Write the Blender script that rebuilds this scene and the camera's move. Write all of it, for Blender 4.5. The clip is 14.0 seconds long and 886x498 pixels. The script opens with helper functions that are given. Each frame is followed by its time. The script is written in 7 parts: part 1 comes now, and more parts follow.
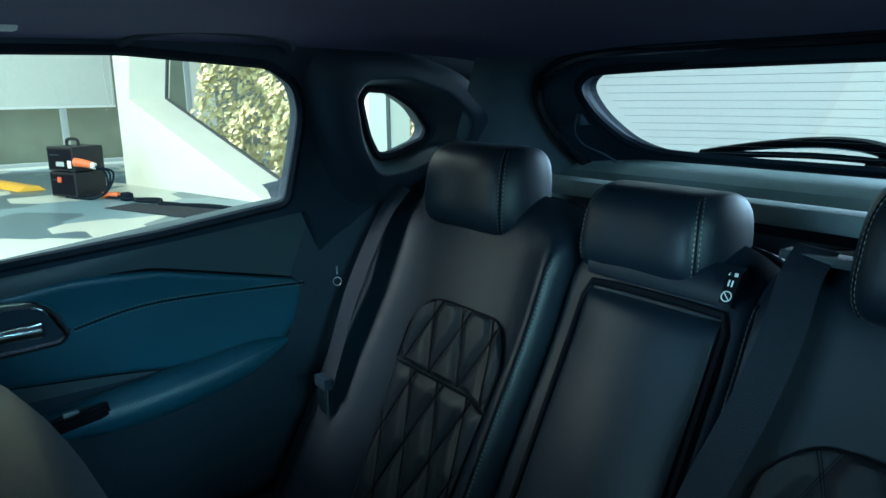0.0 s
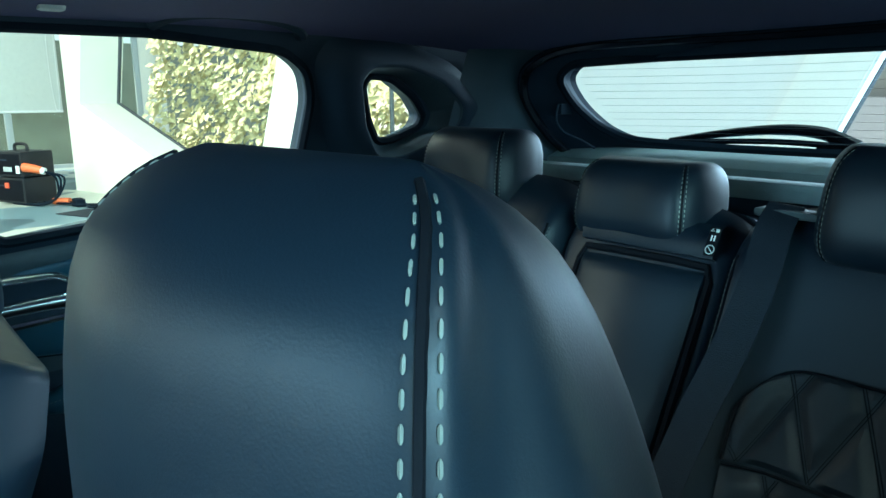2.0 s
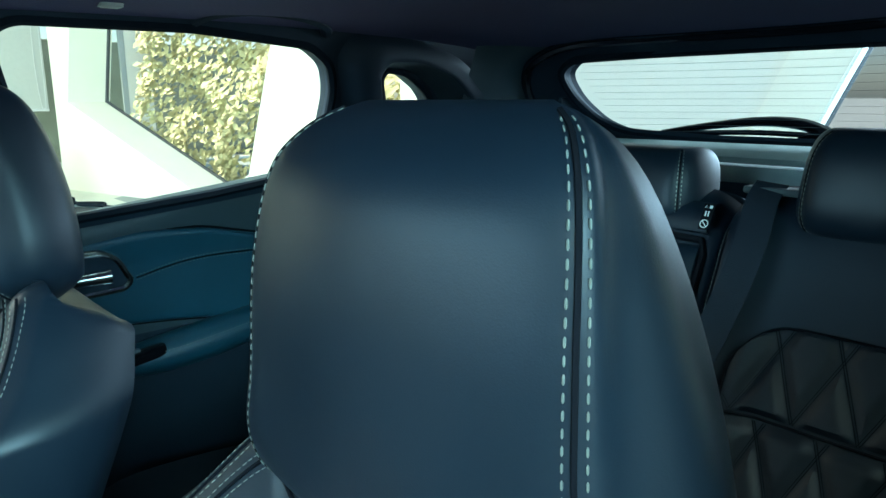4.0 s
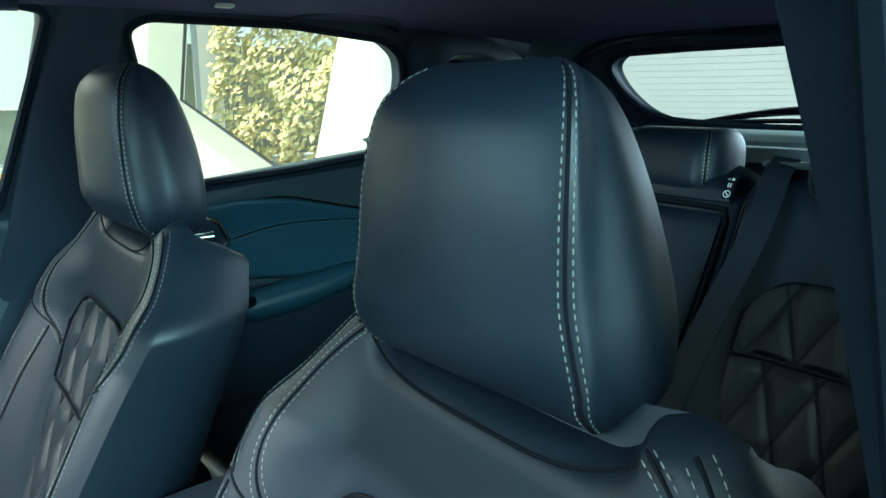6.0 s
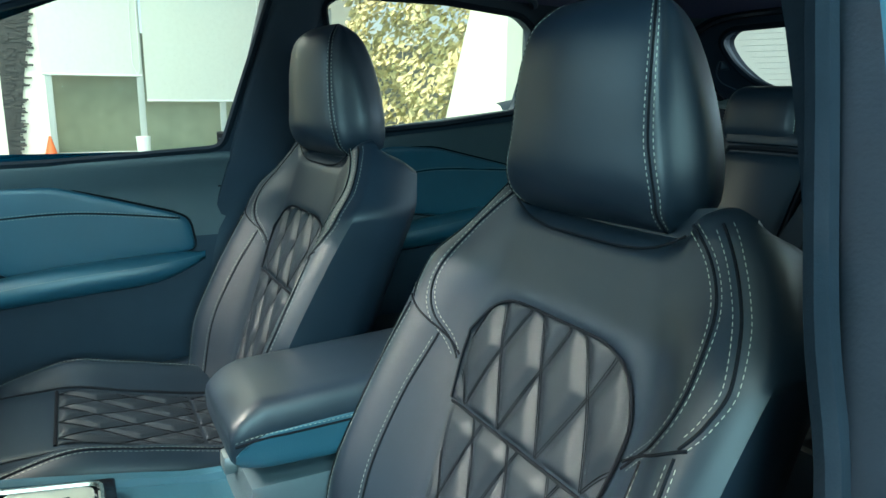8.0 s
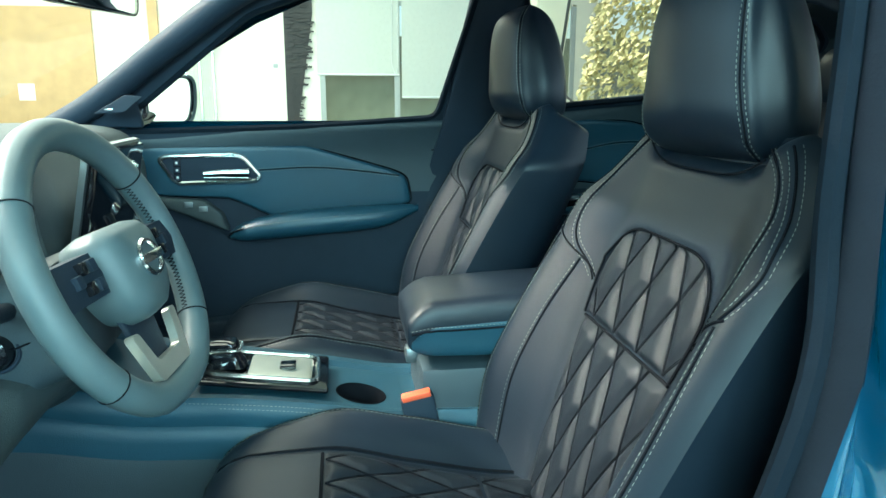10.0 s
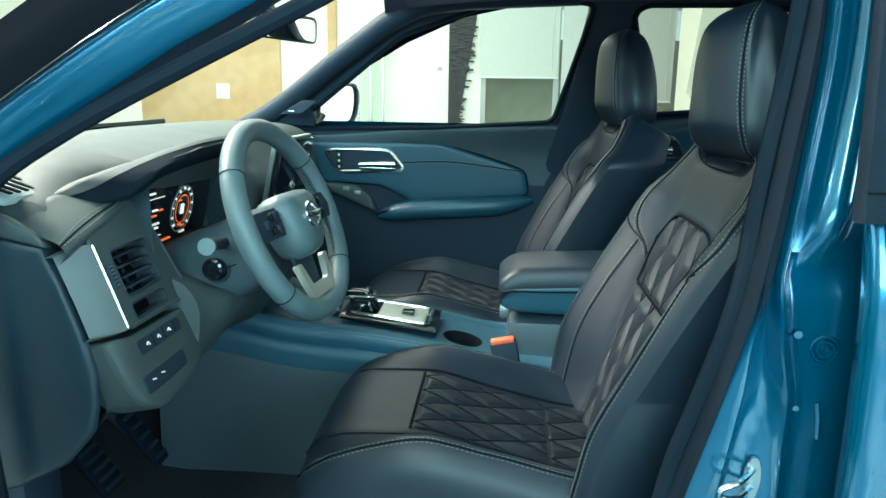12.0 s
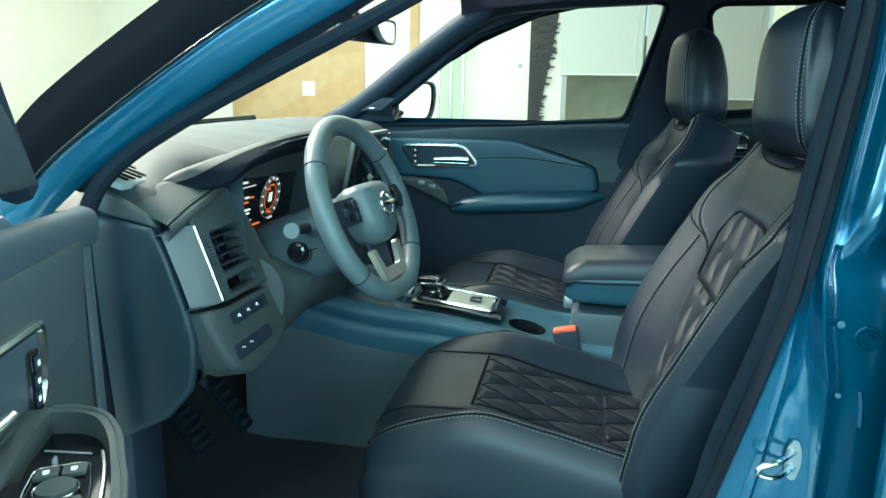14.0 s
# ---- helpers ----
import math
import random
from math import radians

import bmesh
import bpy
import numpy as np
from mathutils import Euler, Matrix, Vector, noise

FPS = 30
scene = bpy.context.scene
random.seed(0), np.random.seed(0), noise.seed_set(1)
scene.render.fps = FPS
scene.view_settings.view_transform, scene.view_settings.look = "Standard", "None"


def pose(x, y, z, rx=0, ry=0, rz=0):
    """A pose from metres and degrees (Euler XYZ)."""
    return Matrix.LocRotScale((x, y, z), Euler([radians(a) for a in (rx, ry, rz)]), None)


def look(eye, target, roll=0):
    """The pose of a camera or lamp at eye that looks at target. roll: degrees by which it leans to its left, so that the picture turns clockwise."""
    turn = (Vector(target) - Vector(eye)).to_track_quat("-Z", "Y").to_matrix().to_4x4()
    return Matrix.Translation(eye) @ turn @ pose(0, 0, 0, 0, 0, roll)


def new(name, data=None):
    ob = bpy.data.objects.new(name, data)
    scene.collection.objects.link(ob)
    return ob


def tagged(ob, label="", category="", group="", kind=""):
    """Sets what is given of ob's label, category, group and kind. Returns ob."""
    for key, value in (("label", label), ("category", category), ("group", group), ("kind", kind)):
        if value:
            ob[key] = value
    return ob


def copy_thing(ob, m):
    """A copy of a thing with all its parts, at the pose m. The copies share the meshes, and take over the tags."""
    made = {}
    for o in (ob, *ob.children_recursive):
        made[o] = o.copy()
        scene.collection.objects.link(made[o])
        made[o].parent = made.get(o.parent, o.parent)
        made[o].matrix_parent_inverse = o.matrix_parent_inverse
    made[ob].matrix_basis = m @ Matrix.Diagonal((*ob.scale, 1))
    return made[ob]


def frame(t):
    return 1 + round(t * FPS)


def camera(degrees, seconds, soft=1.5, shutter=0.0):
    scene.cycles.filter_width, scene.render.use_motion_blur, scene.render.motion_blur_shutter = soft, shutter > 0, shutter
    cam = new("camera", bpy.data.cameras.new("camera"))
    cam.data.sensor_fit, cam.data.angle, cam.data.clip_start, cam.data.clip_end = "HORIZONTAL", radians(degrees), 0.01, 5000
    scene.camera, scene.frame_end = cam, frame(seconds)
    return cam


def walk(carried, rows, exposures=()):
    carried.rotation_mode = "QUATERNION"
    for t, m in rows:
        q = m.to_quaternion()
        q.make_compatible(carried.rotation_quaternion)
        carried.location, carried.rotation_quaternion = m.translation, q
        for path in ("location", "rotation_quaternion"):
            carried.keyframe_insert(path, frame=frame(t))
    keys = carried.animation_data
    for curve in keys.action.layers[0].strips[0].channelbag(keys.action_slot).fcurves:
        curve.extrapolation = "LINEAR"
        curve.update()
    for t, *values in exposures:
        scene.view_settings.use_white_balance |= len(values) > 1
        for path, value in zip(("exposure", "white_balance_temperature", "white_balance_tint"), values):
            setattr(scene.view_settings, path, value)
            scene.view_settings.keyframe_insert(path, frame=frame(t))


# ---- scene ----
cam = camera(64.0, 14.0)
PATH = [
    (0, (0.548, 0.014, 1.403), (-0.994, 1.15, 0.968), -0.8),
    (0.5, (0.556, -0.021, 1.397), (-0.964, 1.135, 0.966), -0.8),
    (1, (0.559, -0.057, 1.385), (-0.939, 1.125, 0.961), -0.8),
    (1.5, (0.563, -0.083, 1.374), (-0.911, 1.121, 0.959), -0.5),
    (2, (0.582, -0.125, 1.363), (-0.876, 1.112, 0.953), -0.4),
    (2.5, (0.607, -0.162, 1.353), (-0.858, 1.108, 0.943), -0.4),
    (3, (0.604, -0.185, 1.35), (-0.856, 1.116, 0.931), -0.3),
    (5.5, (0.738, -0.338, 1.332), (-0.777, 0.9, 0.916), -0.2),
    (6, (0.78, -0.365, 1.32), (-0.785, 0.809, 0.905), -0.1),
    (6.5, (0.819, -0.402, 1.309), (-0.806, 0.687, 0.893), 0.0),
    (7, (0.878, -0.439, 1.282), (-0.799, 0.57, 0.869), -0.0),
    (7.5, (0.961, -0.479, 1.258), (-0.757, 0.461, 0.85), 0.2),
    (8, (1.036, -0.57, 1.233), (-0.698, 0.335, 0.817), 0.5),
    (8.5, (1.065, -0.54, 1.192), (-0.748, 0.195, 0.776), -0.0),
    (9, (1.151, -0.539, 1.168), (-0.715, 0.051, 0.752), 0.0),
    (11.5, (1.532, -0.451, 1.185), (-0.42, -0.554, 0.762), 0.5),
    (12, (1.655, -0.42, 1.19), (-0.294, -0.571, 0.769), 0.9),
    (12.5, (1.727, -0.399, 1.194), (-0.216, -0.604, 0.771), 1.0),
    (13, (1.748, -0.385, 1.195), (-0.187, -0.649, 0.766), 1.0),
    (13.5, (1.751, -0.389, 1.195), (-0.177, -0.7, 0.763), 1.0),
    (14, (1.741, -0.387, 1.193), (-0.177, -0.753, 0.761), 0.9),
]
walk(cam, [(t, look(eye, target, roll)) for t, eye, target, roll in PATH], [(0, 0.78, 5500, 3), (1, 1.0, 5600, 2), (2.5, 1.05, 5800, 1), (3.5, 1.0, 5900, 2), (5.5, 0.93, 6250, 3), (8, 0.74, 6550, 3), (9, 0.70, 6600, 3), (11.5, 0.38, 6450, 3), (14, 0.33, 6500, 3)])

# ---------- light ----------
world = bpy.data.worlds.new("World")
scene.world = world
world.use_nodes = True
wn = world.node_tree.nodes
sky = wn.new("ShaderNodeTexSky")
sky.sky_type = 'NISHITA'
sky.sun_disc = False
sky.sun_elevation = radians(67)
sky.sun_rotation = radians(203)
world.node_tree.links.new(sky.outputs[0], wn["Background"].inputs[0])
wn["Background"].inputs[1].default_value = 0.15

sun_data = bpy.data.lights.new("sun", 'SUN')
sun_data.energy, sun_data.angle, sun_data.color = 5.0, radians(0.5), (1.0, 0.95, 0.86)
sun = new("sun", sun_data)
sun.matrix_world = look((0, 0, 0), (0.15, 0.35, -0.92))


def area_lamp(name, eye, target, w, h, power, colour, spread=180):
    d = bpy.data.lights.new(name, 'AREA')
    d.shape, d.size, d.size_y, d.energy, d.color = 'RECTANGLE', w, h, power, colour
    d.spread = radians(spread)
    ob = new(name, d)
    ob.matrix_world = look(eye, target)
    return ob


# These three are unseen fill lamps, added to brighten seats, dash and doors.
area_lamp("front_fill_light", (-1.0, -11.9, 2.4), (-1.0, 0, 1.50), 9.8, 2.8, 480, (0.50, 0.90, 1.12))
area_lamp("side_fill_light", (6.8, -1.7, 3.0), (0.2, -0.5, 1.15), 4.6, 1.7, 540, (0.50, 0.93, 1.04))
area_lamp("rear_fill_light", (6.8, 3.0, 2.4), (0.6, -0.9, 0.9), 3.4, 2.6, 230, (0.50, 0.88, 1.08))
area_lamp("ceiling_panel_light", (0.2, -5.2, 5.22), (0.1, -0.2, 0.9), 0.22, 0.14, 85, (1.0, 0.94, 0.84), 70)
# Added fill for the dash top and armrest; no lamp row is built.
area_lamp("overhead_fill_light", (-1.0, -4.0, 5.1), (0.3, -1.4, 0.9), 1.8, 1.0, 560, (1.0, 0.96, 0.86))
area_lamp("ceiling_side_light", (4.2, -0.9, 5.1), (0.5, -0.6, 0.6), 1.2, 0.8, 90, (0.80, 0.98, 0.96))
# Added broad fill for the far walls; no such lamp hangs there.
area_lamp("wall_fill_light", (-7.0, -5.0, 5.1), (-7.0, -5.0, 0), 12.0, 9.0, 1000, (0.92, 0.94, 0.86))
area_lamp("corner_glazing_light", (0.55, 6.10, 2.0), (0.2, 1.2, 1.1), 3.2, 2.6, 520, (0.70, 0.95, 1.10))
scene.view_settings.exposure = 0.0


# ---------- materials ----------
def mat(name, base, rough=0.5, metal=0.0, vary=0.15, scale=8.0, bump=0.0, bscale=200.0, coat=0.0, spec=0.5, emit=0.0, trans=0.0):
    m = bpy.data.materials.new(name)
    m.use_nodes = True
    nt = m.node_tree
    b = nt.nodes["Principled BSDF"]
    b.inputs["Roughness"].default_value = rough
    b.inputs["Metallic"].default_value = metal
    b.inputs["Coat Weight"].default_value = coat
    b.inputs["Specular IOR Level"].default_value = spec
    b.inputs["Transmission Weight"].default_value = trans
    c = (*base, 1)
    b.inputs["Base Color"].default_value = c
    if emit:
        b.inputs["Emission Color"].default_value = c
        b.inputs["Emission Strength"].default_value = emit
    geo = nt.nodes.new("ShaderNodeTexCoord")
    if vary:
        n1 = nt.nodes.new("ShaderNodeTexNoise")
        n1.inputs["Scale"].default_value = scale
        n1.inputs["Detail"].default_value = 6
        nt.links.new(geo.outputs["Object"], n1.inputs["Vector"])
        mix = nt.nodes.new("ShaderNodeMix")
        mix.data_type = 'RGBA'
        mix.inputs[6].default_value = (*[v * (1 - vary) for v in base], 1)
        mix.inputs[7].default_value = (*[min(1, v * (1 + vary)) for v in base], 1)
        nt.links.new(n1.outputs["Fac"], mix.inputs[0])
        nt.links.new(mix.outputs[2], b.inputs["Base Color"])
        rr = nt.nodes.new("ShaderNodeMapRange")
        rr.inputs["To Min"].default_value = max(0.02, rough * (1 - vary * 0.6))
        rr.inputs["To Max"].default_value = min(1, rough * (1 + vary * 0.6))
        nt.links.new(n1.outputs["Fac"], rr.inputs["Value"])
        nt.links.new(rr.outputs[0], b.inputs["Roughness"])
    if bump:
        n2 = nt.nodes.new("ShaderNodeTexNoise")
        n2.inputs["Scale"].default_value = bscale
        n2.inputs["Detail"].default_value = 3
        nt.links.new(geo.outputs["Object"], n2.inputs["Vector"])
        bp = nt.nodes.new("ShaderNodeBump")
        bp.inputs["Strength"].default_value = bump
        bp.inputs["Distance"].default_value = 0.002
        nt.links.new(n2.outputs["Fac"], bp.inputs["Height"])
        nt.links.new(bp.outputs[0], b.inputs["Normal"])
    return m


def glass_mat(name, tint, gloss=0.4, rough=0.0):
    m = bpy.data.materials.new(name)
    m.use_nodes = True
    nt = m.node_tree
    nt.nodes.remove(nt.nodes["Principled BSDF"])
    out = nt.nodes["Material Output"]
    tr = nt.nodes.new("ShaderNodeBsdfTransparent")
    tr.inputs[0].default_value = (*tint, 1)
    gl = nt.nodes.new("ShaderNodeBsdfGlossy")
    gl.inputs["Roughness"].default_value = rough
    fr = nt.nodes.new("ShaderNodeFresnel")
    fr.inputs[0].default_value = 1.10
    mx = nt.nodes.new("ShaderNodeMixShader")
    less = nt.nodes.new("ShaderNodeMath")
    less.operation = 'MULTIPLY'
    less.inputs[1].default_value = gloss
    nt.links.new(fr.outputs[0], less.inputs[0])
    nt.links.new(less.outputs[0], mx.inputs[0])
    nt.links.new(tr.outputs[0], mx.inputs[1])
    nt.links.new(gl.outputs[0], mx.inputs[2])
    nt.links.new(mx.outputs[0], out.inputs["Surface"])
    return m


LEATHER = mat("black_leather", (0.0066, 0.0132, 0.0225), 0.43, vary=0.2, scale=14, bump=0.06, bscale=1100, spec=0.36)
QUILT = mat("quilted_leather", (0.0080, 0.0125, 0.0190), 0.48, vary=0.25, scale=25, bump=0.25, bscale=1100, spec=0.32)
STITCH = mat("pale_thread", (0.18, 0.195, 0.175), 0.7, vary=0.1, scale=60)
# Near-black for the shade in the quilting creases, laid on as colour.
CREASE_SHADE = mat("quilting_crease_shade", (0.006, 0.007, 0.010), 0.8, vary=0.0, spec=0.05)
SEAM = mat("seam_shadow", (0.006, 0.007, 0.010), 0.8, vary=0.0, spec=0.06)
DASH = mat("soft_dash_plastic", (0.034, 0.050, 0.056), 0.58, vary=0.12, scale=20, bump=0.35, bscale=700, spec=0.4)
SMOOTH = mat("smooth_wheel_leather", (0.075, 0.112, 0.126), 0.42, vary=0.12, scale=30, bump=0.10, bscale=1100)
FASCIA = mat("brushed_grey_trim", (0.085, 0.112, 0.122), 0.50, 0.35, vary=0.1, scale=40)
TRIM = mat("dark_hard_plastic", (0.0145, 0.0260, 0.0420), 0.55, vary=0.15, scale=18, bump=0.25, bscale=600, spec=0.20)
TEAL = mat("blue_door_leather", (0.013, 0.060, 0.096), 0.40, vary=0.18, scale=12, bump=0.25, bscale=600)
CONSOLE = mat("blue_black_console_leather", (0.016, 0.062, 0.094), 0.46, vary=0.18, scale=12, bump=0.25, bscale=600, spec=0.35)
LINER = mat("black_headliner", (0.055, 0.050, 0.120), 0.9, vary=0.2, scale=40, bump=0.4, bscale=900)
PIANO = mat("gloss_black", (0.006, 0.007, 0.010), 0.08, vary=0.1, scale=9)
CHROME = mat("satin_chrome", (0.72, 0.74, 0.74), 0.18, 1.0, vary=0.08, scale=30)
SILVER = mat("satin_silver", (0.26, 0.31, 0.33), 0.45, 1.0, vary=0.1, scale=30)
PALE = mat("champagne_silver", (0.70, 0.69, 0.62), 0.34, 0.8, vary=0.08, scale=30)
PILLAR = mat("grained_pillar_trim", (0.032, 0.052, 0.066), 0.50, vary=0.12, scale=18, bump=0.25, bscale=600)
SHELF = mat("grey_shelf_fabric", (0.24, 0.30, 0.305), 0.75, vary=0.15, scale=40, bump=0.4, bscale=500)
PAINT = mat("metallic_blue_paint", (0.001, 0.082, 0.158), 0.22, 0.55, vary=0.12, scale=3, coat=0.8)
RUBBER = mat("black_rubber_seal", (0.0080, 0.0130, 0.0200), 0.7, vary=0.2, scale=25, bump=0.2, bscale=300, spec=0.03)
FRIT = mat("black_glass_border", (0.004, 0.005, 0.007), 0.5, vary=0.3, scale=6, spec=0.0)
CARPET = mat("black_carpet", (0.008, 0.013, 0.022), 0.95, vary=0.4, scale=60, bump=1.0, bscale=900)
BELT = mat("woven_belt", (0.012, 0.017, 0.026), 0.6, vary=0.2, scale=90, bump=0.6, bscale=700, spec=0.15)
RED = mat("buckle_red", (0.75, 0.10, 0.04), 0.4, vary=0.1, scale=30)
WHITE = mat("printed_white", (0.75, 0.77, 0.75), 0.6, vary=0.05, scale=30)
DARKCASE = mat("black_metal_case", (0.012, 0.013, 0.016), 0.5, vary=0.2, scale=12, bump=0.2, bscale=200, spec=0.25)
ENDCAP = mat("dark_blue_end_panel", (0.008, 0.024, 0.038), 0.42, vary=0.15, scale=14, bump=0.2, bscale=600, spec=0.4)
GLASS = glass_mat("car_glass", (0.93, 0.97, 0.95))
GLASS_FRONT = glass_mat("coated_windscreen_glass", (0.95, 0.97, 0.95), 0.06)
GLASS_SIDE = glass_mat("tinted_side_glass", (0.74, 0.74, 0.68))
GLASS_REAR = glass_mat("tinted_glass", (0.235, 0.25, 0.275))
MIRROR = mat("mirror_glass", (0.85, 0.88, 0.88), 0.02, 1.0, vary=0.0)
WALL = mat("white_plaster", (0.80, 0.77, 0.67), 0.85, vary=0.05, scale=3, bump=0.2, bscale=80)
# Lit copy of the wall plaster, used for the sunlit reveal band.
SUNLIT = mat("sunlit_plaster", (0.88, 0.84, 0.70), 0.85, vary=0.05, scale=3, bump=0.2, bscale=80)
FLOOR = mat("polished_grey_tile", (0.42, 0.47, 0.48), 0.30, vary=0.0, spec=0.3)
fn = FLOOR.node_tree
# Angular tile tones; the cream cells also paint in highlights on the polish.
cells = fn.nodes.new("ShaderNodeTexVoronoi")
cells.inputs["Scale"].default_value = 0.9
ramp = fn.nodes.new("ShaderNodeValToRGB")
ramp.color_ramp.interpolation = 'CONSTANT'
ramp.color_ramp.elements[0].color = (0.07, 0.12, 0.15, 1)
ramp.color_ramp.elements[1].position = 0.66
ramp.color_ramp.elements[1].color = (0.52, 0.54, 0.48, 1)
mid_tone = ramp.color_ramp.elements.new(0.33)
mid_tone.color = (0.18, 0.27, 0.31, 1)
place = fn.nodes.new("ShaderNodeTexCoord")
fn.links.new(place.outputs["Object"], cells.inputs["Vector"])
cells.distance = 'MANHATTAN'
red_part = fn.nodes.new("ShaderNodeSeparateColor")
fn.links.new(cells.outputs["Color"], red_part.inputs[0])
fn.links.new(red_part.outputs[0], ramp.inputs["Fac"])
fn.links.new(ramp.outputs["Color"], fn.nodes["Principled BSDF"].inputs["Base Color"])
BLIND = mat("grey_blind_fabric", (0.58, 0.60, 0.55), 0.85, vary=0.06, scale=12, bump=0.3, bscale=300)
CONCRETE = mat("green_grey_concrete", (0.25, 0.27, 0.22), 0.8, vary=0.3, scale=3, bump=0.5, bscale=60)
FRAME = mat("painted_window_frame", (0.40, 0.43, 0.42), 0.5, vary=0.08, scale=10)
DARKFRAME = mat("anthracite_frame", (0.05, 0.055, 0.06), 0.5, vary=0.1, scale=10)
OAK = mat("oak_veneer", (0.55, 0.36, 0.17), 0.55, vary=0.18, scale=4, bump=0.2, bscale=60)
ROCK = mat("charcoal_relief_panel", (0.05, 0.05, 0.05), 0.8, vary=0.4, scale=9, bump=0.8, bscale=40)
YELLOW = mat("yellow_rubber", (0.75, 0.40, 0.02), 0.5, vary=0.12, scale=8)
ORANGE = mat("orange_plastic", (0.75, 0.15, 0.04), 0.45, vary=0.12, scale=20)
LEAF = mat("ivy_leaf", (0.66, 0.60, 0.34), 0.6, vary=0.5, scale=3)
GROUND = mat("pale_concrete_ground", (0.62, 0.60, 0.50), 0.9, vary=0.15, scale=1.2, bump=0.3, bscale=40)


# ---------- mesh helpers ----------
def part(name, bm, material, parent=None, label="", smooth=True):
    me = bpy.data.meshes.new(name)
    bmesh.ops.recalc_face_normals(bm, faces=bm.faces)
    bm.to_mesh(me)
    bm.free()
    me.materials.append(material)
    if smooth:
        me.polygons.foreach_set("use_smooth", [True] * len(me.polygons))
        me.set_sharp_from_angle(angle=radians(42))
    ob = new(name, me)
    if parent is not None:
        ob.parent = parent
    if label:
        ob["label"] = label
    return ob


def thing(name, label, category, group="", kind="", at=(0, 0, 0)):
    e = new(name)
    e.empty_display_size = 0.05
    e.location = at
    return tagged(e, label, category, group, kind)


def catmull(c, s, closed=True):
    n = len(c)
    i = math.floor(s)
    t = s - i
    if closed:
        p = [c[(i + k) % n] for k in (-1, 0, 1, 2)]
    else:
        p = [c[max(0, min(n - 1, i + k))] for k in (-1, 0, 1, 2)]
    return 0.5 * (2 * p[1] + (p[2] - p[0]) * t + (2 * p[0] - 5 * p[1] + 4 * p[2] - p[3]) * t * t + (3 * p[1] - p[0] - 3 * p[2] + p[3]) * t ** 3)


def smooth_line(c, per=6, closed=False):
    c = [Vector(p) for p in c]
    n = len(c) if closed else len(c) - 1
    pts = [catmull(c, i / per, closed) for i in range(n * per)]
    return pts if closed else pts + [c[-1].copy()]


def loft(rings, closed=True, caps=True, bm=None):
    bm = bm or bmesh.new()
    vs = [[bm.verts.new(p) for p in r] for r in rings]
    n = len(rings[0])
    for a, b in zip(vs, vs[1:]):
        for j in range(n if closed else n - 1):
            bm.faces.new((a[j], a[(j + 1) % n], b[(j + 1) % n], b[j]))
    if caps and closed:
        for r in (vs[0], vs[-1]):
            mid = bm.verts.new(sum((v.co for v in r), Vector()) / n)
            for j in range(n):
                bm.faces.new((r[j], r[(j + 1) % n], mid))
    return bm


def tube(pts, radius, seg=8, closed=False, bm=None, flat=1.0):
    """A round bar along a line; flat squeezes it sideways."""
    pts = [Vector(p) for p in pts]
    rings, n = [], len(pts)
    up = None
    for i, p in enumerate(pts):
        a = pts[(i - 1) % n] if closed else pts[max(0, i - 1)]
        b = pts[(i + 1) % n] if closed else pts[min(n - 1, i + 1)]
        d = (b - a).normalized()
        if up is None:
            up = Vector((0, 0, 1)) if abs(d.z) < 0.9 else Vector((0, 1, 0))
        side = d.cross(up).normalized()
        up = side.cross(d).normalized()
        r = radius(i / max(1, n - 1)) if callable(radius) else radius
        rings.append([p + side * (math.cos(t) * r) + up * (math.sin(t) * r * flat) for t in (2 * math.pi * k / seg for k in range(seg))])
    if closed:
        rings.append([v.copy() for v in rings[0]])
    bm = loft(rings, True, not closed, bm)
    if closed:
        bmesh.ops.remove_doubles(bm, verts=bm.verts, dist=1e-6)
    return bm


def stitches(pts, parent, dash=0.0042, gap=0.0028, r=0.0006, material=None, lift=None):
    """A row of thread dashes along a line."""
    pts = [Vector(p) for p in pts]
    bm = bmesh.new()
    seglen = [(b - a).length for a, b in zip(pts, pts[1:])]
    total = sum(seglen)

    def at(d):
        k = 0
        while k < len(seglen) - 1 and d > seglen[k]:
            d -= seglen[k]
            k += 1
        return pts[k].lerp(pts[k + 1], min(1, d / max(1e-9, seglen[k])))
    d = 0.0
    while d + dash < total:
        a, b = at(d), at(d + dash)
        w = (b - a).normalized()
        s = w.cross(Vector((0.3, 0.5, 0.8))).normalized() * r
        u = w.cross(s).normalized() * r
        e = (b - a) * 0.2
        rr = [[a + x * 0.4 for x in (s, u, -s, -u)], [a + e + x for x in (s, u, -s, -u)], [b - e + x for x in (s, u, -s, -u)], [b + x * 0.4 for x in (s, u, -s, -u)]]
        vs = [[bm.verts.new(p) for p in q] for q in rr]
        for q1, q2 in zip(vs, vs[1:]):
            for j in range(4):
                bm.faces.new((q1[j], q1[(j + 1) % 4], q2[(j + 1) % 4], q2[j]))
        d += dash + gap
    return part("stitching", bm, material or STITCH, parent, "pale contrast thread")


def box(lo, hi, bevel=0.0, seg=2, bm=None):
    own = bmesh.new()
    bmesh.ops.create_cube(own, size=1)
    for v in own.verts:
        for k in range(3):
            v.co[k] = lo[k] if v.co[k] < 0 else hi[k]
    if bevel:
        bmesh.ops.bevel(own, geom=own.edges[:], offset=bevel, segments=seg, affect='EDGES', profile=0.6)
    return own


def moved(bm, m):
    bmesh.ops.transform(bm, matrix=m, verts=bm.verts)
    return bm


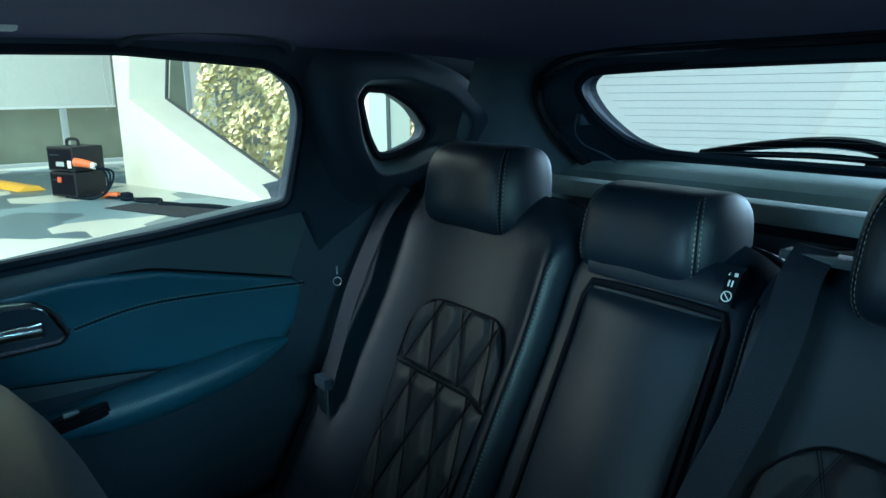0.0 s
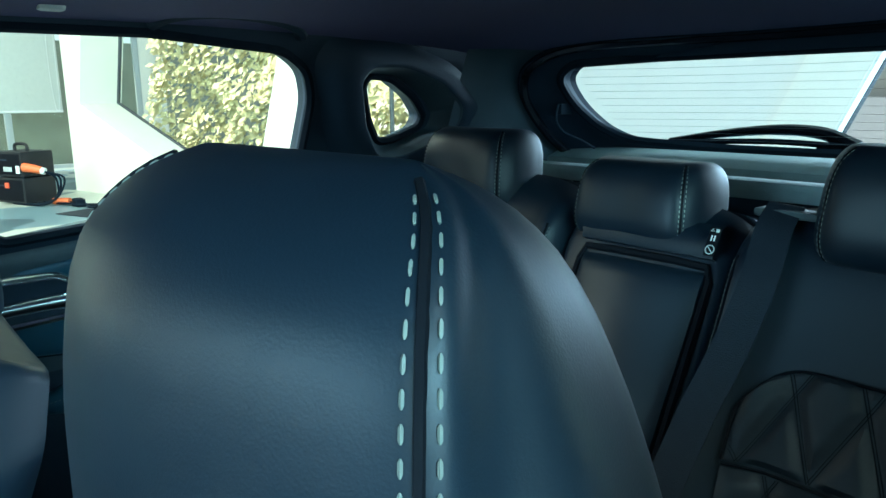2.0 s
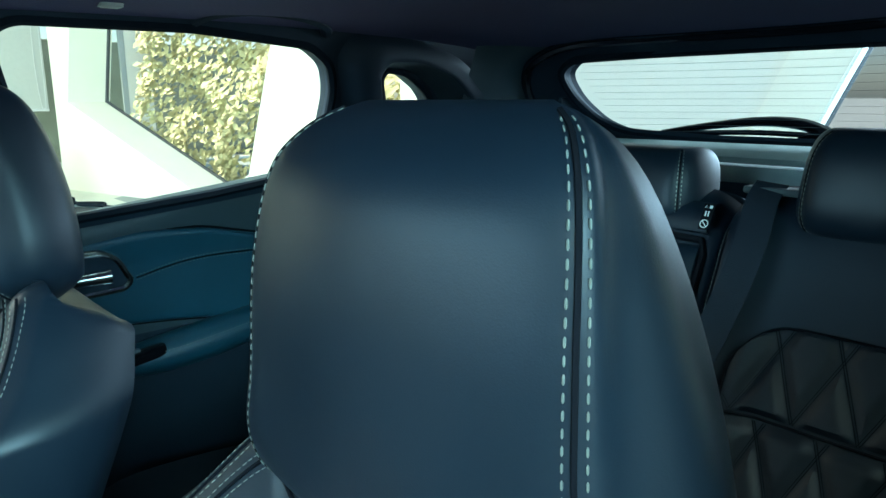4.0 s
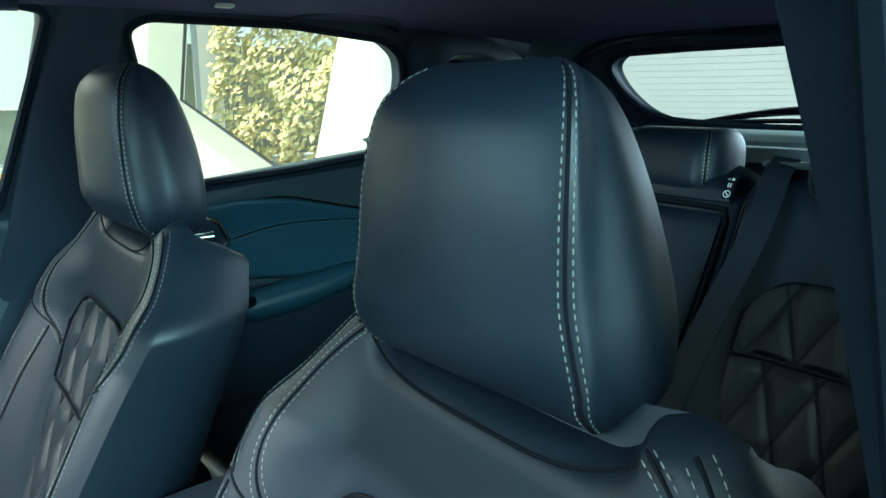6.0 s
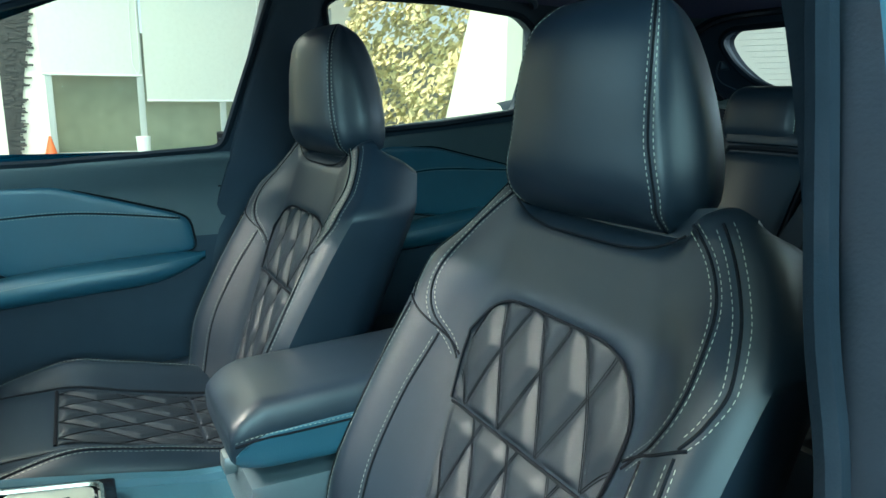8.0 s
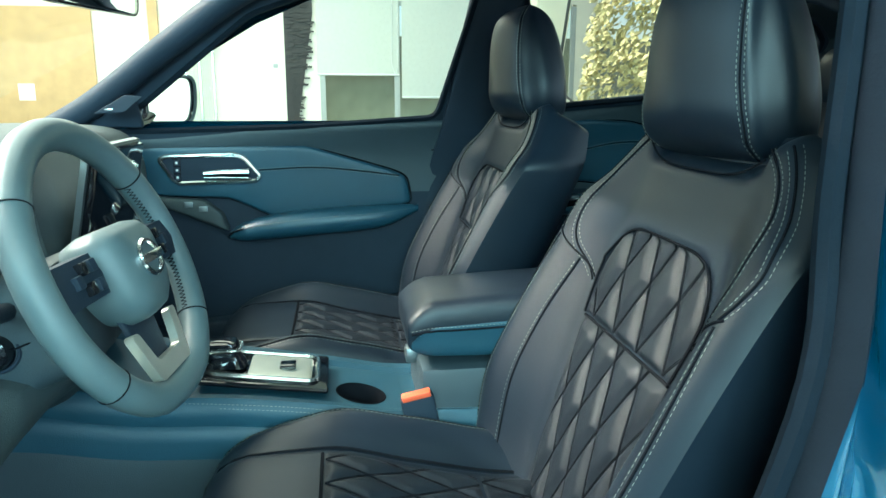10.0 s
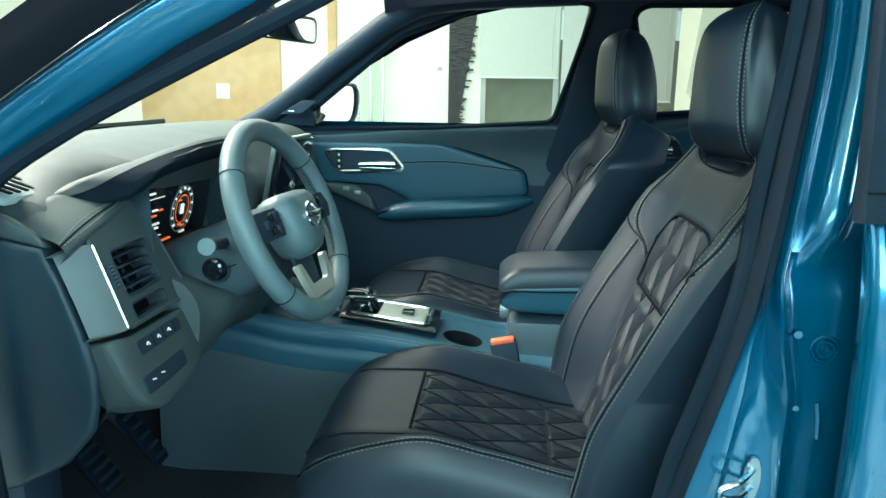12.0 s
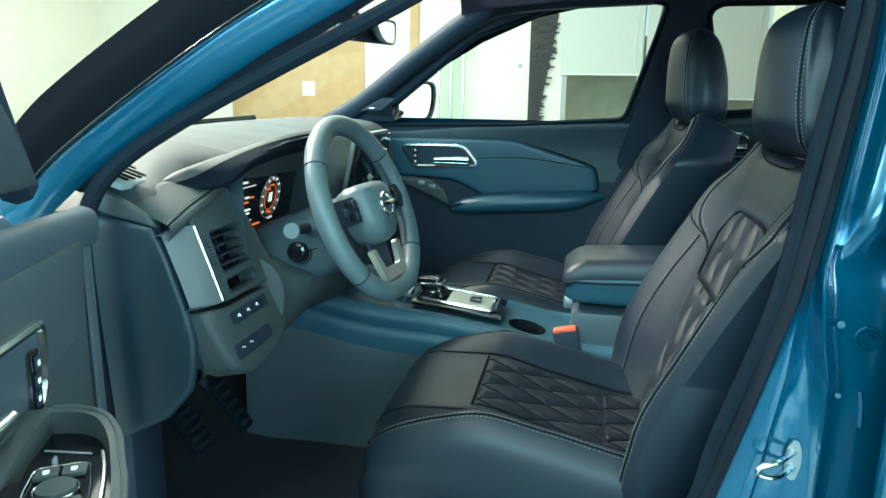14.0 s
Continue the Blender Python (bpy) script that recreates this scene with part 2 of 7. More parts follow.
def plate(outer, holes, to, depth, per=0):
    """A plate cut from a flat outline with holes; to(a, b) gives the place, depth the way of its thickness."""
    bm = bmesh.new()
    edges = []
    for ring in [outer, *holes]:
        vs = [bm.verts.new(to(*p)) for p in ring]
        edges += [bm.edges.new((vs[i], vs[(i + 1) % len(vs)])) for i in range(len(vs))]
    bmesh.ops.triangle_fill(bm, edges=edges, use_beauty=True)
    ext = bmesh.ops.extrude_face_region(bm, geom=bm.faces[:])
    bmesh.ops.translate(bm, verts=[g for g in ext["geom"] if isinstance(g, bmesh.types.BMVert)], vec=depth)
    return bm


def rounded(pts, r=0.03, seg=5):
    """A flat outline with its corners rounded."""
    out, n = [], len(pts)
    for i in range(n):
        p, a, b = Vector(pts[i]), Vector(pts[i - 1]), Vector(pts[(i + 1) % n])
        da, db = (a - p), (b - p)
        k = min(r, da.length * 0.45, db.length * 0.45)
        s, e = p + da.normalized() * k, p + db.normalized() * k
        for j in range(seg + 1):
            t = j / seg
            out.append(((1 - t) ** 2 * s + 2 * t * (1 - t) * p + t * t * e)[:])
    return out


def lerp_table(tab, v):
    """A smooth, never overshooting value between the (position, value) rows of a table."""
    if v <= tab[0][0]:
        return tab[0][1]
    if v >= tab[-1][0]:
        return tab[-1][1]
    i = max(k for k in range(len(tab) - 1) if tab[k][0] <= v)

    def rise(k):
        return (tab[k + 1][1] - tab[k][1]) / (tab[k + 1][0] - tab[k][0])

    def slope(k):
        if k == 0:
            return rise(0)
        if k == len(tab) - 1:
            return rise(k - 1)
        a, b = rise(k - 1), rise(k)
        return 0.0 if a * b <= 0 else 2 * a * b / (a + b)
    (a, x), (b, y) = tab[i], tab[i + 1]
    h = b - a
    t = (v - a) / h
    return (2 * t ** 3 - 3 * t * t + 1) * x + (t ** 3 - 2 * t * t + t) * h * slope(i) + (3 * t * t - 2 * t ** 3) * y + (t ** 3 - t * t) * h * slope(i + 1)


def quilt(at, nu, nv, a, b, su, sv, depth=0.006):
    """A padded patch with a diamond relief. at(u, v): place and normal for u, v from 0 to 1; su, sv: its size."""
    bm = bmesh.new()
    rows = []
    for j in range(nv + 1):
        row = []
        for i in range(nu + 1):
            u, v = i / nu, j / nv
            p, n = at(u, v)
            x, s = (u - 0.5) * su, v * sv
            g = min(abs(((x / a + s / b) % 1.0) - 0.5), abs(((x / a - s / b) % 1.0) - 0.5))
            h = 1 - math.exp(-(g / 0.15) ** 2)
            rim = min(u, 1 - u, v * 1.2, (1 - v) * 1.2) / 0.06
            row.append(bm.verts.new(p + n * depth * h * min(1.0, rim)))
        rows.append(row)
    for r1, r2 in zip(rows, rows[1:]):
        for i in range(nu):
            bm.faces.new((r1[i], r1[i + 1], r2[i + 1], r2[i]))
    return bm


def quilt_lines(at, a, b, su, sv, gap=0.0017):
    """Dark cords painting shade into the twin creases between a padded patch's diamonds."""
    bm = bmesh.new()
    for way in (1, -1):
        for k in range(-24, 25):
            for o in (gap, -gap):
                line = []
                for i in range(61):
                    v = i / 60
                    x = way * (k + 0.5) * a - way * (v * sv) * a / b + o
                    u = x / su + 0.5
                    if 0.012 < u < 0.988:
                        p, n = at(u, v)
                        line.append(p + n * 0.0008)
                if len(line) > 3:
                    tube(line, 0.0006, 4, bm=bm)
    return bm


# ---------- hall: floor, walls, openings ----------
WALL_FOOT, WALL_WAY = Vector((-11.32, 2.605, 0)), Vector((0.966, 0.258, 0)).normalized()
WALL_IN = Vector((-WALL_WAY.y, WALL_WAY.x, 0))


def on_wall(s, z, back=0.0):
    return WALL_FOOT + WALL_WAY * s + WALL_IN * back + Vector((0, 0, z))


def structure(ob, label, category):
    return tagged(ob, label, category, kind="structure")


ground = part("ground", box((-400, -400, -0.5), (400, 400, -0.06)), GROUND)
structure(ground, "pale sunlit concrete ground outside the hall", "ground")
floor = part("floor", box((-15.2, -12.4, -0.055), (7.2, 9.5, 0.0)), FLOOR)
structure(floor, "polished pale grey tiled hall floor", "floor")

OPEN_1 = [(0.36, 1.30), (3.42, 0.04), (4.15, 0.45), (5.15, 3.5), (0.86, 3.5)]
OPEN_3 = [(5.35, 0.06), (6.45, 0.06), (6.45, 2.6), (5.35, 2.6)]
OPEN_2 = [(10.15, 0.98), (10.80, 0.30), (15.0, 0.30), (15.0, 3.5), (11.20, 3.5)]
wall_rear = part("wall_rear", plate([(0, 0), (19.0, 0), (19.0, 5.3), (0, 5.3)], [OPEN_1, OPEN_3, OPEN_2], lambda s, z: on_wall(s, z), WALL_IN * 0.66), WALL, smooth=False)
structure(wall_rear, "white plastered hall wall with slanted window openings", "wall")
# Paler plate standing in for the sunlit window reveal; sunlight is in its colour.
band = part("sunlit_band", plate([(9.70, 0.98), (10.13, 0.98), (11.18, 3.5), (10.75, 3.5)], [], lambda s, z: on_wall(s, z, -0.03), WALL_IN * 0.03), SUNLIT, smooth=False)
structure(band, "slanted band coloured like the sunlit reveal of the corner window", "wall")
wall_side = part("wall_side", plate([(-12.4, 0), (-1.02, 0), (-1.02, 5.3), (-12.4, 5.3)], [], lambda y, z: Vector((-15.0, y, z)), Vector((-0.25, 0, 0))), WALL, smooth=False)
structure(wall_side, "white painted side wall of the hall", "wall")
wall_window = part("wall_window", plate([(-1.02, 0), (5.4, 0), (5.4, 5.3), (-1.02, 5.3)], [[(-0.9, 0.04), (4.9, 0.04), (4.9, 3.2), (-0.9, 3.2)]], lambda y, z: Vector((-15.0, y, z)), Vector((-0.25, 0, 0))), WALL, smooth=False)
structure(wall_window, "hall wall with a wide low window", "wall")
# Front and left walls are unseen, added to close the hall round the lamps.
wall_front = part("wall_front", plate([(-15.25, 0), (7.2, 0), (7.2, 5.3), (-15.25, 5.3)], [[(-6, 0.9), (4, 0.9), (4, 3.9), (-6, 3.9)]], lambda x, z: Vector((x, -12.4, z)), Vector((0, -0.25, 0))), WALL, smooth=False)
structure(wall_front, "unseen white hall wall, added with an opening for lamp light", "wall")
wall_left = part("wall_left", plate([(-12.4, 0), (9.0, 0), (9.0, 5.3), (-12.4, 5.3)], [[(-5.5, 0.6), (4.5, 0.6), (4.5, 3.8), (-5.5, 3.8)]], lambda y, z: Vector((7.0, y, z)), Vector((0.25, 0, 0))), WALL, smooth=False)
structure(wall_left, "unseen white hall wall, added with an opening for lamp light", "wall")
# Unseen ceiling, added to close the hall and keep the sky out.
ceiling = part("ceiling", plate([(-15.25, -12.65), (7.25, -12.65), (7.25, 8.08), (-15.25, 2.07)], [], lambda x, y: Vector((x, y, 5.3)), Vector((0, 0, 0.15))), WALL, smooth=False)
structure(ceiling, "plain white hall ceiling, added out of view", "ceiling")


def wall_window_frame(name, outline, label, back):
    """A slim dark frame with a pane set deep in a wall opening."""
    w = thing(name, label, "window", kind="structure")
    pts = [on_wall(s, z, back) for s, z in outline]
    part("window_frame", tube([p for p in pts], 0.03, 6, True), DARKFRAME, w, "dark slim frame", smooth=False)
    bm = bmesh.new()
    bm.faces.new([bm.verts.new(p) for p in pts])
    pane = part("pane", bm, GLASS, w, "clear glass")
    pane.visible_shadow = False
    return w


wall_window_frame("window_1", OPEN_1, "slanted window in a deep white reveal", 0.61)
wall_window_frame("window_2", OPEN_2, "slanted corner window in a deep white reveal", 0.46)
w3 = wall_window_frame("window_3", OPEN_3, "narrow glazed door with a dark mullion", 0.3)
part("mullion", tube([on_wall(5.98, 0.06, 0.3), on_wall(5.98, 2.6, 0.3)], 0.025, 6), DARKFRAME, w3, smooth=False)

# low window with roller blinds in the side wall
w4 = thing("window_4", "wide window with grey frames under roller blinds", "window", kind="structure")
for y in (-0.85, 0.80, 2.42, 3.60, 4.85):
    part("window_frame", box((-15.08, y - 0.06, 0.08), (-15.0, y + 0.06, 3.16), 0.006), FRAME, w4)
for z in (0.06, 3.16):
    part("window_frame", box((-15.09, -0.78, z - 0.05), (-15.01, 4.8, z + 0.05), 0.006), FRAME, w4)
for y0, y1 in ((-0.79, 0.74), (0.86, 2.36), (2.48, 3.54), (3.66, 4.79)):
    p = part("pane", box((-15.05, y0, 0.11), (-15.04, y1, 3.11)), GLASS, w4)
    p.visible_shadow = False
outside_wall = part("retaining_wall", box((-17.0, -4, -0.06), (-16.7, 9, 2.6), 0.02), CONCRETE)
structure(outside_wall, "green-grey weathered concrete wall outside", "wall")


def roller_blind(y0, y1, z, label):
    b = thing("roller_blind", label, "blind", "blinds over the low window", at=(-14.96, (y0 + y1) / 2, z))
    inv = Matrix.Translation((14.96, -(y0 + y1) / 2, -z))
    part("fabric", moved(box((-14.962, y0, z), (-14.958, y1, 3.3)), inv), BLIND, b)
    part("bottom_bar", moved(tube([(-14.96, y0, z), (-14.96, y1, z)], 0.022, 8), inv), WHITE, b, "white bottom bar")
    part("roller", moved(tube([(-14.96, y0, 3.3), (-14.96, y1, 3.3)], 0.04, 10), inv), FRAME, b)
    cord = [(-14.93, y1 - 0.03, 3.3), (-14.93, y1 - 0.04, 2.0), (-14.93, y1 - 0.05, z + 0.12), (-14.93, y1 - 0.09, z + 0.03), (-14.93, y1 - 0.13, z + 0.12), (-14.93, y1 - 0.17, 2.0), (-14.93, y1 - 0.15, 3.3)]
    part("cord", moved(tube(smooth_line(cord, 5), 0.007, 5), inv), WHITE, b, "white pull cord")


roller_blind(-0.95, 0.84, 1.63, "pale grey roller blind lowered over a window")
roller_blind(0.90, 3.36, 1.14, "grey roller blind lowered further than the other")


def ivy(seed):
    """A hedge of many small leaves on a fence behind the slanted window."""
    rnd = random.Random(seed)
    bm = bmesh.new()
    for _ in range(9000):
        s, z = rnd.uniform(-1.5, 5.2), rnd.uniform(0.0, 4.2)
        depth = 2.4 + 0.5 * noise.noise((s * 1.1, z * 1.1, 0.0)) + rnd.uniform(-0.12, 0.12)
        c = on_wall(s, z, depth)
        k = rnd.uniform(0.05, 0.11)
        n = (-WALL_IN + Vector((rnd.uniform(-0.8, 0.8), rnd.uniform(-0.4, 0.4), rnd.uniform(0.0, 1.7)))).normalized()
        u = n.cross(Vector((rnd.uniform(-1, 1), rnd.uniform(-1, 1), rnd.uniform(-1, 1)))).normalized()
        w = n.cross(u)
        pts = [c - u * k, c - u * 0.2 * k + w * 0.62 * k + n * 0.1 * k, c + u * k, c - u * 0.2 * k - w * 0.62 * k + n * 0.1 * k]
        vs = [bm.verts.new(p) for p in pts]
        bm.faces.new((vs[0], vs[1], vs[2]))
        bm.faces.new((vs[0], vs[2], vs[3]))
    return bm


hedge = part("ivy_hedge", ivy(4), LEAF, smooth=False)
tagged(hedge, "dense sunlit ivy leaves climbing a fence", "hedge", kind="stuff")


# fittings along the side wall
strip = part("relief_panel", plate([(-1.64, 0.0), (-1.46, 0.0), (-1.42, 0.5), (-1.03, 2.9), (-1.03, 4.0), (-1.64, 4.0)], [], lambda y, z: Vector((-14.94, y, z)), Vector((-0.05, 0, 0))), ROCK, smooth=False)
tagged(strip, "tall charcoal relief panel of broken stone on the wall", "wall panel")
rnd = random.Random(7)
bm = bmesh.new()
for _ in range(420):
    z = rnd.uniform(0.05, 3.9)
    y = rnd.uniform(-1.64, min(-1.12, -1.50 + 0.17 * z))
    b = box((-14.945, y, z), (-14.94 + rnd.uniform(0.01, 0.05), y + rnd.uniform(0.05, 0.16), z + rnd.uniform(0.02, 0.05)))
    me = bpy.data.meshes.new("tmp")
    b.to_mesh(me)
    b.free()
    bm.from_mesh(me)
    bpy.data.meshes.remove(me)
part("stone_chips", bm, ROCK, strip, smooth=False)
switch = part("wall_switch", box((-15.0, -1.90, 1.76), (-14.985, -1.80, 1.85), 0.006), FRAME)
tagged(switch, "small grey wall switch on white plaster", "switch")
stand = thing("display_stand", "tall chrome and glass display column", "stand")
for y in (-3.68, -3.40, -3.12):
    part("post", tube([(-14.7, y, 0.02), (-14.7, y, 2.25)], 0.035, 12), CHROME, stand)
part("glass_panel", box((-14.72, -3.62, 0.1), (-14.71, -3.18, 2.2), 0.002), GLASS, stand)
part("foot", box((-14.9, -3.78, 0.0), (-14.5, -3.02, 0.03), 0.008), SILVER, stand)
part("cap", box((-14.78, -3.36, 2.22), (-14.62, -3.0, 2.44), 0.01), DARKFRAME, stand)
oak = part("oak_cladding", box((-14.99, -8.95, 0.0), (-14.93, -5.55, 2.95), 0.006), OAK)
tagged(oak, "oak veneered cladding with visible grain on the wall", "cladding", kind="structure")
post = part("oak_post", box((-14.98, -4.42, 0.0), (-14.90, -4.22, 4.6), 0.006), OAK)
tagged(post, "slim oak post standing at the wall", "post")
note = part("notice", box((-14.928, -7.10, 1.06), (-14.92, -6.78, 1.40), 0.002), WHITE)
tagged(note, "white paper notice fixed on the oak panel", "notice")
sign = thing("sign_board", "black information board with rows of white discs", "sign")
part("board", box((-14.99, -11.42, 1.94), (-14.96, -10.84, 2.75), 0.004), PIANO, sign)
part("heading_bar", box((-14.958, -11.34, 2.66), (-14.952, -11.14, 2.70)), WHITE, sign)
part("heading_bar", box((-14.958, -11.34, 2.57), (-14.952, -10.96, 2.61)), WHITE, sign)
for z in (2.43, 2.25, 2.07):
    for y in (-11.30, -11.13, -10.96):
        part("disc", tube([(-14.962, y, z), (-14.950, y, z)], 0.06, 14), WHITE, sign)

# power unit, cables and ramp on the floor
unit = thing("power_unit", "stack of two black portable power units", "power unit")
for z0, z1 in ((0.02, 0.36), (0.37, 0.70)):
    body = part("case", box((-0.235, -0.27, z0), (0.235, 0.27, z1), 0.02), DARKCASE, unit)
    part("front_panel", box((0.228, -0.24, z0 + 0.03), (0.240, 0.24, z1 - 0.03), 0.004), SEAM, body)
    part("vent_bar", box((0.236, -0.2, z1 - 0.12), (0.245, 0.0, z1 - 0.10), 0.003), TRIM, body)
    part("corner_foot", box((0.19, 0.20, z0 - 0.018), (0.23, 0.26, z0 + 0.01), 0.004), RUBBER, body)
part("carry_handle", tube(smooth_line([(0, -0.15, 0.69), (0, -0.13, 0.78), (0, 0.07, 0.78), (0, 0.09, 0.69)], 5), 0.022, 8), DARKCASE, unit)
part("label_plate", box((0.238, 0.16, 0.42), (0.247, 0.23, 0.52), 0.002), WHITE, unit, "white data plate")
part("label_plate", box((0.238, -0.08, 0.44), (0.247, 0.08, 0.50), 0.002), FRAME, unit, "grey name plate")
part("red_switch", box((0.236, -0.08, 0.22), (0.258, -0.01, 0.29), 0.006), RED, unit)
part("plug", tube(smooth_line([(0.20, 0.26, 0.50), (0.17, 0.36, 0.49), (0.12, 0.48, 0.46)], 3), lambda t: 0.062 - 0.012 * t, 12), ORANGE, unit, "orange power plug")
part("plug_collar", tube([(0.122, 0.478, 0.46), (0.10, 0.52, 0.445)], 0.045, 12), WHITE, unit)
for k in range(3):
    part("lead", tube(smooth_line([(0.10, 0.52, 0.44), (0.02 - 0.03 * k, 0.60 + 0.04 * k, 0.36), (0.03 * k, 0.58 + 0.05 * k, 0.14), (0.10 + 0.06 * k, 0.46 + 0.06 * k, 0.03), (0.22, 0.20 - 0.1 * k, 0.02)], 5), 0.014, 6), RUBBER, unit, "black hanging lead")
unit.matrix_basis = Matrix.Translation((-10.36, 1.78, 0)) @ Matrix.Rotation(radians(-64), 4, 'Z')
plug = part("floor_plug", tube([(-9.86, 1.98, 0.05), (-9.70, 2.14, 0.05)], 0.045, 12), ORANGE)
tagged(plug, "orange plug lying on the floor by the units", "plug")
for o, r in ((0.0, 0.02), (0.07, 0.022), (-0.06, 0.016)):
    cable = part("power_cable", tube(smooth_line([(-10.05, 1.96 + o, 0.03), (-9.70, 2.14 + o * 1.4, 0.03), (-9.45, 2.20 - o, 0.03), (-9.1, 2.36 + o * 2.0, 0.03), (-8.7, 2.50 - o, 0.02), (-8.2, 2.78 + o, 0.02), (-7.5, 3.12 - o * 0.5, 0.02)], 8), r, 6), RUBBER)
    tagged(cable, "black power cable lying along the wall foot", "cable", "cables on the floor")
adapter = part("cable_coupler", box((-9.62, 2.14, 0.0), (-9.40, 2.26, 0.10), 0.02), RUBBER)
tagged(adapter, "black cable coupler on the floor", "coupler")
mat_ob = part("floor_mat", plate([(-8.95, 1.80), (-7.40, 2.46), (-7.62, 3.08), (-9.12, 2.20)], [], lambda x, y: Vector((x, y, 0.010)), Vector((0, 0, -0.008))), CARPET, smooth=False)
tagged(mat_ob, "dark rubber mat under the cables", "mat")
ramp = part("cable_ramp", loft([[Vector(p) for p in ((x, y - 0.18, 0.004), (x, y - 0.10, 0.07), (x, y + 0.10, 0.07), (x, y + 0.18, 0.004))] for x, y in ((-14.6, -2.5), (-14.6, -1.2), (-14.5, 0.0), (-14.0, 0.55), (-12.7, 0.95), (-11.4, 1.32))], True), YELLOW)
tagged(ramp, "yellow rubber cable ramp on the floor", "cable ramp")
cone = thing("traffic_cone", "small orange traffic cone by the window", "cone")
part("cone_body", tube([(-14.75, -0.92, 0.03), (-14.75, -0.92, 0.45)], lambda t: 0.11 * (1 - t) + 0.02, 14), ORANGE, cone)
part("cone_base", box((-14.90, -1.07, 0.0), (-14.60, -0.77, 0.03), 0.01), ORANGE, cone)
bucket = part("white_bin", tube([(-14.75, 0.75, 0.0), (-14.75, 0.75, 0.42)], lambda t: 0.12 + 0.02 * t, 16), WHITE)
tagged(bucket, "small white bin standing by the window", "bin")
lamp = thing("floor_standing_lamp", "small round lamp on a slim post behind the car", "lamp")
part("shade", tube([(-2.5, 5.46, 1.68), (-2.5, 5.46, 1.76)], 0.05, 16), WHITE, lamp)
part("post", tube([(-2.5, 5.46, 0.02), (-2.5, 5.46, 1.69)], 0.012, 10), FRAME, lamp)
part("foot", tube([(-2.5, 5.46, 0.0), (-2.5, 5.46, 0.02)], 0.14, 20), FRAME, lamp)


# ---------- front seats ----------
SEAT_Y = [(0.50, -0.26), (0.555, -0.235), (0.70, -0.185), (0.824, -0.135), (0.88, -0.113), (1.0, -0.065), (1.10, -0.033), (1.2, -0.01)]
SEAT_P = [(0.5, 0.045), (0.6, 0.070), (0.7, 0.082), (0.8, 0.074), (0.90, 0.060), (0.95, 0.052), (1.0, 0.040), (1.05, 0.014), (1.10, 0.002), (1.15, 0.0)]
SEAT_W = [(0.50, 0.262), (0.60, 0.286), (0.72, 0.297), (0.90, 0.299), (1.0, 0.300), (1.05, 0.268), (1.09, 0.236), (1.12, 0.205), (1.15, 0.185)]
PANEL_W = [(0.50, 0.112), (0.56, 0.118), (0.70, 0.135), (0.82, 0.153), (0.90, 0.164), (0.95, 0.158), (1.0, 0.13)]


def soft_step(t):
    t = max(0.0, min(1.0, t))
    return t * t * (3 - 2 * t)


def back_front(x, z):
    """A place on the front of the backrest: flat centre with a sunk quilted panel, swelling into the side bolsters."""
    w, p, u = lerp_table(SEAT_W, z), lerp_table(SEAT_P, z), abs(x)
    a, crest = lerp_table(PANEL_W, z), w - 0.034
    d = p * soft_step((u - a) / max(0.02, crest - a))
    if u > crest:
        d -= 0.026 * ((u - crest) / 0.034) ** 2
    inside = soft_step((a + 0.006 - u) / 0.014) * soft_step((0.980 - z - 0.06 * min(1.2, u / a) ** 8) / 0.014)
    return Vector((x, lerp_table(SEAT_Y, z) - d + 0.007 * inside, z))


def back_normal(x, z):
    e = 0.003
    n = (back_front(x + e, z) - back_front(x - e, z)).cross(back_front(x, z + e) - back_front(x, z - e)).normalized()
    return n if n.y < 0 else -n


def back_ring(v):
    """The outline of the backrest at height v from 0 to 1, from its front middle round by the side to the back."""
    k = math.sqrt(max(0.015, 1 - (max(0.0, v - 0.955) / 0.045) ** 2))
    half = []
    for f in steps(0, 1, 44):
        top = lerp_table([(0, 1.087), (0.48, 1.089), (0.60, 1.099), (0.72, 1.121), (0.90, 1.130), (1, 1.122)], f)
        z = 0.50 + v * (top - 0.50)
        p = back_front(f * lerp_table(SEAT_W, z), z)
        ym = lerp_table(SEAT_Y, z) + 0.035
        half.append(Vector((p.x, ym + (p.y - ym) * k, z)))
    rim = half[-1]
    for fx, dy, top in ((0.985, 0.05, 1.116), (0.93, 0.095, 1.105), (0.84, 0.125, 1.092), (0.6, 0.138, 1.080), (0.3, 0.138, 1.078), (0.0, 0.138, 1.078)):
        z = 0.50 + v * (top - 0.50)
        w = lerp_table(SEAT_W, z)
        ym = lerp_table(SEAT_Y, z) + 0.035
        half.append(Vector((fx * w, ym + (lerp_table(SEAT_Y, z) + dy - ym) * k, z)))
    return half + [Vector((-q.x, q.y, q.z)) for q in reversed(half[1:-1])]


def back_seam(pts, parent, sides=(0.0055, -0.0055), per=8, r=0.0017):
    """A dark seam along places of the backrest's front, with rows of thread beside it."""
    line = smooth_line([(x, z, 0.0) for x, z in pts], per)
    part("seam", tube([back_front(p.x, p.y) + back_normal(p.x, p.y) * 0.0004 for p in line], r, 5), SEAM, parent)
    for o in sides:
        row = []
        for a, p, b in zip(line, line[1:], line[2:]):
            d = (b - a).normalized()
            q = p + Vector((-d.y, d.x, 0)) * o
            row.append(back_front(q.x, q.y) + back_normal(q.x, q.y) * 0.0008)
        stitches(row, parent, dash=0.0050, gap=0.0026, r=0.00052)


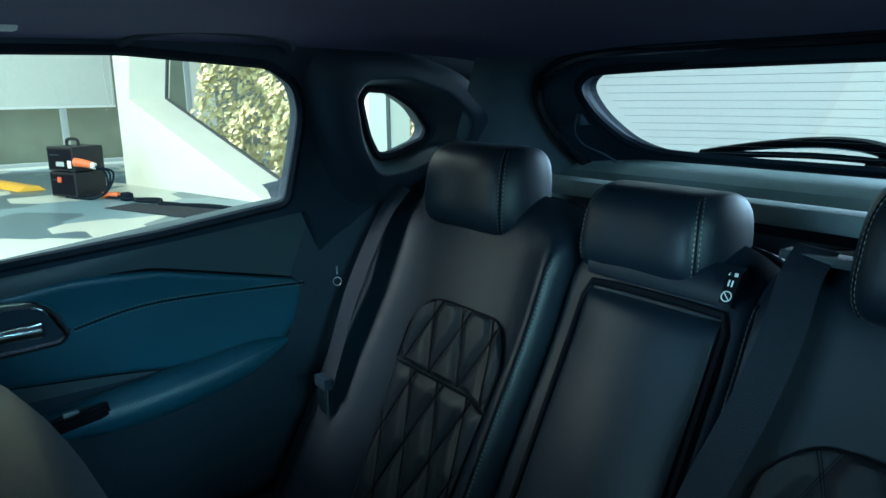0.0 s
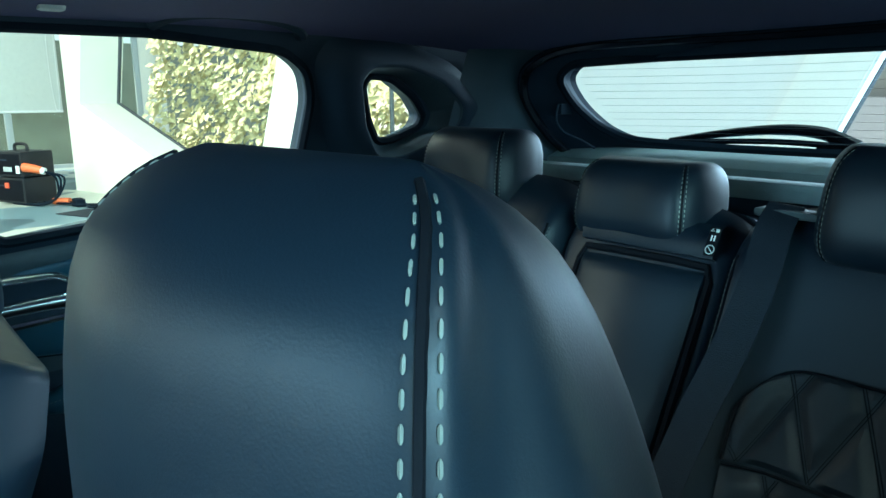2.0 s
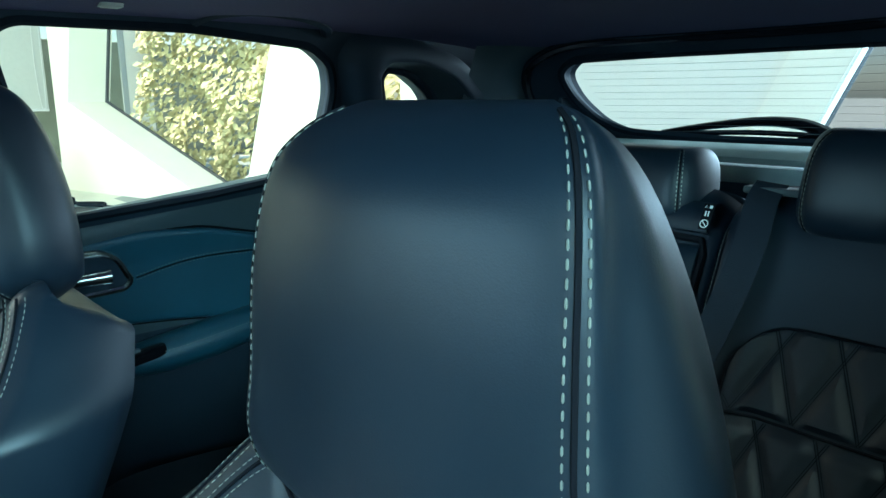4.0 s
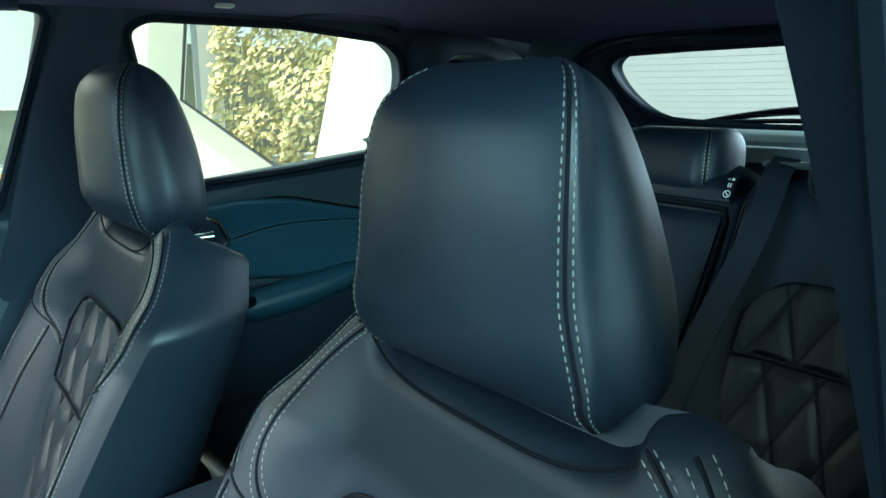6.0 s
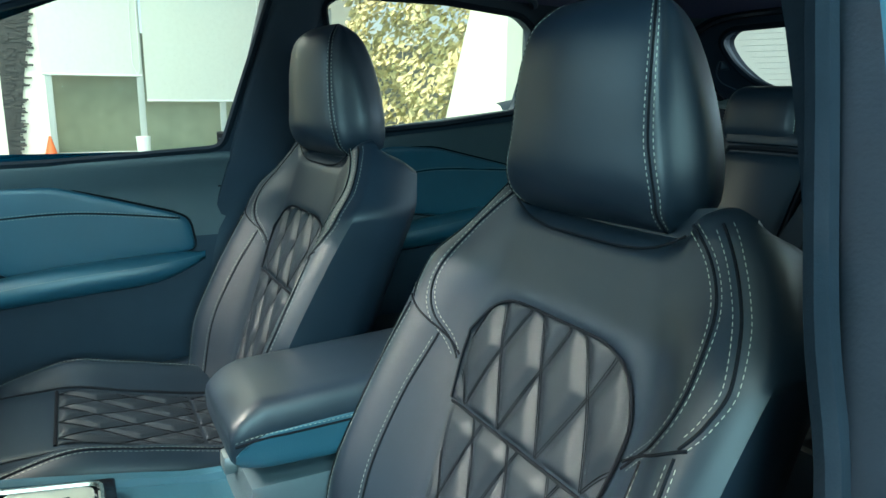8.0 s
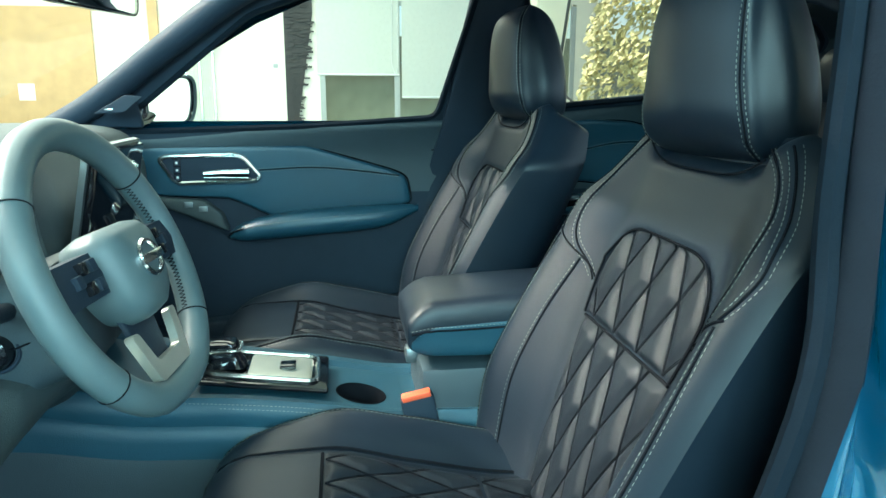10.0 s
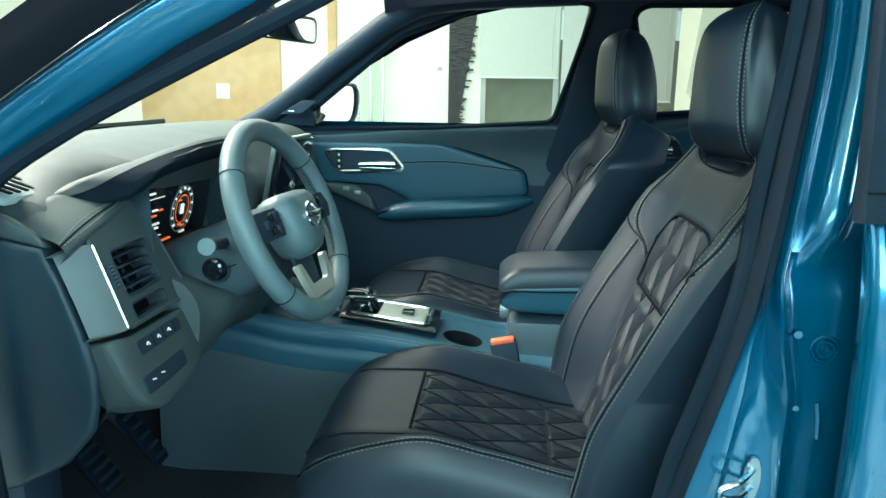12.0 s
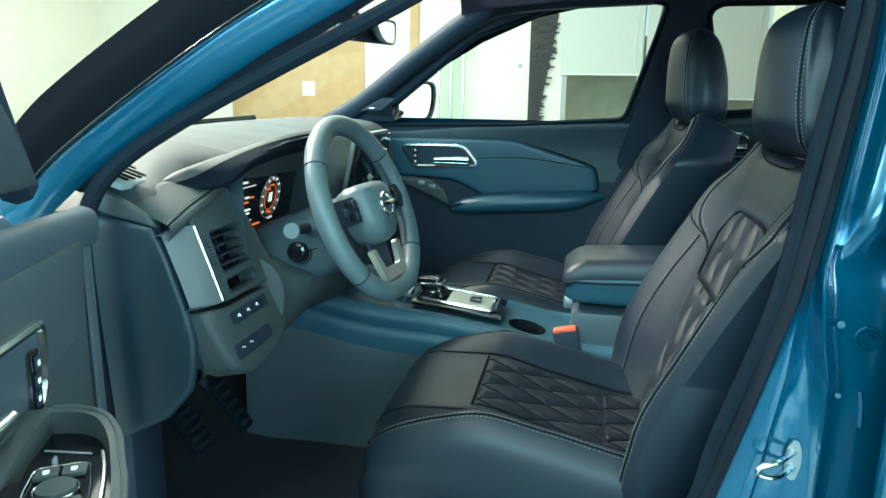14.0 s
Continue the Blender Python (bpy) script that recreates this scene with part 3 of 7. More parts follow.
def head_controls(v):
    """The outline of the headrest at height v from 0 to 1."""
    z = 1.084 + 0.263 * v
    wf = lerp_table([(0, 0.110), (0.06, 0.124), (0.18, 0.129), (0.42, 0.116), (0.65, 0.110), (0.80, 0.104), (0.88, 0.098), (0.94, 0.087), (0.975, 0.075), (1, 0.058)], v)
    wb = lerp_table([(0, 0.106), (0.08, 0.138), (0.2, 0.152), (0.30, 0.151), (0.40, 0.145), (0.52, 0.135), (0.65, 0.123), (0.78, 0.109), (0.88, 0.096), (0.94, 0.084), (0.975, 0.072), (1, 0.055)], v)
    yf = lerp_table([(0, 0.004), (0.06, -0.026), (0.14, -0.044), (0.3, -0.053), (0.6, -0.055), (0.88, -0.048), (0.96, -0.040), (1, -0.030)], v)
    yb = lerp_table([(0, 0.045), (0.1, 0.062), (0.3, 0.060), (0.5, 0.056), (0.7, 0.046), (0.85, 0.034), (0.94, 0.026), (1, 0.015)], v)
    # the crown rolls over
    k = math.sqrt(max(0.0, 1 - max(0.0, (v - 0.80) / 0.20) ** 2.4))
    yc = -0.014
    yf, yb = yc + (yf - yc) * (0.06 + 0.94 * k), yc + (yb - yc) * (0.06 + 0.94 * k)
    ym = yf + (yb - yf) * 0.52
    bow = 0.025 * k * soft_step(v / 0.25)
    half = [(0, yf - bow), (wf * 0.6, yf - bow * 0.62), (wf, yf), (wf + (wb - wf) * 0.45, yf + 0.020 * k), (wb, ym), (wb * 0.74, yb), (0, yb + 0.006 * k)]
    half = [Vector((x, y, z)) for x, y in half]
    shift, turn = -0.020 + 0.020 * v, 0.06
    ring = half + [Vector((-q.x, q.y, q.z)) for q in reversed(half[1:-1])]
    return [Vector((p.x + shift, p.y + p.x * turn, p.z)) for p in ring]


CUSH_Z = [(-0.755, 0.52), (-0.745, 0.57), (-0.72, 0.60), (-0.68, 0.616), (-0.56, 0.618), (-0.42, 0.585), (-0.25, 0.55), (-0.15, 0.545)]
CUSH_Q = [(-0.755, -0.020), (-0.70, -0.012), (-0.62, 0.012), (-0.5, 0.036), (-0.38, 0.042), (-0.15, 0.036)]


def cushion_controls(y):
    z, q = lerp_table(CUSH_Z, y), lerp_table(CUSH_Q, y)
    k = lerp_table([(-0.755, 0.86), (-0.74, 0.95), (-0.70, 1.0), (-0.1, 1.0)], y)
    low = lerp_table([(-0.755, 0.46), (-0.72, 0.42), (-0.6, 0.40), (-0.1, 0.38)], y)
    half = [(0, z), (0.126, z), (0.150, z - 0.004 + 0.1 * q), (0.190, z + 0.75 * q), (0.225, z + q), (0.258, z + q - 0.04), (0.264, (z + low) / 2), (0.24, low), (0, low)]
    half = [Vector((x * k, y, zz)) for x, zz in half]
    return half + [Vector((-p.x, p.y, p.z)) for p in reversed(half[1:-1])]


def sampled(c, per=5):
    return [catmull(c, i / per) for i in range(len(c) * per)]


def seam_line(fun, place, vs, push=0.001, closed=True):
    out = []
    for v in vs:
        c = fun(v)
        p = catmull(c, place)
        mid = sum(c, Vector()) / len(c)
        out.append(p + (p - mid).normalized() * push)
    return out


def steps(a, b, n):
    return [a + (b - a) * i / n for i in range(n + 1)]


def front_seat(label):
    s = thing("front_seat", label, "seat", "front seats")
    back = part("backrest", loft([back_ring(v) for v in [*steps(0, 0.95, 56), 0.958, 0.967, 0.976, 0.984, 0.990, 0.995, 0.998, 1]]), LEATHER, s)
    for side in (1, -1):
        # shoulder seam from the neck round to the quilted panel, ridge seam, cross seam and lower bolster seams
        back_seam([(side * x, z) for x, z in ((0.158, 1.112), (0.192, 1.085), (0.222, 1.048), (0.240, 1.0), (0.238, 0.962), (0.220, 0.928), (0.192, 0.900), (0.170, 0.876))], back)
        back_seam([(side * x, z) for x, z in ((0.188, 1.118), (0.214, 1.090), (0.246, 1.050), (0.277, 1.004), (0.274, 0.968), (0.262, 0.945))], back)
        back_seam([(side * x, z) for x, z in ((0.168, 0.882), (0.200, 0.905), (0.232, 0.925), (0.258, 0.941), (0.270, 0.947))], back, (), r=0.0018)
        back_seam([(side * x, z) for x, z in ((0.206, 0.904), (0.214, 0.82), (0.212, 0.72), (0.200, 0.62), (0.186, 0.54))], back, (0.0045,) if side > 0 else (-0.0045,))
        back_seam([(side * x, z) for x, z in ((0.262, 0.938), (0.270, 0.85), (0.272, 0.75), (0.266, 0.64), (0.250, 0.54))], back)
    # collar seam under the headrest
    back_seam([(x, 1.100 - 0.026 * (1 - (abs(x) / 0.152) ** 4)) for x in steps(-0.152, 0.152, 18)], back, (), 2)

    # quilted centre, in two pieces parted by a cross seam
    def at_back(z0, z1, arch):
        def at(u, v):
            top = z1 - (0.058 * abs(2 * u - 1) ** 7 if arch else 0.0)
            z = z0 + (top - z0) * v
            x = (u - 0.5) * 2 * (lerp_table(PANEL_W, z) - 0.001)
            n = back_normal(x, z)
            return back_front(x, z) + n * 0.001, Vector((0, -0.94, 0.34))
        return at
    for z0, z1, arch, nv in ((0.54, 0.820, False, 64), (0.827, 0.976, True, 44)):
        fun, sv = at_back(z0, z1, arch), (z1 - z0) * 1.07
        pad = part("quilted_panel", quilt(fun, 72, nv, 0.084, 0.185, 0.31, sv, 0.0085), QUILT, back, "diamond-quilted leather")
        part("quilting", quilt_lines(fun, 0.084, 0.185, 0.31, sv), CREASE_SHADE, pad)["kind"] = "stuff"
    edge = [at_back(0.827, 0.976, True)(u, v)[0] for u, v in [(0, k) for k in steps(0, 1, 8)] + [(k, 1) for k in steps(0.03, 0.97, 30)] + [(1, k) for k in steps(1, 0, 8)]]
    part("seam", tube([p + Vector((0, -0.002, 0.001)) for p in edge], 0.0022, 5), SEAM, back)
    part("seam", tube([back_front(x, 0.8235) + Vector((0, -0.003, 0)) for x in steps(-0.15, 0.15, 16)], 0.0024, 5), SEAM, back)
    head = part("headrest", loft([sampled(head_controls(v)) for v in [0, 0.02, 0.05, 0.1, 0.16, *steps(0.22, 0.74, 10), 0.79, 0.83, 0.87, 0.90, 0.925, 0.945, 0.96, 0.972, 0.982, 0.99, 0.996, 1]]), LEATHER, s)
    for side in (1, -1):
        i = 2 if side > 0 else 10
        part("seam", tube(seam_line(head_controls, i, steps(0.03, 0.985, 60), -0.0004), 0.0016, 5), SEAM, head)
        for o in (0.155, -0.135):
            stitches(seam_line(head_controls, i + side * o, steps(0.05, 0.985, 80), 0.0004), head)
    for x in (-0.06, 0.06):
        part("headrest_post", tube([(x, 0.03, 1.03), (x, 0.03, 1.13)], 0.006, 8), CHROME, s)
    cush = part("cushion", loft([sampled(cushion_controls(y)) for y in [-0.755, -0.75, -0.742, -0.73, -0.71, -0.68, *steps(-0.64, -0.16, 12)]]), LEATHER, s)
    for side in (1, -1):
        i = 4 if side > 0 else 12
        part("seam", tube(seam_line(cushion_controls, i, steps(-0.74, -0.2, 30), -0.0004), 0.0022, 5), SEAM, cush)
        for o in (0.12, -0.12):
            stitches(seam_line(cushion_controls, i + side * o, steps(-0.74, -0.2, 40), 0.0008), cush, dash=0.0055, r=0.0005)
        part("seam", tube(seam_line(cushion_controls, 2 if side > 0 else 14, steps(-0.745, -0.2, 24), -0.0005), 0.003, 5), SEAM, cush)

    def at_cushion(y0, y1):
        def at(u, v):
            y = y0 + (y1 - y0) * v
            return Vector(((u - 0.5) * 0.25, y, lerp_table(CUSH_Z, y) + 0.002)), Vector((0, -0.15, 0.98))
        return at
    for y0, y1, nv in ((-0.557, -0.316, 56), (-0.310, -0.22, 24)):
        fun, sv = at_cushion(y0, y1), y1 - y0
        pad = part("quilted_panel", quilt(fun, 64, nv, 0.070, 0.130, 0.25, sv, 0.007), QUILT, cush, "diamond-quilted leather")
        part("quilting", quilt_lines(fun, 0.070, 0.130, 0.25, sv), CREASE_SHADE, pad)["kind"] = "stuff"
    part("seam", tube([(x, -0.562, lerp_table(CUSH_Z, -0.562) + 0.001) for x in steps(-0.128, 0.128, 10)], 0.003, 5), SEAM, cush)
    part("side_shield", box((0.255, -0.62, 0.36), (0.285, -0.12, 0.50), 0.012), TRIM, s)
    part("side_shield", box((-0.285, -0.62, 0.36), (-0.255, -0.12, 0.50), 0.012), TRIM, s)
    for x in (-0.21, 0.21):
        part("rail", box((x - 0.02, -0.65, 0.30), (x + 0.02, -0.05, 0.41), 0.006), TRIM, s)
    return s


seat_driver = front_seat("black leather driver seat with quilted centre and pale stitching")
seat_driver.location = (0.38, 0, 0)
seat_passenger = copy_thing(seat_driver, pose(-0.388, -0.078, 0.026))
tagged(seat_passenger, "black leather passenger seat with quilted centre, sunlit")


# ---------- rear bench ----------
REAR_Y = [(0.55, 0.62), (0.70, 0.70), (0.90, 0.80), (1.05, 0.875), (1.20, 0.935)]


def rear_block(w0, w1, z1, bulge):
    """One backrest of the bench between two sides; bulge: how far its flanks swell."""
    def fun(v):
        z = 0.55 + (z1 - 0.55) * v
        y = lerp_table(REAR_Y, z)
        k = math.sqrt(max(0.02, 1 - max(0, (v - 0.9) / 0.1) ** 2))
        m, h = (w0 + w1) / 2, (w1 - w0) / 2
        half = [(0, 0), (h * 0.55, -0.004), (h * 0.78, -bulge * 0.55), (h * 0.93, -bulge), (h, 0.012), (h * 0.985, 0.10), (h * 0.8, 0.13), (0, 0.13)]
        ring = half + [(-x, d) for x, d in reversed(half[1:-1])]
        ym = y + 0.06
        return [Vector((m + x, ym + (y + d - ym) * k, z - 0.03 * (abs(x) / h) ** 4 * v)) for x, d in ring]
    return fun


bench = thing("rear_bench", "black leather rear bench with three headrests", "seat", at=(-0.015, -0.122, 0.018))
BLOCKS = [(-0.65, -0.160, 1.205, 0.040), (-0.155, 0.130, 1.185, 0.006), (0.135, 0.65, 1.205, 0.040)]
for w0, w1, z1, bulge in BLOCKS:
    fun = rear_block(w0, w1, z1, bulge)
    b = part("backrest", loft([sampled(fun(v), 4) for v in [*steps(0, 0.88, 16), 0.92, 0.95, 0.975, 0.99, 1]]), LEATHER, bench)
    if bulge > 0.02:
        for i, o in ((3, 1), (11, -1)):
            part("seam", tube(seam_line(fun, i, steps(0.05, 0.93, 24), -0.0004), 0.002, 5), SEAM, b)
            stitches(seam_line(fun, i + 0.12 * o, steps(0.05, 0.93, 30), 0.0008), b)
        m = -0.342 if w0 < 0 else 0.342

        def rear_pad(z0, z1, arch, m=m):
            def at(u, v):
                z = z0 + (z1 - (0.055 * abs(2 * u - 1) ** 6 if arch else 0) - z0) * v
                x = (u - 0.5) * 2 * lerp_table([(0.6, 0.115), (0.8, 0.128), (0.95, 0.138), (1.02, 0.134)], z)
                h = (w1 - w0) / 2
                rise = bulge * 0.55 * soft_step((abs(m + x - (w0 + w1) / 2) / h - 0.52) / 0.3)
                return Vector((m + x, lerp_table(REAR_Y, z) - 0.005 - rise, z)), Vector((0, -0.9, 0.42))
            return at
        for z0, z1, arch, nv in ((0.62, 0.896, False, 52), (0.904, 1.018, True, 34)):
            fun2, sv = rear_pad(z0, z1, arch), (z1 - z0) * 1.1
            pad = part("quilted_panel", quilt(fun2, 60, nv, 0.080, 0.19, 0.27, sv, 0.009), QUILT, b, "diamond-quilted leather")
            part("quilting", quilt_lines(fun2, 0.080, 0.19, 0.27, sv), CREASE_SHADE, pad)["kind"] = "stuff"
        rim = [rear_pad(0.904, 1.018, True)(u, v)[0] for u, v in [(0, k) for k in steps(0, 1, 8)] + [(k, 1) for k in steps(0.03, 0.97, 26)] + [(1, k) for k in steps(1, 0, 8)]]
        part("seam", tube([p + Vector((0, -0.001, 0)) for p in rim], 0.0022, 5), SEAM, b)
        part("seam", tube([rear_pad(0.896, 0.904, False)(u, 0.5)[0] + Vector((0, -0.001, 0)) for u in steps(0, 1, 12)], 0.0022, 5), SEAM, b)
    else:
        part("armrest_panel", loft([[Vector((x, lerp_table(REAR_Y, z) - d * k, z)) for x, d in ((-0.108, -0.012), (-0.104, 0.010), (-0.09, 0.020), (0.0, 0.024), (0.09, 0.020), (0.104, 0.010), (0.108, -0.012))] for z, k in [(z, 1) for z in steps(0.62, 1.080, 14)] + [(1.092, 0.9), (1.099, 0.6), (1.102, 0.1)]], False), LEATHER, b, "fold-down middle armrest")
        part("groove", tube([(x, lerp_table(REAR_Y, z) - 0.003, z) for x, z in ((-0.113, 0.64), (-0.113, 0.86), (-0.112, 1.09), (-0.104, 1.110), (-0.05, 1.112), (0.05, 1.112), (0.104, 1.110), (0.112, 1.09), (0.113, 0.86), (0.113, 0.64))], 0.006, 6), SEAM, b)
        part("head_ledge", loft([[Vector((x, lerp_table(REAR_Y, z) - d, z)) for z, d in ((1.118, -0.004), (1.124, 0.012), (1.140, 0.018), (1.158, 0.012), (1.166, -0.006))] for x in steps(-0.112, 0.112, 8)], False), LEATHER, b, "padded ledge under the middle headrest")
    cu = [Vector(p) for p in ((w0, 0.20, 0.50), (w0, 0.17, 0.58), (w0, 0.22, 0.64), (w0, 0.45, 0.63), (w0, 0.75, 0.58), (w0, 0.78, 0.40), (w0, 0.25, 0.40))]
    ring = smooth_line(cu, 5, True)
    part("cushion", loft([[Vector((x, p.y, p.z)) for p in ring] for x in steps(w0 + 0.004, w1 - 0.004, 6)]), LEATHER, bench)


def rear_head(cx, half_w, z0, z1):
    def fun(v):
        z = z0 + (z1 - z0) * v
        k = max(0.0, 1 - abs(2 * v - 1) ** 3.2) ** (1 / 2.6)
        y = 0.945 + 0.02 * v
        w = half_w * (0.74 + 0.26 * k) * (1.0 - 0.09 * v)
        half = [(0, -0.06), (w * 0.5, -0.062), (w * 0.78, -0.055), (w * 0.96, -0.02), (w, 0.03), (w * 0.85, 0.06), (0, 0.065)]
        ring = half + [(-x, d) for x, d in reversed(half[1:-1])]
        return [Vector((cx + x, y + d * (0.12 + 0.88 * k), z)) for x, d in ring]
    h = part("headrest", loft([sampled(fun(v)) for v in [0, 0.006, 0.02, 0.045, 0.08, 0.13, 0.2, 0.3, 0.4, 0.5, 0.6, 0.7, 0.8, 0.87, 0.92, 0.955, 0.98, 0.994, 1]]), LEATHER, bench)
    for i, o in ((2.2, 1), (9.8, -1)):
        for d in (0.10, -0.10):
            stitches(seam_line(fun, i + d, steps(0.03, 0.97, 24), 0.0006), h)
        part("seam", tube(seam_line(fun, i, steps(0.03, 0.97, 20), -0.0006), 0.002, 5), SEAM, h)


for side in (1, -1):
    wing = [[Vector((side * x, lerp_table(REAR_Y, z) + d, z)) for x, d in ((0.645, 0.03), (0.652, -0.012), (0.680, -0.016), (0.715, 0.0), (0.735, 0.05), (0.735, 0.16))] for z in [*steps(0.55, 1.13, 12), 1.15]] + [[Vector((side * x, lerp_table(REAR_Y, 1.165) + 0.02 + d, 1.165)) for x, d in ((0.65, 0.03), (0.658, 0.0), (0.68, 0.0), (0.70, 0.01), (0.715, 0.05), (0.72, 0.14))]]
    part("side_bolster", loft([smooth_line(r, 3) for r in wing], False), LEATHER, bench)
rear_head(-0.425, 0.135, 1.134, 1.286)
rear_head(-0.040, 0.120, 1.121, 1.248)
rear_head(0.352, 0.135, 1.134, 1.286)


# ---------- car shell ----------
car = thing("car_body", "metallic blue hatchback body shell with black interior trim", "car")


def glasshouse(side, y, z, out=0.0):
    """A place on the inward-leaning side of the cabin, at y and z; side: 1 driver, -1 passenger."""
    x = 0.72 - 0.40 * (z - 1.1) if z > 1.1 else 0.72 + 0.10 * (1.1 - z)
    return Vector((side * (x + out), y, z))


def cabin_rib(y, roof, sag=0.05):
    half = [(0.0, roof), (0.30, roof - 0.008), (0.47, roof - sag * 0.6), (0.56, roof - sag)]
    return [Vector((-x, y, z)) for x, z in reversed(half[1:])] + [Vector((x, y, z)) for x, z in half]


ROOF = [(-0.80, 1.478), (-0.55, 1.498), (-0.2, 1.518), (0.3, 1.526), (0.75, 1.515), (1.05, 1.49), (1.2, 1.472)]


def roof_row(f, grow=0.0):
    """One cross line of the roof, at f from 0 (front) to 1 (rear edge, which bows with the rear window)."""
    row = []
    for p in smooth_line(cabin_rib(0, 0), 4):
        front = -0.70 + 0.14 * p.x - grow * 0.4
        y = front + f * (1.205 - 0.60 * p.x * p.x + grow * 0.6 - front)
        row.append(Vector((p.x * (1 + grow), y, lerp_table(ROOF, y) + p.z + grow * 0.5 - abs(p.x) * grow * 0.14)))
    return row


part("headliner", loft([roof_row(f) for f in steps(0, 1, 24)], False), LINER, car)
part("roof", loft([roof_row(f, 0.13) for f in steps(0, 1, 24)], False), PAINT, car)

FRONT_WIN = rounded([(-1.13, 1.074), (-0.62, 1.087), (-0.250, 1.112), (-0.150, 1.462), (-0.20, 1.470), (-0.46, 1.464), (-0.735, 1.372)], 0.03)
REAR_WIN = rounded([(0.046, 1.140), (0.33, 1.165), (0.562, 1.196), (0.568, 1.30), (0.570, 1.364), (0.552, 1.414), (0.50, 1.446), (0.27, 1.464), (0.00, 1.462), (-0.035, 1.44)], 0.022)
QUARTER = rounded([(0.680, 1.385), (0.690, 1.406), (0.745, 1.402), (0.812, 1.366), (0.852, 1.326), (0.846, 1.300), (0.778, 1.274), (0.742, 1.272), (0.710, 1.315)], 0.020)
SIDE = [(-1.26, 1.03), (-1.18, 1.050), (-0.62, 1.070), (-0.25, 1.094), (0.05, 1.122), (0.33, 1.147), (0.60, 1.176), (0.66, 1.03), (1.20, 1.04), (1.19, 1.22), (1.06, 1.45), (1.02, 1.53), (0.7, 1.54), (-0.46, 1.515), (-0.76, 1.43), (-1.23, 1.11)]
part("side_frame", plate(SIDE, [FRONT_WIN, REAR_WIN, QUARTER], lambda y, z: glasshouse(-1, y, z), Vector((-0.05, 0, 0))), TRIM, car)
REAR_WIN_L = rounded([(0.15, 1.148), (0.33, 1.165), (0.562, 1.196), (0.568, 1.30), (0.570, 1.364), (0.552, 1.414), (0.50, 1.446), (0.27, 1.464), (0.14, 1.463), (0.115, 1.44)], 0.022)
SIDE_L = [(0.10, 1.06), (0.60, 1.06), (0.66, 1.03), (1.20, 1.04), (1.19, 1.22), (1.0, 1.44), (0.92, 1.49), (0.7, 1.505), (-0.30, 1.50), (-0.30, 1.475), (0.06, 1.47), (0.08, 1.40)]
part("side_frame", plate(SIDE_L, [REAR_WIN_L, QUARTER], lambda y, z: glasshouse(1, y, z), Vector((0.05, 0, 0))), TRIM, car)
for side in (1, -1):
    for outline in (FRONT_WIN, REAR_WIN_L if side > 0 else REAR_WIN, QUARTER):
        if side > 0 and outline is FRONT_WIN:
            continue
        bm = bmesh.new()
        bm.faces.new([bm.verts.new(glasshouse(side, y, z, 0.03)) for y, z in outline])
        pane = part("window_glass", bm, GLASS if outline is FRONT_WIN else GLASS_SIDE, car, "clear side glass" if outline is FRONT_WIN else "tinted side glass")
        pane.visible_shadow = side > 0
        part("window_seal", tube([glasshouse(side, y, z, 0.004) for y, z in outline], 0.009, 6, True), RUBBER, car)


def pillow(outline, to, way, puff=0.014, parent=None, name="padded_insert", material=None, label=""):
    """A padded panel with rolled edges, from a flat outline; way: the direction in which it swells."""
    n = len(outline)
    c = Vector((sum(p[0] for p in outline) / n, sum(p[1] for p in outline) / n))
    bm = bmesh.new()
    rings = []
    for k, h in ((1.0, 0.0), (0.992, 0.45), (0.975, 0.75), (0.94, 0.92), (0.86, 1.0), (0.6, 1.05), (0.3, 1.08)):
        rings.append([bm.verts.new(to(*(c + (Vector(p) - c) * k)) + way * puff * h) for p in outline])
    for a, b in zip(rings, rings[1:]):
        for j in range(n):
            bm.faces.new((a[j], a[(j + 1) % n], b[(j + 1) % n], b[j]))
    bm.faces.new(rings[-1])
    return part(name, bm, material, parent, label)


def skin_x(z):
    """How far the door's inner skin stands from the car's middle at height z."""
    return lerp_table([(0.34, 0.77), (0.70, 0.755), (0.95, 0.745), (1.06, 0.735), (1.10, 0.722), (1.125, 0.728)], z)


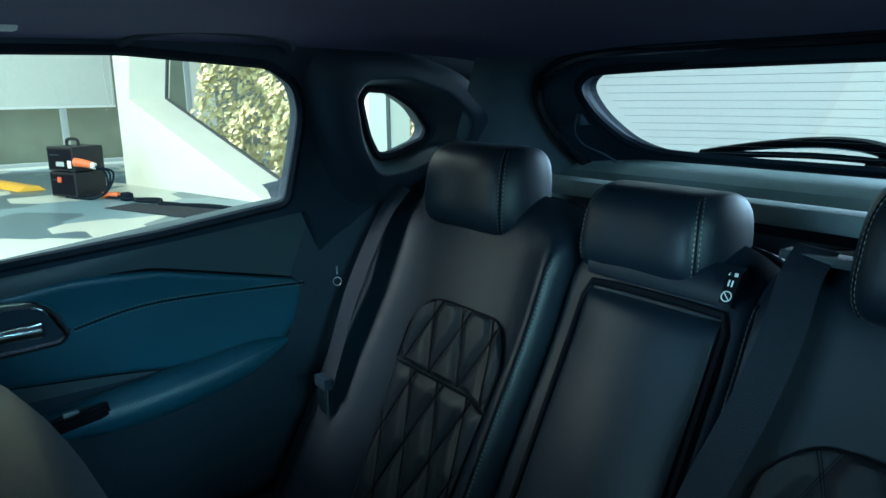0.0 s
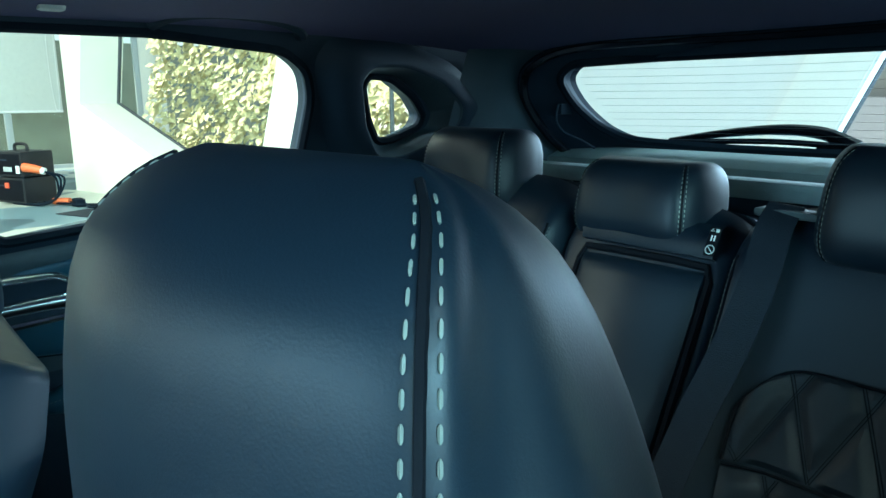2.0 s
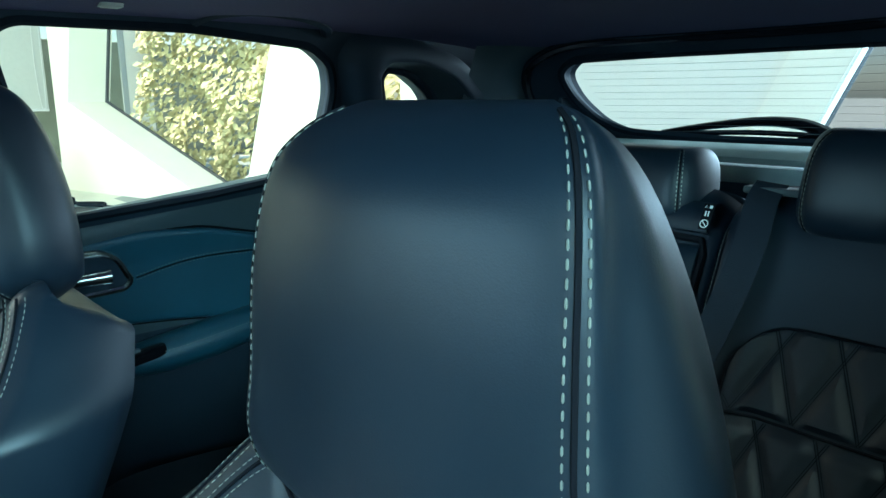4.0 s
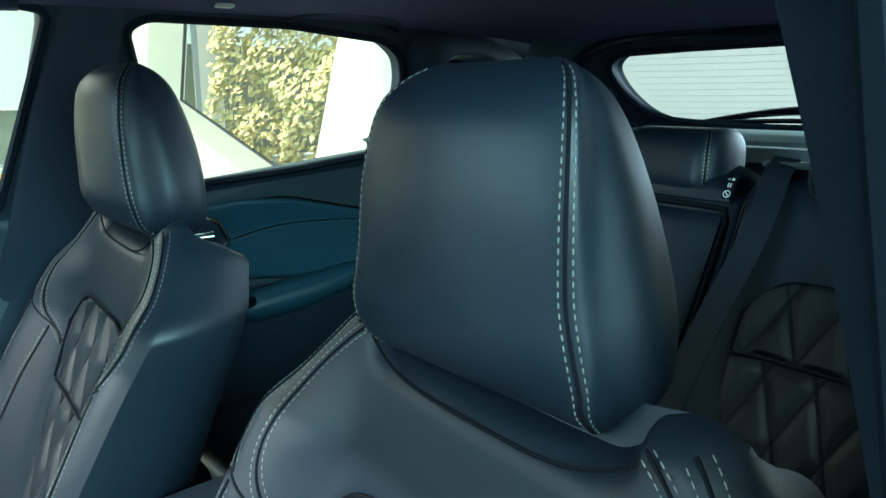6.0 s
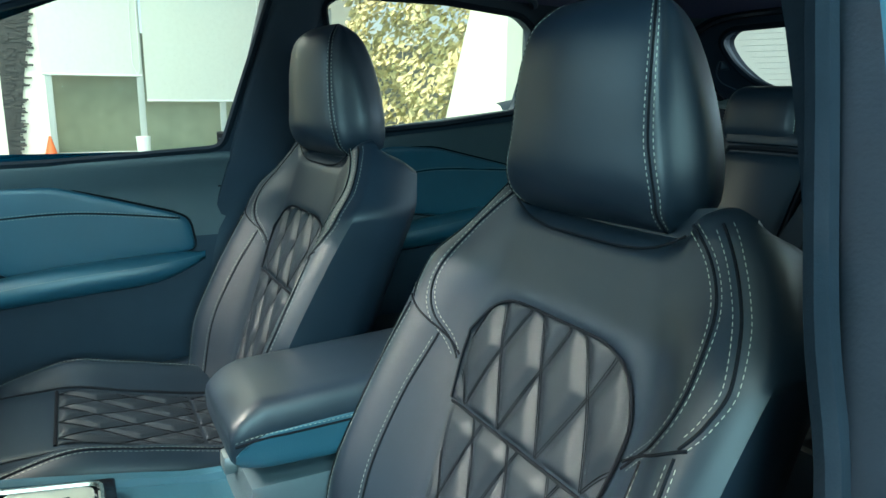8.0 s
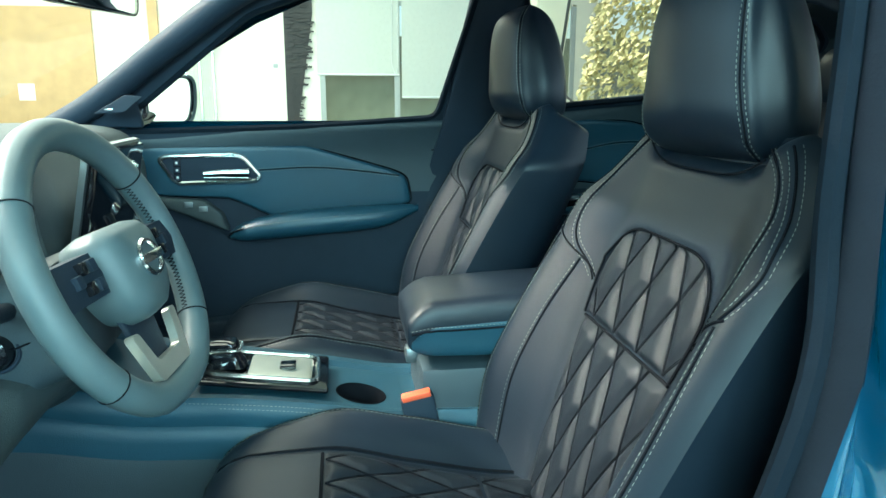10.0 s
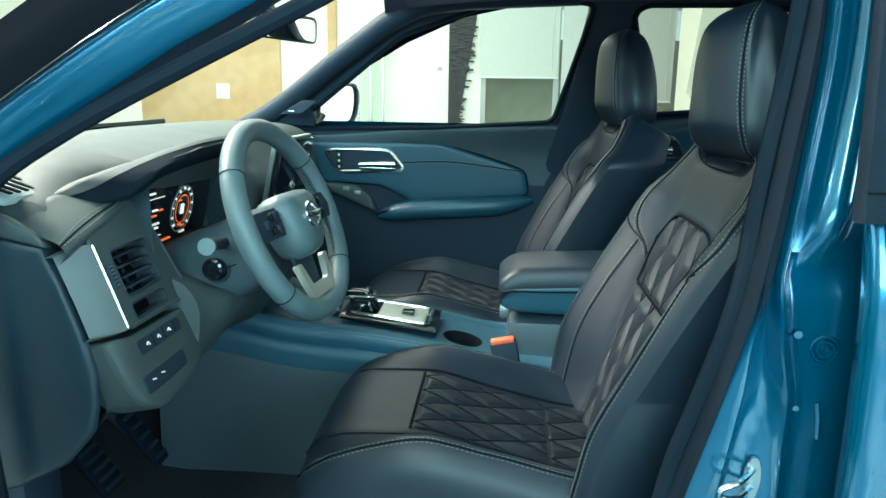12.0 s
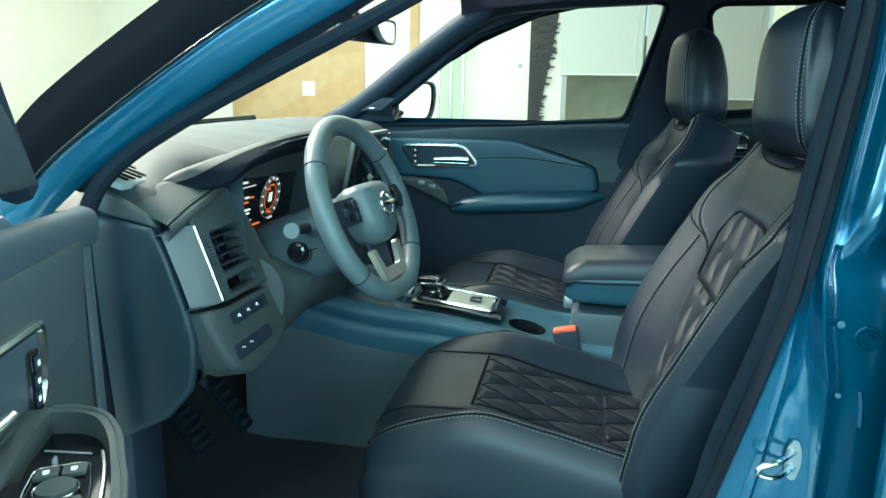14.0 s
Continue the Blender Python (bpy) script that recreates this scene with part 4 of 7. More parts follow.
def door(front, side):
    """A car door with its inner trim, closed, at its place; side: 1 driver, -1 passenger."""
    d = thing("front_door" if front else "rear_door", "", "car door")
    y0, y1 = (-1.20, -0.215) if front else (0.02, 0.650)
    way = Vector((-side, 0, 0))

    def at(y, z, inward=0.0):
        return Vector((side * (skin_x(z) - inward), y, z))
    def sill(y):
        return 1.112 + 0.044 * (y + 0.25) / 0.87 if front else 1.138 + 0.062 * (y - 0.0) / 0.55
    rows = []
    for y in steps(y0, y1, 30):
        top = sill(y)
        prof = [(0.36, 0.0), (0.55, 0.0), (0.70, 0.0), (0.80, 0.0), (0.90, 0.0), (1.0, 0.0), (top - 0.05, 0.010), (top - 0.022, 0.012), (top - 0.006, 0.004), (top, -0.014)]
        rows.append(smooth_line([at(y, z, i) for z, i in prof], 3))
    part("door_panel", loft([r[12:] for r in rows], False), PILLAR, d, "grey soft plastic door trim")
    part("lower_panel", loft([r[:13] for r in rows], False), DASH if front and side > 0 else TRIM, d, "dark hard plastic lower trim")
    if front:
        teal = [(-1.16, 1.034), (-0.86, 1.037), (-0.614, 1.036), (-0.371, 0.963), (-0.332, 0.945), (-0.318, 0.868), (-0.432, 0.854), (-0.617, 0.84), (-0.706, 0.832), (-0.829, 0.891), (-0.962, 0.898), (-1.16, 0.905)]
        bez = [(-1.009, 1.002), (-0.989, 1.010), (-0.807, 1.014), (-0.783, 1.005), (-0.743, 0.954), (-0.754, 0.940), (-0.958, 0.935), (-0.976, 0.946)]
        if side > 0:
            bez = [(-0.984, 0.970), (-0.990, 0.945), (-0.993, 0.900), (-0.984, 0.880), (-0.962, 0.869), (-0.80, 0.850), (-0.745, 0.872), (-0.790, 0.974)]
        lever = [(-0.893, 0.960), (-0.835, 0.962), (-0.771, 0.962)]
        arm = [((-0.835, 0.784), 0.012), ((-0.791, 0.796), 0.032), ((-0.704, 0.810), 0.042), ((-0.573, 0.822), 0.044), ((-0.420, 0.832), 0.040), ((-0.333, 0.846), 0.022), ((-0.300, 0.852), 0.006)]
        seam = [(-0.747, 0.969), (-0.573, 0.974), (-0.355, 0.949)]
    else:
        teal = [(0.05, 1.09), (0.194, 1.108), (0.324, 1.099), (0.588, 1.036), (0.611, 1.024), (0.59, 0.95), (0.548, 0.892), (0.412, 0.895), (0.257, 0.917), (0.05, 0.938)]
        bez = [(-0.050, 1.066), (-0.035, 1.078), (0.125, 1.078), (0.151, 1.063), (0.175, 1.016), (0.163, 1.002), (-0.015, 0.993), (-0.035, 1.003)]
        lever = [(0.025, 1.026), (0.085, 1.030), (0.137, 1.031)]
        arm = [((0.065, 0.840), 0.010), ((0.125, 0.850), 0.03), ((0.245, 0.860), 0.045), ((0.375, 0.876), 0.045), ((0.485, 0.896), 0.036), ((0.565, 0.910), 0.012)]
        seam = [(0.185, 1.018), (0.325, 1.040), (0.605, 1.026)]
    shift = Vector((0, 0.004, -0.058)) if front and side > 0 else Vector((0, 0, 0))
    pillow(rounded(teal, 0.02, 3), lambda y, z: at(y, z), way, 0.014, d, "padded_insert", DASH if front and side > 0 else TEAL, "grey-blue padded band" if front and side > 0 else "blue stitched leather band")
    part("groove", tube([at(y, z, 0.001) for y, z in rounded(teal, 0.02, 3)], 0.004, 5, True), SEAM, d)
    if front:
        part("chrome_strip", tube([at(y, z, 0.005) for y, z in ((-1.162, 1.041), (-0.900, 1.044), (-0.737, 1.042), (-0.617, 1.033))], 0.003, 6), CHROME, d, "thin bright strip")
    for dz in (0.004, -0.004):
        stitches([p + Vector((0, 0, dz)) for p in smooth_line([at(y, z, 0.0155) for y, z in seam], 8)], d, r=0.0006)
    part("seam", tube(smooth_line([at(y, z, 0.0145) for y, z in seam], 6), 0.0018, 5), SEAM, d)
    handle = pillow(rounded(bez, 0.02, 4), lambda y, z: at(y, z, 0.015), way, 0.002, d, "handle_recess", PILLAR if front and side > 0 else TRIM, "recess of the door handle")
    part("bezel", tube([at(y, z, 0.018) for y, z in rounded(bez, 0.02, 4)], 0.0068, 8, True), CHROME, handle, "satin chrome ring")
    part("lever", tube(smooth_line([at(y, z, 0.022) + shift for y, z in lever], 5), lambda t: 0.011 + 0.004 * t, 10), CHROME, handle, "satin chrome lever")
    if front:
        part("button_plate", box(at(-0.962, 0.972, 0.0205) + shift - Vector((0.0015, 0.009, 0.034)), at(-0.962, 0.972, 0.0205) + shift + Vector((0.0015, 0.009, 0.034)), 0.0012), PIANO, handle)
        for k in range(3):
            c = at(-0.962, 0.992 - 0.020 * k, 0.0225) + shift
            part("button", box(c - Vector((0.001, 0.0075, 0.0085)), c + Vector((0.001, 0.0075, 0.0085)), 0.0008), TRIM, handle)
            part("mark", box(c - Vector((0.0016, 0.003, 0.003)), c + Vector((0.0016, 0.003, 0.003)), 0.0006), WHITE, handle)
    rings = []
    line = smooth_line([Vector((y, z, i)) for (y, z), i in arm], 5)
    for q in line:
        r = q.z
        rings.append([at(q.x, q.y, 0) + way * (r * 0.5 + r * 0.9 * math.cos(a)) + Vector((0, 0, 0.85 * max(r, 0.012) * math.sin(a))) for a in steps(0, 2 * math.pi, 16)[:-1]])
    armrest = part("armrest", loft(rings), TEAL, d, "padded blue-black leather armrest")
    stitches([at(q.x, q.y + 0.36 * max(q.z, 0.012), 0) + way * (q.z * 1.30 + 0.0012) for q in line[2:-2]], armrest, r=0.0006)
    if front and side < 0:
        part("accent", tube([at(-0.843, 0.784, 0.008), at(-0.818, 0.799, 0.035), at(-0.791, 0.810, 0.045)], 0.003, 6), CHROME, armrest, "bright accent tip")
        sw = [(-1.042, 0.902), (-0.900, 0.889), (-0.851, 0.852), (-0.832, 0.796), (-0.900, 0.826), (-1.009, 0.872)]
        pod = pillow(rounded(sw, 0.012, 3), lambda y, z: at(y, z, 0.0), way, 0.03, d, "switch_pod", DASH)
        for y, z in ((-0.938, 0.877), (-0.900, 0.864)):
            part("window_switch", box(at(y, z, 0.028) - Vector((0.006, 0.012, 0.008)), at(y, z, 0.028) + Vector((0.006, 0.012, 0.008)), 0.003), SILVER, pod)
    if not front:
        pod = part("switch_pod", moved(box((-0.012, -0.045, -0.012), (0.012, 0.045, 0.012), 0.005), Matrix.Translation(at(0.175, 0.870, 0.045)) @ Matrix.Rotation(radians(8), 4, 'X')), PIANO, d)
        part("window_switch", box(at(0.160, 0.880, 0.045) - Vector((0.006, 0.012, 0.006)), at(0.160, 0.880, 0.045) + Vector((0.006, 0.012, 0.006)), 0.002), SILVER, pod)
    # storage pocket
    ym = (y0 + y1) / 2
    pocket = [(y0 + 0.16, 0.40), (y1 - 0.10, 0.40), (y1 - 0.08, 0.60), (ym, 0.56), (y0 + 0.12, 0.52)]
    pillow(rounded(pocket, 0.03, 3), lambda y, z: at(y, z, 0.002), way, 0.05, d, "door_pocket", TRIM)
    skin = []
    for z, o in ((0.30, 0.0), (0.45, 0.045), (0.70, 0.06), (0.95, 0.055), (1.08, 0.03), (1.10, 0.01)):
        skin.append([Vector((side * (0.83 + o), y, z)) for y in steps(y0 - 0.02, y1 + 0.02, 8)])
    part("door_skin", loft(skin, False), PAINT, d, "metallic blue outer skin")
    return d


tagged(door(True, -1), "closed passenger door with blue leather band and chrome handle")
tagged(door(False, -1), "closed rear door with blue leather band and dark armrest")

# the driver's door stands open
door_d = tagged(door(True, 1), "open driver door with window switches and lock buttons")
frame_line = [(-1.150, 1.095), (-1.030, 1.175), (-0.690, 1.395), (-0.440, 1.470), (-0.180, 1.475), (-0.220, 1.115)]
part("window_frame", tube(smooth_line([(0.80 - 0.40 * (z - 1.1), y, z) for y, z in frame_line[:4]], 5) + [Vector((0.80 - 0.4 * 0.38, -0.18, 1.475)), Vector((0.80, -0.22, 1.115))], 0.024, 8), TRIM, door_d)
part("frame_edge", tube(smooth_line([(0.84 - 0.40 * (z - 1.1), y - 0.01, z + 0.012) for y, z in frame_line[:4]], 5), 0.014, 8), PAINT, door_d)
pillow(rounded([(-1.150, 1.095), (-0.930, 1.105), (-0.950, 1.215), (-1.030, 1.170)], 0.02, 3), lambda y, z: Vector((0.80 - 0.4 * (z - 1.1), y, z)), Vector((-1, 0, 0)), 0.03, door_d, "mirror_sail", DASH)
bm = bmesh.new()
bm.faces.new([bm.verts.new((0.80 - 0.4 * (z - 1.1), y, z)) for y, z in ((-1.030, 1.115), (-0.230, 1.115), (-0.190, 1.455), (-0.440, 1.455), (-0.690, 1.380))])
dg = part("window_glass", bm, GLASS, door_d, "clear side glass")
dg.visible_shadow = False
# master switch block on its armrest
ledge = smooth_line([(0.705, -0.948), (0.680, -0.946), (0.648, -0.928), (0.622, -0.885), (0.603, -0.830), (0.583, -0.765), (0.556, -0.620)], 4)
well = smooth_line([(0.704, -0.936), (0.680, -0.935), (0.654, -0.920), (0.631, -0.880), (0.613, -0.830), (0.594, -0.765), (0.568, -0.630)], 4)
ledge = [(p[0], p[1]) for p in ledge] + [(0.735, -0.620), (0.735, -0.940)]
well = [(p[0], p[1]) for p in well] + [(0.686, -0.630), (0.692, -0.800), (0.702, -0.870)]
block = part("switch_block", plate(ledge, [well], lambda x, y: Vector((x, y, 0.887)), Vector((0, 0, -0.060))), DASH, door_d, "grey armrest ledge with a black tray")
part("ledge_edge", tube([(x, y, 0.886) for x, y in ledge[:-2]], 0.0035, 8), DASH, block)
part("tray_floor", plate(well, [], lambda x, y: Vector((x, y, 0.862)), Vector((0, 0, -0.004))), PIANO, block, "gloss black tray")
island = [(x, y) for x, y in well if y > -0.862]
part("switch_island", plate(island, [], lambda x, y: Vector((x, y, 0.8805)), Vector((0, 0, -0.020))), PIANO, block, "gloss black switch plate")
for y, z in ((-0.868, 0.876), ):
    part("step_line", tube([(0.686, y - 0.004, z), (0.640, y + 0.006, z)], 0.0012, 5), SILVER, block)
key_m = Matrix.Translation((0.648, -0.804, 0.8825)) @ Matrix.Rotation(radians(13), 4, 'Z') @ Matrix.Scale(0.66, 4)
part("key_frame", moved(tube([(x, y, 0.0) for x, y in rounded([(-0.034, -0.040), (0.034, -0.040), (0.040, 0.02), (0.040, 0.14), (-0.040, 0.14), (-0.040, 0.02)], 0.014, 4)], 0.0013, 5, True), key_m), CHROME, block, "thin bright frame")
part("tray_edge", tube(smooth_line([(0.627, -0.853, 0.882), (0.616, -0.822, 0.882), (0.602, -0.765, 0.882), (0.578, -0.64, 0.882)], 4), 0.0022, 6), CHROME, block, "bright tray edge")
for o in (0.0, 0.011):
    part("edge_seal", tube(smooth_line([(0.741, -1.176 - o, 1.04), (0.741, -1.178 - o, 1.0), (0.744, -1.189 - o, 0.88), (0.747, -1.199 - o, 0.76), (0.752, -1.205 - o, 0.50)], 4), 0.006, 8), PILLAR, door_d, "ribbed grey door edge seal")
for x in (-0.017, 0.017):
    key = part("lock_button", moved(box((x - 0.015, -0.03, -0.002), (x + 0.015, -0.004, 0.006), 0.003), key_m), DASH, block)
    part("lock_mark", moved(box((x - 0.004, -0.019, 0.006), (x + 0.004, -0.013, 0.0072)), key_m), WHITE, key)
    part("lock_bow", moved(tube(smooth_line([(x - 0.0028, -0.013, 0.0068), (x - 0.0026, -0.009, 0.0068), (x + 0.0026, -0.009, 0.0068), (x + 0.0028, -0.0115, 0.0068)], 3), 0.0007, 5), key_m), WHITE, key)
part("mirror_dial", moved(tube([(0, 0.03, -0.002), (0, 0.03, 0.008)], 0.024, 20), key_m), DASH, block)
part("dial_ring", moved(tube([(0.027 * math.cos(a), 0.03 + 0.027 * math.sin(a), 0.003) for a in steps(0, 2 * math.pi, 28)[:-1]], 0.0016, 5, True), key_m), CHROME, block, "thin bright ring")
for y in (0.075, 0.11):
    for x in (-0.02, 0.02):
        part("window_switch", moved(box((x - 0.014, y - 0.012, -0.002), (x + 0.014, y + 0.012, 0.01), 0.004), key_m), DASH, block)
HINGE = Vector((0.86, -1.12, 0))
door_d.matrix_basis = Matrix.Translation(HINGE + Vector((0.038, -0.046, -0.027))) @ Matrix.Rotation(radians(-71), 4, 'Z') @ Matrix.Translation(-HINGE - Vector((0, -0.13, 0)))
door_rd = tagged(door(False, 1), "closed metallic blue rear door on the driver side")

SKIN_EDGE = [(0.30, 0.83), (0.45, 0.875), (0.70, 0.890), (0.95, 0.885), (1.03, 0.868), (1.072, 0.852)]
part("door_edge", loft([smooth_line([Vector((lerp_table(SKIN_EDGE, z) + a, b, z)) for a, b in ((0.001, 0.012), (0.001, 0.0), (-0.005, -0.009), (-0.018, -0.011), (-0.032, -0.006), (-0.040, 0.004), (-0.060, 0.012), (-0.085, 0.016))], 3) for z in steps(0.30, 1.072, 24)], False), PAINT, door_rd, "folded blue door edge")
frame_rows = []
for z in steps(1.062, 1.45, 14):
    x, y = 0.862 - 0.36 * (z - 1.062), -0.030 + 0.14 * (z - 1.062)
    frame_rows.append([Vector(p) for p in ((x, y, z), (x + 0.006, y + 0.004, z), (x + 0.006, y + 0.028, z), (x, y + 0.034, z), (x - 0.016, y + 0.034, z), (x - 0.018, y + 0.002, z))])
part("frame_edge", loft(frame_rows), RUBBER, door_rd, "black rubber edge of the window frame")
part("frame_joint", tube([(0.848, -0.024, 1.095), (0.858, -0.020, 1.095), (0.858, 0.004, 1.095)], 0.0015, 5), SEAM, door_rd)
part("belt_moulding", loft([[Vector((x0 + a, y, z0 + b)) for a, b in ((-0.012, 0.0), (0.006, 0.002), (0.012, 0.010), (0.006, 0.020), (-0.012, 0.022))] for y, x0, z0 in ((0.012, 0.866, 1.064), (0.2, 0.866, 1.076), (0.45, 0.862, 1.094), (0.66, 0.856, 1.110))]), CHROME, door_rd, "bright chrome moulding under the window")
part("window_applique", loft([[Vector((x, y, z)) for x, y, z in ((0.856 - 0.36 * (z - 1.09), 0.006 + 0.14 * (z - 1.09), z), (0.858 - 0.36 * (z - 1.09), 0.05 + 0.14 * (z - 1.09), z), (0.850 - 0.36 * (z - 1.09), 0.14 + 0.10 * (z - 1.09), z))] for z in steps(1.09, 1.46, 6)], False), PIANO, door_rd, "gloss black window pillar cover")

# ---------- centre console ----------
console = thing("centre_console", "blue-black centre console with armrest and cup holder", "console", at=(0, -0.07, -0.052))
rows = []
for y in steps(-1.10, -0.02, 36):
    top = lerp_table([(-1.10, 0.80), (-0.95, 0.775), (-0.80, 0.738), (-0.62, 0.716), (-0.45, 0.688), (-0.36, 0.672), (-0.02, 0.66)], y)
    w = lerp_table([(-1.10, 0.21), (-0.9, 0.175), (-0.6, 0.14), (-0.02, 0.12)], y)
    half = [(0, top - 0.012), (w * 0.70, top - 0.012), (w * 0.76, top - 0.002), (w * 0.90, top), (w * 0.98, top - 0.012), (w, top - 0.03), (w - 0.006, top - 0.048), (w + 0.002, top - 0.056), (w + 0.003, top - 0.075), (w + 0.001, top - 0.105), (w - 0.012, top - 0.115)]
    rows.append([Vector((-x, y, z)) for x, z in reversed(half[1:])] + [Vector((x, y, z)) for x, z in half])
body_bm = loft(rows, False)
bmesh.ops.delete(body_bm, geom=[f for f in body_bm.faces if abs(f.calc_center_median().x) < 0.06 and -0.50 < f.calc_center_median().y < -0.35], context='FACES')
body = part("body", body_bm, CONSOLE, console, "blue-black padded flanks")
TOP = [(-1.10, 0.80), (-0.95, 0.775), (-0.80, 0.738), (-0.62, 0.716), (-0.45, 0.688), (-0.36, 0.672), (-0.02, 0.66)]
part("holder_plate", plate([(-0.093, -0.503), (0.093, -0.503), (0.091, -0.347), (-0.091, -0.347)], [[(0.030 + 0.046 * math.cos(a), -0.425 + 0.046 * math.sin(a)) for a in steps(0, 2 * math.pi, 28)[:-1]]], lambda x, y: Vector((x, y, lerp_table(TOP, y) - 0.0115)), Vector((0, 0, -0.004))), CONSOLE, console)
for side in (1, -1):
    low = []
    for y in steps(-1.10, -0.02, 20):
        top = lerp_table([(-1.10, 0.80), (-0.95, 0.775), (-0.80, 0.738), (-0.62, 0.716), (-0.45, 0.688), (-0.36, 0.672), (-0.02, 0.66)], y) - 0.104
        w = lerp_table([(-1.10, 0.21), (-0.9, 0.175), (-0.6, 0.14), (-0.02, 0.12)], y)
        low.append([Vector((side * (w + o), y, z)) for o, z in ((-0.012, top + 0.008), (0.0, top), (0.002, top - 0.02), (0.006, 0.50), (0.012, 0.42), (0.016, 0.34))])
    part("side_panel", loft(low, False), PILLAR, console, "grey hard plastic side panel")
for o in (0.0, 0.008):
    stitches(smooth_line([(0.182, -0.99, 0.652 + o), (0.170, -0.915, 0.694 + o), (0.158, -0.851, 0.716 + o), (0.147, -0.751, 0.716 + o), (0.136, -0.55, 0.692 + o), (0.128, -0.412, 0.664 + o)], 8), body, r=0.0006)


def lid_ring(y, k):
    """The cross section of the armrest lid at y; k shrinks it towards its front end."""
    top = lerp_table([(-0.335, 0.848), (-0.29, 0.869), (-0.16, 0.876), (0.10, 0.889)], y)
    low = lerp_table([(-0.335, 0.769), (-0.25, 0.759), (0.10, 0.774)], y)
    m, h, w = (top + low) / 2, (top - low) / 2 * k, 0.106 * (0.86 + 0.14 * k)
    half = [(0, h), (w * 0.6, h * 0.98), (w * 0.90, h * 0.86), (w, h * 0.35), (w * 0.985, -h * 0.25), (w * 0.93, -h * 0.9), (w * 0.7, -h), (0, -h)]
    half = [Vector((x, y, m + z)) for x, z in half]
    return half + [Vector((-p.x, p.y, p.z)) for p in reversed(half[1:-1])]


lid = part("armrest_lid", loft([sampled(lid_ring(y, k), 4) for y, k in ((-0.342, 0.45), (-0.340, 0.66), (-0.335, 0.82), (-0.326, 0.93), (-0.312, 0.985), (-0.29, 1), (-0.2, 1), (-0.1, 1), (0.0, 1), (0.10, 0.95))]), LEATHER, console, "padded black leather armrest lid")
for s0 in (1, -1):
    edge = [catmull(lid_ring(y, k), 3.6 if s0 > 0 else 10.4) for y, k in [(-0.335, 0.82), (-0.326, 0.93), (-0.312, 0.985)] + [(y, 1) for y in steps(-0.29, 0.09, 14)]]
    part("seam", tube([p + Vector((s0 * 0.0003, 0, 0)) for p in edge], 0.0022, 5), SEAM, lid)
    stitches([p + Vector((s0 * 0.0012, 0, 0.006)) for p in edge], lid, r=0.0006)
part("armrest_bin", box((-0.105, -0.318, 0.58), (0.105, 0.085, 0.742), 0.012), PILLAR, console)
part("lid_skirt", loft([sampled([Vector((p.x * 1.006, p.y - 0.0008, min(p.z, lid_ring(y, k)[0].z - 0.048 + 0.0 * k))) for p in lid_ring(y, k)], 4) for y, k in ((-0.334, 0.80), (-0.326, 0.93), (-0.312, 0.985), (-0.29, 1), (-0.2, 1), (-0.1, 1), (0.0, 1), (0.10, 0.95))], True, False), CONSOLE, lid, "blue-black leather flanks")
part("bin_latch", box((-0.018, -0.338, 0.722), (0.018, -0.314, 0.752), 0.006), SILVER, console)
plate_bm = box((-0.085, -0.715, 0.712), (0.085, -0.485, 0.722), 0.005)
for v in plate_bm.verts:
    v.co.z += -0.13 * (v.co.y + 0.6)
part("selector_plate", plate_bm, PIANO, console, "gloss black selector plate")
zt = lambda y: 0.726 - 0.13 * (y + 0.6)
part("plate_rim", tube([(x, y, zt(y)) for x, y in rounded([(-0.062, -0.70), (0.062, -0.70), (0.062, -0.505), (-0.062, -0.505)], 0.02, 4)], 0.005, 6, True), CHROME, console, "bright metal rim")
pillow(rounded([(-0.055, -0.63), (0.055, -0.63), (0.055, -0.515), (-0.055, -0.515)], 0.012, 3), lambda x, y: Vector((x, y, zt(y) - 0.002)), Vector((0, 0, 1)), 0.003, console, "plate_insert", PALE, "brushed pale silver insert")
part("parking_switch", box((-0.012, -0.575, zt(-0.56)), (0.018, -0.545, zt(-0.56) + 0.009), 0.003), PIANO, console)
knob = [(-0.026, -0.705), (0.026, -0.705), (0.026, -0.64), (-0.026, -0.64)]
part("shift_selector", loft([[Vector((x * k, (y + 0.672) * k - 0.672 + o, z)) for x, y in rounded(knob, 0.014, 4)] for z, k, o in ((0.732, 1.15, 0), (0.745, 0.9, 0), (0.758, 0.85, -0.004), (0.770, 0.98, -0.008), (0.778, 0.9, -0.010), (0.781, 0.6, -0.010))]), PIANO, console, "gloss black shift selector")
part("selector_band", tube([(x, y - 0.006, 0.766) for x, y in rounded([(-0.027, -0.707), (0.027, -0.707), (0.027, -0.638), (-0.027, -0.638)], 0.014, 4)], 0.003, 6, True), CHROME, console, "chrome band")
for y in (-0.735, -0.76):
    part("drive_button", box((-0.02, y - 0.009, 0.728), (0.03, y + 0.009, 0.742), 0.003), SILVER, console)
part("cup_holder", loft([[Vector((0.030 + r * math.cos(a), -0.425 + r * math.sin(a), lerp_table(TOP, -0.425 + r * math.sin(a)) - 0.0125 + z)) for a in steps(0, 2 * math.pi, 28)[:-1]] for r, z in ((0.0475, 0.0025), (0.046, 0.003), (0.0445, 0.0), (0.043, -0.020), (0.041, -0.065), (0.036, -0.068), (0.004, -0.068))], True, False), SEAM, console, "round black cup holder")

